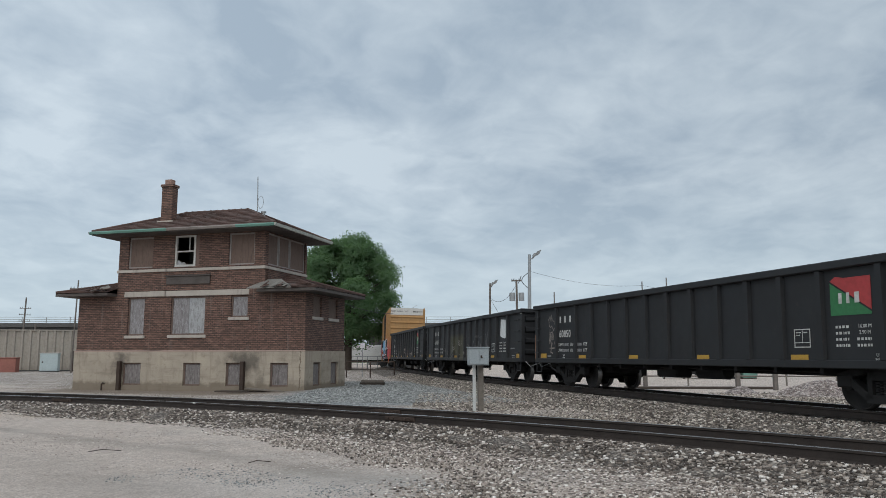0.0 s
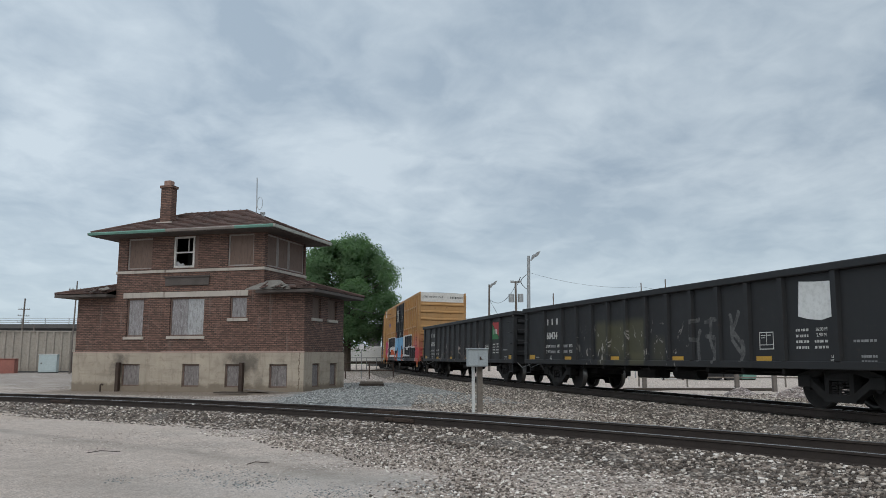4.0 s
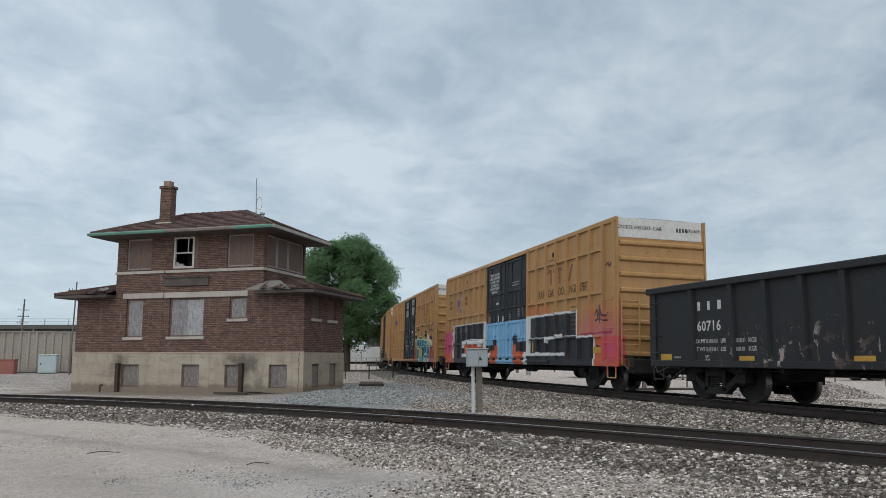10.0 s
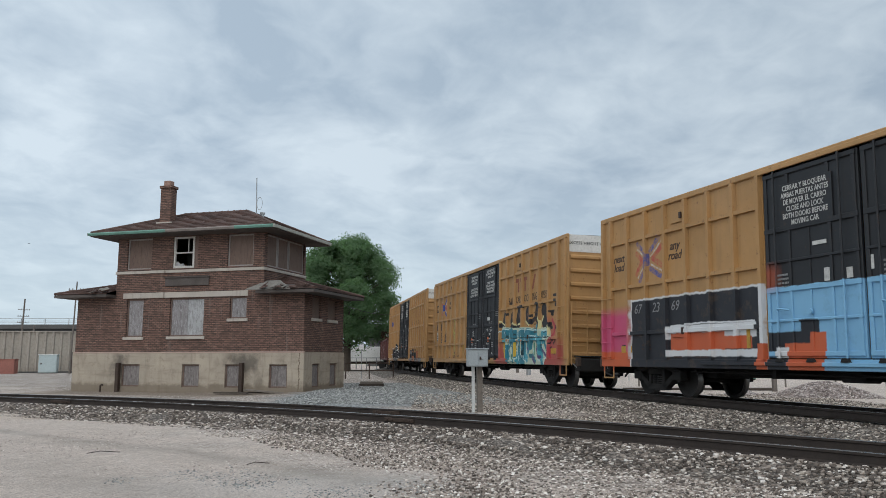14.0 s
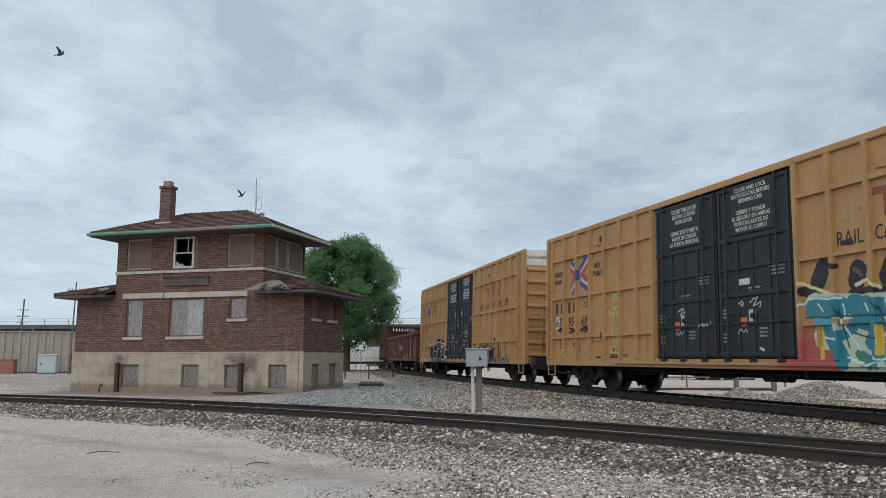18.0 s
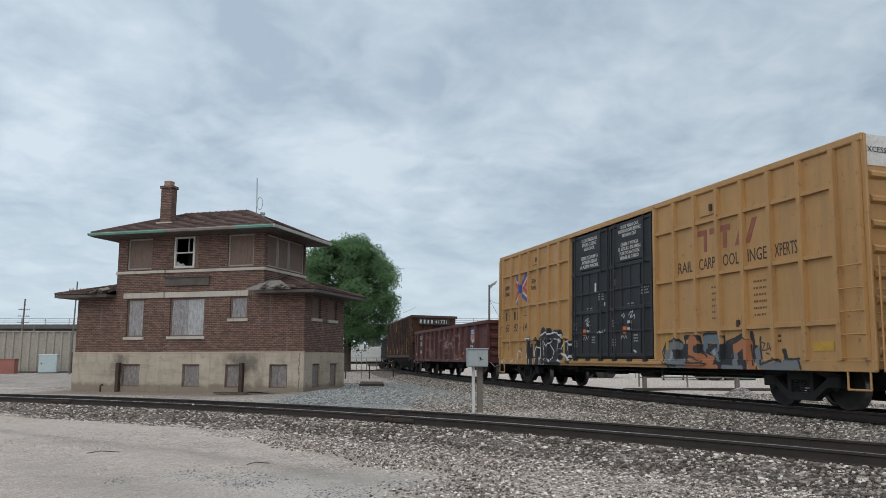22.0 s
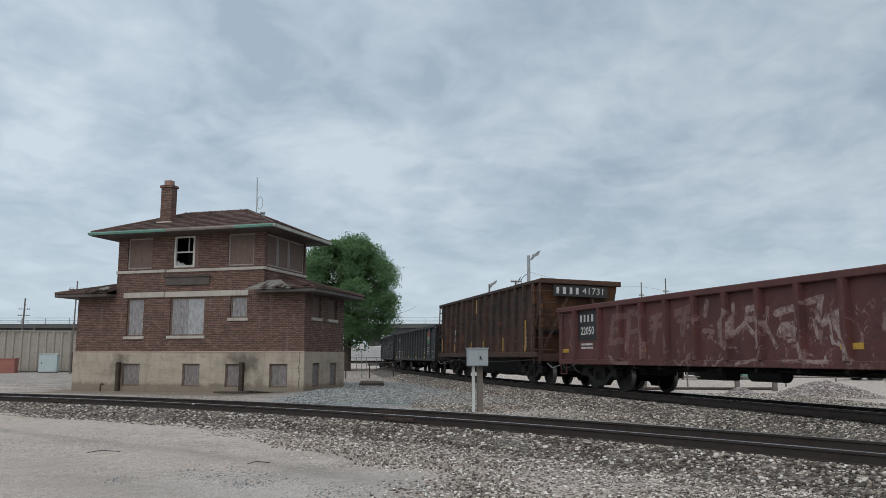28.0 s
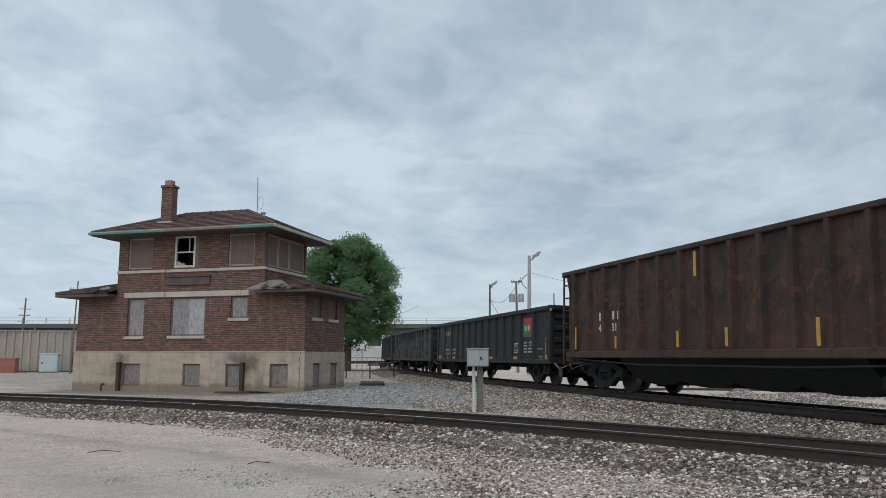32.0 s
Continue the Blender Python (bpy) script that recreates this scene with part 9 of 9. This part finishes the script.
def trailer(name, x, y, ang, L, h0, h1, mat, label, wheels=True):
    t = thing(name, pose(x, y, -0.5, 0, 0, ang), label, "trailer")
    b = part("box_body", Geo().box(-L / 2, L / 2, -1.25, 1.25, h0, h1, 0.06), M[mat], t)
    k = -L / 2 + 0.6
    while k < L / 2:
        part("side_rib", Geo().box(k, k + 0.06, -1.28, -1.25, h0 + 0.05, h1 - 0.05), M[mat], b)
        k += 1.2
    part("chassis", Geo().box(-L / 2, L / 2, -0.9, 0.9, h0 - 0.22, h0), M["under"], t)
    if wheels:
        for wx in (-L / 2 + 1.2, -L / 2 + 2.3, L / 2 - 1.2):
            for wy in (-1.1, 1.1):
                part("tyre", Geo().cyl((wx, wy - 0.14, 0.48), (wx, wy + 0.14, 0.48), 0.48, n=16), M["black"], t)


trailer("box_trailer", -11.2, 101.0, 4, 9.0, 1.0, 2.9, "whitevan", "white box trailer parked beyond the tracks")
trailer("box_trailer", -2.5, 112.0, 0, 9.0, 1.0, 3.2, "whitevan", "white box trailer parked beyond the tracks")
trailer("box_trailer", 17.6, 52.0, 3, 2.5, 0.55, 1.9, "greybox", "small grey trailer parked beyond the train")
trailer("box_trailer", 29.0, 50.0, 3, 6.5, 0.8, 2.6, "greybox", "grey box trailer parked beyond the train")
trailer("box_trailer", 11.2, 58.0, 3, 4.0, 0.8, 2.4, "whitevan", "white box trailer parked beyond the train")
for x, w, mat, lab in ((19.1, 0.32, "redbox", "narrow faded red steel locker beyond the train"), (20.15, 0.48, "copper", "teal steel locker beyond the train")):
    lk = thing("yard_locker", pose(x, 52.0, -0.46, 0, 0, 3), lab, "locker", "lockers beyond the train")
    part("shell", Geo().box(-w, w, -0.4, 0.4, 0.06, 1.8, 0.03), M[mat], lk)
    part("door_leaf", Geo().box(-w + 0.05, w - 0.05, -0.43, -0.405, 0.14, 1.72, 0.01), M[mat], lk)
    part("foot_rail", Geo().box(-w, w, -0.3, 0.3, -0.1, 0.06), M["iron"], lk)
rk = thing("pipe_rack", pose(15.1, 51.5, -0.46, 0, 0, 2), "rack of pale steel pipes stacked beyond the train", "pipe rack")
for k in range(6):
    part("pipe", Geo().cyl((-0.75, -0.1 * (k % 2), 0.10 + 0.17 * k), (0.75, -0.1 * (k % 2), 0.10 + 0.17 * k), 0.055, n=8), M["palepost"], rk)
for x in (-0.65, 0.65):
    part("upright", Geo().box(x - 0.03, x + 0.03, -0.2, 0.1, -0.1, 1.2), M["iron"], rk)
for x in (12.1, 12.75, 21.4):
    mk = thing("marker_post", pose(x, 51.0, -0.46), "thin pale steel marker post beyond the train", "post", "marker posts beyond the train")
    part("shaft", Geo().cyl((0, 0, -0.2), (0, 0, 1.6), 0.045, n=8), M["palepost"], mk)
lg = thing("timber_barrier", pose(11.6, 35.6, -0.46, 0, 0, -3), "long weathered timber lying as a low barrier", "timber")
part("log_beam", Geo().box(-3.4, 3.4, -0.12, 0.12, 0.0, 0.12, 0.03), M["tie"], lg)
for x, y in ((12.9, 34.4), (14.55, 34.4), (9.4, 36.6)):
    bp = thing("wooden_bollard", pose(x, y, -0.46), "short weathered wooden bollard", "bollard", "bollards beyond the train")
    part("post_shaft", Geo().box(-0.09, 0.09, -0.09, 0.09, -0.2, 0.85, 0.015), M["pole"], bp)


def far_woods():
    """A low hazy line of trees beyond the overpass, in small clumps."""
    rng = random.Random(12)
    v, F = [], []
    for i in range(9000):
        x = rng.uniform(-170, 160)
        z = -0.5 + rng.random() ** 1.2 * (3.5 + 1.6 * noise.noise((x * 0.07, 0, 0)))
        p = Vector((x, 175 + rng.uniform(-5, 5), z))
        s = rng.uniform(0.4, 0.9)
        u = Vector((rng.gauss(0, 1), rng.gauss(0, 1), rng.gauss(0, 0.7))).normalized() * s
        w = u.cross(Vector((rng.gauss(0, 1), rng.gauss(0, 1), rng.gauss(0, 1)))).normalized() * s * 0.7
        k = len(v)
        v += [tuple(p - u), tuple(p - w), tuple(p + u), tuple(p + w)]
        F.append((k, k + 1, k + 2, k + 3))
    me = bpy.data.meshes.new("far_woods")
    me.from_pydata(v, [], F)
    me.materials.append(M["leaf"])
    tagged(new("far_woods", me), "distant low line of green trees", "woods", kind="stuff")


far_woods()


# ---- planks and litter at the foot of the tower
for i, (x, y, rz, L) in enumerate(((-2.3, -0.75, 6, 2.6), (-1.2, -0.95, -4, 2.2), (-2.9, -1.15, 3, 1.6), (-1.6, -0.6, 11, 1.8))):
    w = thing("loose_plank", HOUSE.matrix_basis @ pose(x, y, -0.50 + 0.05 * (i % 2), 0, 4 * (i % 2), rz), "weathered loose plank lying by the tower wall", "plank", "planks by the tower wall")
    part("plank_board", Geo().box(-L / 2, L / 2, -0.09, 0.09, -0.03, 0.03, 0.006), M["wood"] if i % 2 else M["tie"], w)
st = thing("standpipe", HOUSE.matrix_basis @ pose(-10.3, -0.45, -0.6), "short rusty standpipe by the tower wall", "pipe")
part("pipe_body", Geo().tube([(0, 0, 0), (0, 0, 0.32), (0.08, 0, 0.38), (0.14, 0, 0.34)], 0.04, 8), M["iron"], st)


# ======== loose ballast ========
def stone_shapes(rng, n=10):
    """Angular broken stones: skewed eight-cornered lumps."""
    out = []
    base = np.array([(x, y, z) for x in (-1, 1) for y in (-1, 1) for z in (-1, 1)], float) * 0.68
    for _ in range(n):
        out.append(base * rng.uniform(0.55, 1.3, (8, 3)) * np.array([1.0, rng.uniform(0.6, 0.95), rng.uniform(0.45, 0.8)]))
    return out


LUMP = np.array([(0, 1, 3), (0, 3, 2), (4, 6, 7), (4, 7, 5), (0, 4, 5), (0, 5, 1), (2, 3, 7), (2, 7, 6), (0, 2, 6), (0, 6, 4), (1, 5, 7), (1, 7, 3)])


def strew(name, P, r, label, rng, mat):
    """Stones of radius r with their feet at the places P, joined into one mesh."""
    count = len(P)
    shapes = stone_shapes(rng)
    P = P.copy()
    P[:, 2] += r * 0.28
    V = np.empty((count, 8, 3))
    ang = rng.uniform(0, 2 * np.pi, count)
    tip = rng.uniform(-0.5, 0.5, count)
    kind = rng.integers(0, len(shapes), count)
    for k, sh in enumerate(shapes):
        w = np.where(kind == k)[0]
        b = sh[None] * r[w, None, None]
        ct, stt = np.cos(tip[w])[:, None], np.sin(tip[w])[:, None]
        yy, zz = b[:, :, 1] * ct - b[:, :, 2] * stt, b[:, :, 1] * stt + b[:, :, 2] * ct
        c, q = np.cos(ang[w])[:, None], np.sin(ang[w])[:, None]
        V[w, :, 0], V[w, :, 1], V[w, :, 2] = b[:, :, 0] * c - yy * q, b[:, :, 0] * q + yy * c, zz
    V += P[:, None, :]
    F = (np.arange(count)[:, None, None] * 8 + LUMP[None]).reshape(-1)
    me = bpy.data.meshes.new(name)
    nv, nf = count * 8, count * 12
    me.vertices.add(nv)
    me.vertices.foreach_set("co", V.reshape(-1))
    me.loops.add(nf * 3)
    me.loops.foreach_set("vertex_index", F.astype(np.int32))
    me.polygons.add(nf)
    me.polygons.foreach_set("loop_start", np.arange(0, nf * 3, 3, dtype=np.int32))
    me.update(calc_edges=True)
    me.validate()
    me.materials.append(M[mat])
    tagged(new(name, me), label, "gravel", kind="stuff")


def scatter(name, line, side, s0, s1, l0, l1, count, r0, r1, height, label, seed, mat="stone", edge=0.0):
    """Stones strewn along a line between two sideways distances; height(l) gives the surface."""
    rng = np.random.default_rng(seed)
    s = rng.uniform(s0, s1, count)
    l = l0 + (l1 - l0) * rng.random(count) ** (1.0 + edge)
    x, y, a = [np.interp(s, line[:, 0], line[:, i]) for i in (1, 2, 3)]
    sx, sy = side(a)
    P = np.stack([x + sx * l, y + sy * l, height(l)], 1)
    strew(name, P, r0 + (r1 - r0) * rng.random(count) ** 2.2, label, rng, mat)


def scatter_plot(name, x0, x1, y0, y1, count, r0, r1, keep, label, seed, mat):
    """Stones strewn over a plot of the ground; keep(beyond, off) picks by the distance beyond the siding and off the main line."""
    rng = np.random.default_rng(seed)
    x, y = rng.uniform(x0, x1, count), rng.uniform(y0, y1, count)
    beyond, off = np.empty(count), np.empty(count)
    for k in range(0, count, 4000):
        X, Y = x[k:k + 4000, None], y[k:k + 4000, None]
        i = np.argmin((FORE[None, :, 1] - X) ** 2 + (FORE[None, :, 2] - Y) ** 2, 1)
        a = FORE[i, 3]
        beyond[k:k + 4000] = (X[:, 0] - FORE[i, 1]) * np.sin(a) + (Y[:, 0] - FORE[i, 2]) * np.cos(a)
        off[k:k + 4000] = np.sqrt(np.min((MAIN[None, :, 1] - X) ** 2 + (MAIN[None, :, 2] - Y) ** 2, 1))
    w = keep(beyond, off, rng.random(count), x, y)
    x, y, beyond = x[w], y[w], beyond[w]
    z = np.where(beyond < 0, -0.622, -0.622 + 0.16 * np.clip(beyond / 4.0, 0, 1))
    strew(name, np.stack([x, y, z], 1), r0 + (r1 - r0) * rng.random(len(x)) ** 1.8, label, rng, mat)


def thin_out(b, x, y):
    """How thickly the coarse gravel lies: full by the siding and in the east, thinning out unevenly towards the drive."""
    wave = 0.9 * np.sin(x * 1.3 + y * 0.7) + 0.6 * np.sin(y * 2.1 - x * 0.8) + 0.4 * np.sin(x * 3.7 + y * 2.9)
    east = np.clip((x + 1.6 - (y - 10.0) * 0.35 + wave) / 4.0, 0, 1)
    bank = np.clip((b + 4.3 + 0.5 * wave) / 1.6, 0, 1)
    return np.maximum(east, bank) ** 1.3


np_main = lambda a: (-np.cos(a), -np.sin(a))
np_fore = lambda a: (-np.sin(a), -np.cos(a))
bed = lambda top, foot, half, reach: (lambda l: np.interp(np.abs(l), [half, half + 0.55, reach - 0.3, reach], [top, (top + foot) / 2 + 0.02, foot + 0.02, foot - 0.03]))
fore_bed, main_bed = bed(-0.42, -0.60, 1.15, 2.4), bed(-0.20, -0.47, 1.5, 2.9)
scatter("loose_ballast_siding", FORE, np_fore, -30, 11, 0.86, 2.9, 36000, 0.015, 0.052, fore_bed, "mixed grey ballast stones along the siding", 21)
scatter("loose_ballast_siding", FORE, np_fore, -30, 11, -2.6, -0.86, 6000, 0.022, 0.06, fore_bed, "mixed grey ballast stones beyond the siding", 22)
scatter("loose_ballast_siding", FORE, np_fore, -30, 11, -0.66, 0.66, 2500, 0.02, 0.05, lambda l: -0.425 + 0 * l, "ballast stones between the rails", 23)
scatter("loose_ballast_main", MAIN, np_main, -34, 14, 0.95, 3.0, 34000, 0.016, 0.044, main_bed, "brown-grey ballast stones along the main track", 24, "tan_stone")
scatter("loose_gravel", FORE, np_fore, -18, 9, 2.2, 8.0, 20000, 0.006, 0.018, lambda l: -0.622 + 0 * l, "fine pale gravel strewn over the yard", 25, "drive_chip", 0.7)
scatter_plot("loose_gravel", -5.5, 9.5, 8.6, 18.0, 150000, 0.010, 0.034, lambda b, o, k, x, y: (b < -1.9) & (b > -8.5) & (k < thin_out(b, x, y)), "coarse pale gravel strewn near the siding", 26, "chips")
scatter_plot("loose_gravel", -4.6, 1.2, 9.2, 13.4, 15000, 0.006, 0.019, lambda b, o, k, x, y: k < np.clip(1.25 - np.abs(y - 10.3 + 0.36 * (x + 1.5) + 0.5 * np.sin(x * 2.3)) - 0.5 * np.abs(x + 1.5) * 0.6 + 0.3 * np.sin(x * 5.1 + y * 4.0), 0, 1), "washed pale bluish chips on the drive", 29, "blue_stone")
scatter_plot("loose_gravel", -1.0, 14.0, 10.0, 32.0, 60000, 0.016, 0.045, lambda b, o, k, x, y: (b > 1.9) & (o > 2.6), "tan-grey stones between the two tracks", 27, "tan_stone")
scatter_plot("loose_gravel", -5.8, 3.0, 25.5, 46.0, 26000, 0.020, 0.052, lambda b, o, k, x, y: (b > 2.4) & (o > 2.7), "blue-grey crushed stone by the tower", 28, "blue_stone")


def gravel_pile():
    rng = random.Random(3)
    g = Geo()
    n, m = 36, 9
    v = [(0, 0, 0.58)]
    for j in range(1, m + 1):
        for i in range(n):
            a, r = 2 * math.pi * i / n, j / m
            k = 1 + 0.18 * noise.noise((math.cos(a) * 1.7, math.sin(a) * 1.7, 2.0))
            v.append((math.cos(a) * 1.95 * r * k, math.sin(a) * 1.2 * r * k, 0.58 * (1 - r ** 1.4) + 0.05 * rng.uniform(-1, 1) * (1 - r)))
    F = [(0, 1 + i, 1 + (i + 1) % n) for i in range(n)]
    for j in range(m - 1):
        F += [(1 + j * n + i, 1 + (j + 1) * n + i, 1 + (j + 1) * n + (i + 1) % n, 1 + j * n + (i + 1) % n) for i in range(n)]
    ob = part("gravel_pile", g.add(v, F, True), M["pile"])
    ob.matrix_basis = pose(14.4, 29.6, -0.46, 0, 0, -15)
    tagged(ob, "low heap of pinkish-grey gravel beyond the train", "gravel heap", kind="stuff")
    q = np.random.default_rng(33)
    n2 = 3200
    a, r = q.uniform(0, 2 * np.pi, n2), np.sqrt(q.random(n2)) * 1.08
    P = np.stack([np.cos(a) * 1.95 * r, np.sin(a) * 1.2 * r, 0.58 * np.clip(1 - r ** 1.4, 0, 1)], 1)
    c, d = math.cos(radians(-15)), math.sin(radians(-15))
    P = np.stack([14.4 + P[:, 0] * c - P[:, 1] * d, 29.6 + P[:, 0] * d + P[:, 1] * c, P[:, 2] - 0.46], 1)
    strew("heap_stones", P, 0.022 + 0.035 * q.random(n2) ** 2, "pinkish-grey stones on the gravel heap", q, "heap_stone")
    small = new("gravel_pile", ob.data)
    small.matrix_basis = pose(11.9, 31.4, -0.48, 0, 0, 30) @ Matrix.Diagonal((0.42, 0.5, 0.55, 1))
    tagged(small, "small heap of grey gravel beyond the train", "gravel heap", kind="stuff")


M["pile"] = gravel("pile_gravel", [(0.20, 0.16, 0.15), (0.32, 0.27, 0.25), (0.44, 0.38, 0.36), (0.55, 0.50, 0.47)], 11.0, bump=0.9)
gravel_pile()


# ---- joint bars, litter on the ground
def joint_bar(s, lat):
    x, y, a = [float(np.interp(s, FORE[:, 0], FORE[:, i])) for i in (1, 2, 3)]
    m = pose(x - math.sin(a) * lat, y - math.cos(a) * lat, FORE_TOP, 0, 0, -math.degrees(a))
    jb = part("joint_bar", Geo().box(-0.45, 0.45, -0.052, -0.012, -0.145, -0.055, 0.008), M["iron"], fore_track, "rusty bolted joint bar", m)
    for k in (-0.33, -0.18, 0.18, 0.33):
        part("bolt", Geo().cyl((k, -0.052, -0.10), (k, -0.085, -0.10), 0.018, n=6), M["iron"], jb)


for q, lat in ((-2.6, 0.752), (-4.4, -0.752), (-16.0, 0.752)):
    joint_bar(q, lat)
for x, y, z, rz, L, mat, lab in ((2.62, 12.9, -0.50, 40, 0.55, "wood", "pale dry stick lying on the ballast"), (2.7, 12.75, -0.50, 28, 0.4, "wood", "pale dry stick lying on the ballast"), (-5.95, 13.85, -0.605, 12, 0.55, "iron", "rusty bent wire on the ground"), (-2.9, 12.4, -0.605, 20, 0.35, "iron", "rusty bent wire on the ground")):
    sk = thing("loose_stick", pose(x, y, z, 0, 0, rz), lab, "stick")
    part("stick_body", Geo().tube([(-L / 2, 0, 0.0), (-L * 0.1, 0.03, 0.03), (L * 0.2, 0.0, 0.02), (L / 2, -0.03, 0.01)], 0.012 if mat == "wood" else 0.007, 6), M[mat], sk)
ws = thing("white_stone", pose(-6.75, 21.15, FORE_TOP + 0.02, 10, 5, 30), "white stone lying on the rail", "stone")
part("stone_body", Geo().lathe([(0.0, -0.025), (0.028, -0.015), (0.04, 0.0), (0.025, 0.02), (0.0, 0.028)], 7, "z", False), M["decal_white"], ws)


# ======== birds ========
def bird(name, label):
    b = thing(name, None, label, "bird")
    part("body", Geo().lathe([(0.0, -0.19), (0.035, -0.15), (0.06, -0.04), (0.062, 0.03), (0.045, 0.10), (0.034, 0.14), (0.03, 0.17), (0.0, 0.205)], 10, "x"), M["bird"], b)
    part("tail", Geo().add([(-0.16, -0.02, 0.0), (-0.16, 0.02, 0.0), (-0.30, 0.06, 0.0), (-0.30, -0.06, 0.0), (-0.16, -0.02, 0.012), (-0.16, 0.02, 0.012), (-0.30, 0.06, 0.006), (-0.30, -0.06, 0.006)], [(0, 3, 2, 1), (4, 5, 6, 7), (0, 1, 5, 4), (2, 3, 7, 6), (1, 2, 6, 5), (3, 0, 4, 7)]), M["bird"], b)
    wings = []
    for s in (-1, 1):
        o = [(0.07, 0.0), (0.09, s * 0.14), (0.02, s * 0.33), (-0.06, s * 0.31), (-0.05, s * 0.15), (-0.09, 0.0)]
        wings.append(part("wing", Geo().prism(o, -0.004, 0.008, "z"), M["bird"], b, "", pose(0.02, s * 0.04, 0.03)))
    return b, wings


M["bird"] = plain("slate_grey_feathers", (0.07, 0.075, 0.085), 0.8)
pigeon_a = bird("pigeon", "grey pigeon in flight with raised wings")
pigeon_b = bird("pigeon", "grey pigeon in flight")

lay_ties()

# ======== what moves ========
SPEED = [(0, 4.249), (4, 4.431), (8, 4.548), (12, 4.578), (15, 4.513), (18, 4.027), (21, 3.984), (24, 3.932), (26, 4.196), (28, 4.184), (30, 4.253), (32, 4.40)]


def train_run():
    """Way of the first box car's front end along the main line, at 30 steps a second."""
    t = np.arange(0, 32 * FPS + 1) / FPS
    v = np.interp(t, [q[0] for q in SPEED], [q[1] for q in SPEED])
    s = np.concatenate([[0.0], np.cumsum((v[1:] + v[:-1]) / 2 / FPS)])
    return t, s - np.interp(11.5, t, s) + 7.295


def fly(pigeon, way):
    """The bird faces along its way; its wings beat while it is near."""
    b, wings = pigeon
    rows = []
    for i, (t, x, y, z) in enumerate(way):
        p, q = way[max(0, i - 1)], way[min(len(way) - 1, i + 1)]
        rows.append((t, pose(x, y, z, 0, -8, math.degrees(math.atan2(q[2] - p[2], q[1] - p[1])))))
    walk(b, rows)
    for s, w in zip((-1, 1), wings):
        beat = [(0.0, 0.0)] + [(16.4 + 0.1 * i, 22 + 48 * math.sin(i * 2.0)) for i in range(40)] + [(32.0, 0.0)]
        walk(w, [(t, pose(0.02, s * 0.04, 0.03, s * a, 0, 0)) for t, a in beat])


def motions():
    t, s = train_run()
    for car, length, mid in CONSIST:
        rows = []
        for k in np.arange(0, 32.01, 0.5):
            m = float(np.interp(k, t, s)) + mid
            a, b = main_at(m + length / 2 - 2.3), main_at(m - length / 2 + 2.3)
            d = (a[0] - b[0], a[1] - b[1])
            rows.append((float(k), pose((a[0] + b[0]) / 2, (a[1] + b[1]) / 2, 0, -CANT, 0, math.degrees(math.atan2(d[1], d[0])))))
        walk(car, rows)
    for ws, x in WHEELSETS:
        rows = []
        for i in range(0, 32 * FPS + 1, 4):
            rows.append((i / FPS, Matrix.Translation((x, 0, 0.457)) @ Matrix.Rotation((s[i] - s[0]) / 0.457, 4, "Y")))
        walk(ws, rows)
    fly(pigeon_a, [(0, -66, 200, 13), (10, -92, 195, 14), (12, -97.3, 184, 21.2), (13, -94.2, 175, 22.5), (15, -62, 115, 24), (16.6, -25.6, 56, 12.6), (17, -20.5, 48.5, 11.2), (18, -10.5, 39.5, 9.44), (18.4, -6.3, 36, 9.1), (18.8, -2.16, 35, 10.3), (19, 0.14, 35, 11.2), (19.2, 2.5, 34.5, 12.4), (19.6, 8.1, 33.5, 14.5), (19.8, 11.2, 33.2, 16.1), (20, 14.2, 33, 18.9), (22, 46, 40, 34), (32, 190, 60, 40)])
    fly(pigeon_b, [(0, -260, 60, 30), (14, -80, 36, 12), (17, -26.5, 34.5, 12.2), (17.5, -20.4, 34.5, 13.5), (18, -17.75, 34.2, 15.0), (18.4, -15.3, 34, 16.0), (18.8, -12.35, 34, 17.6), (19.4, -7.8, 34, 20.5), (22, 10, 36, 30), (32, 80, 50, 60)])



motions()
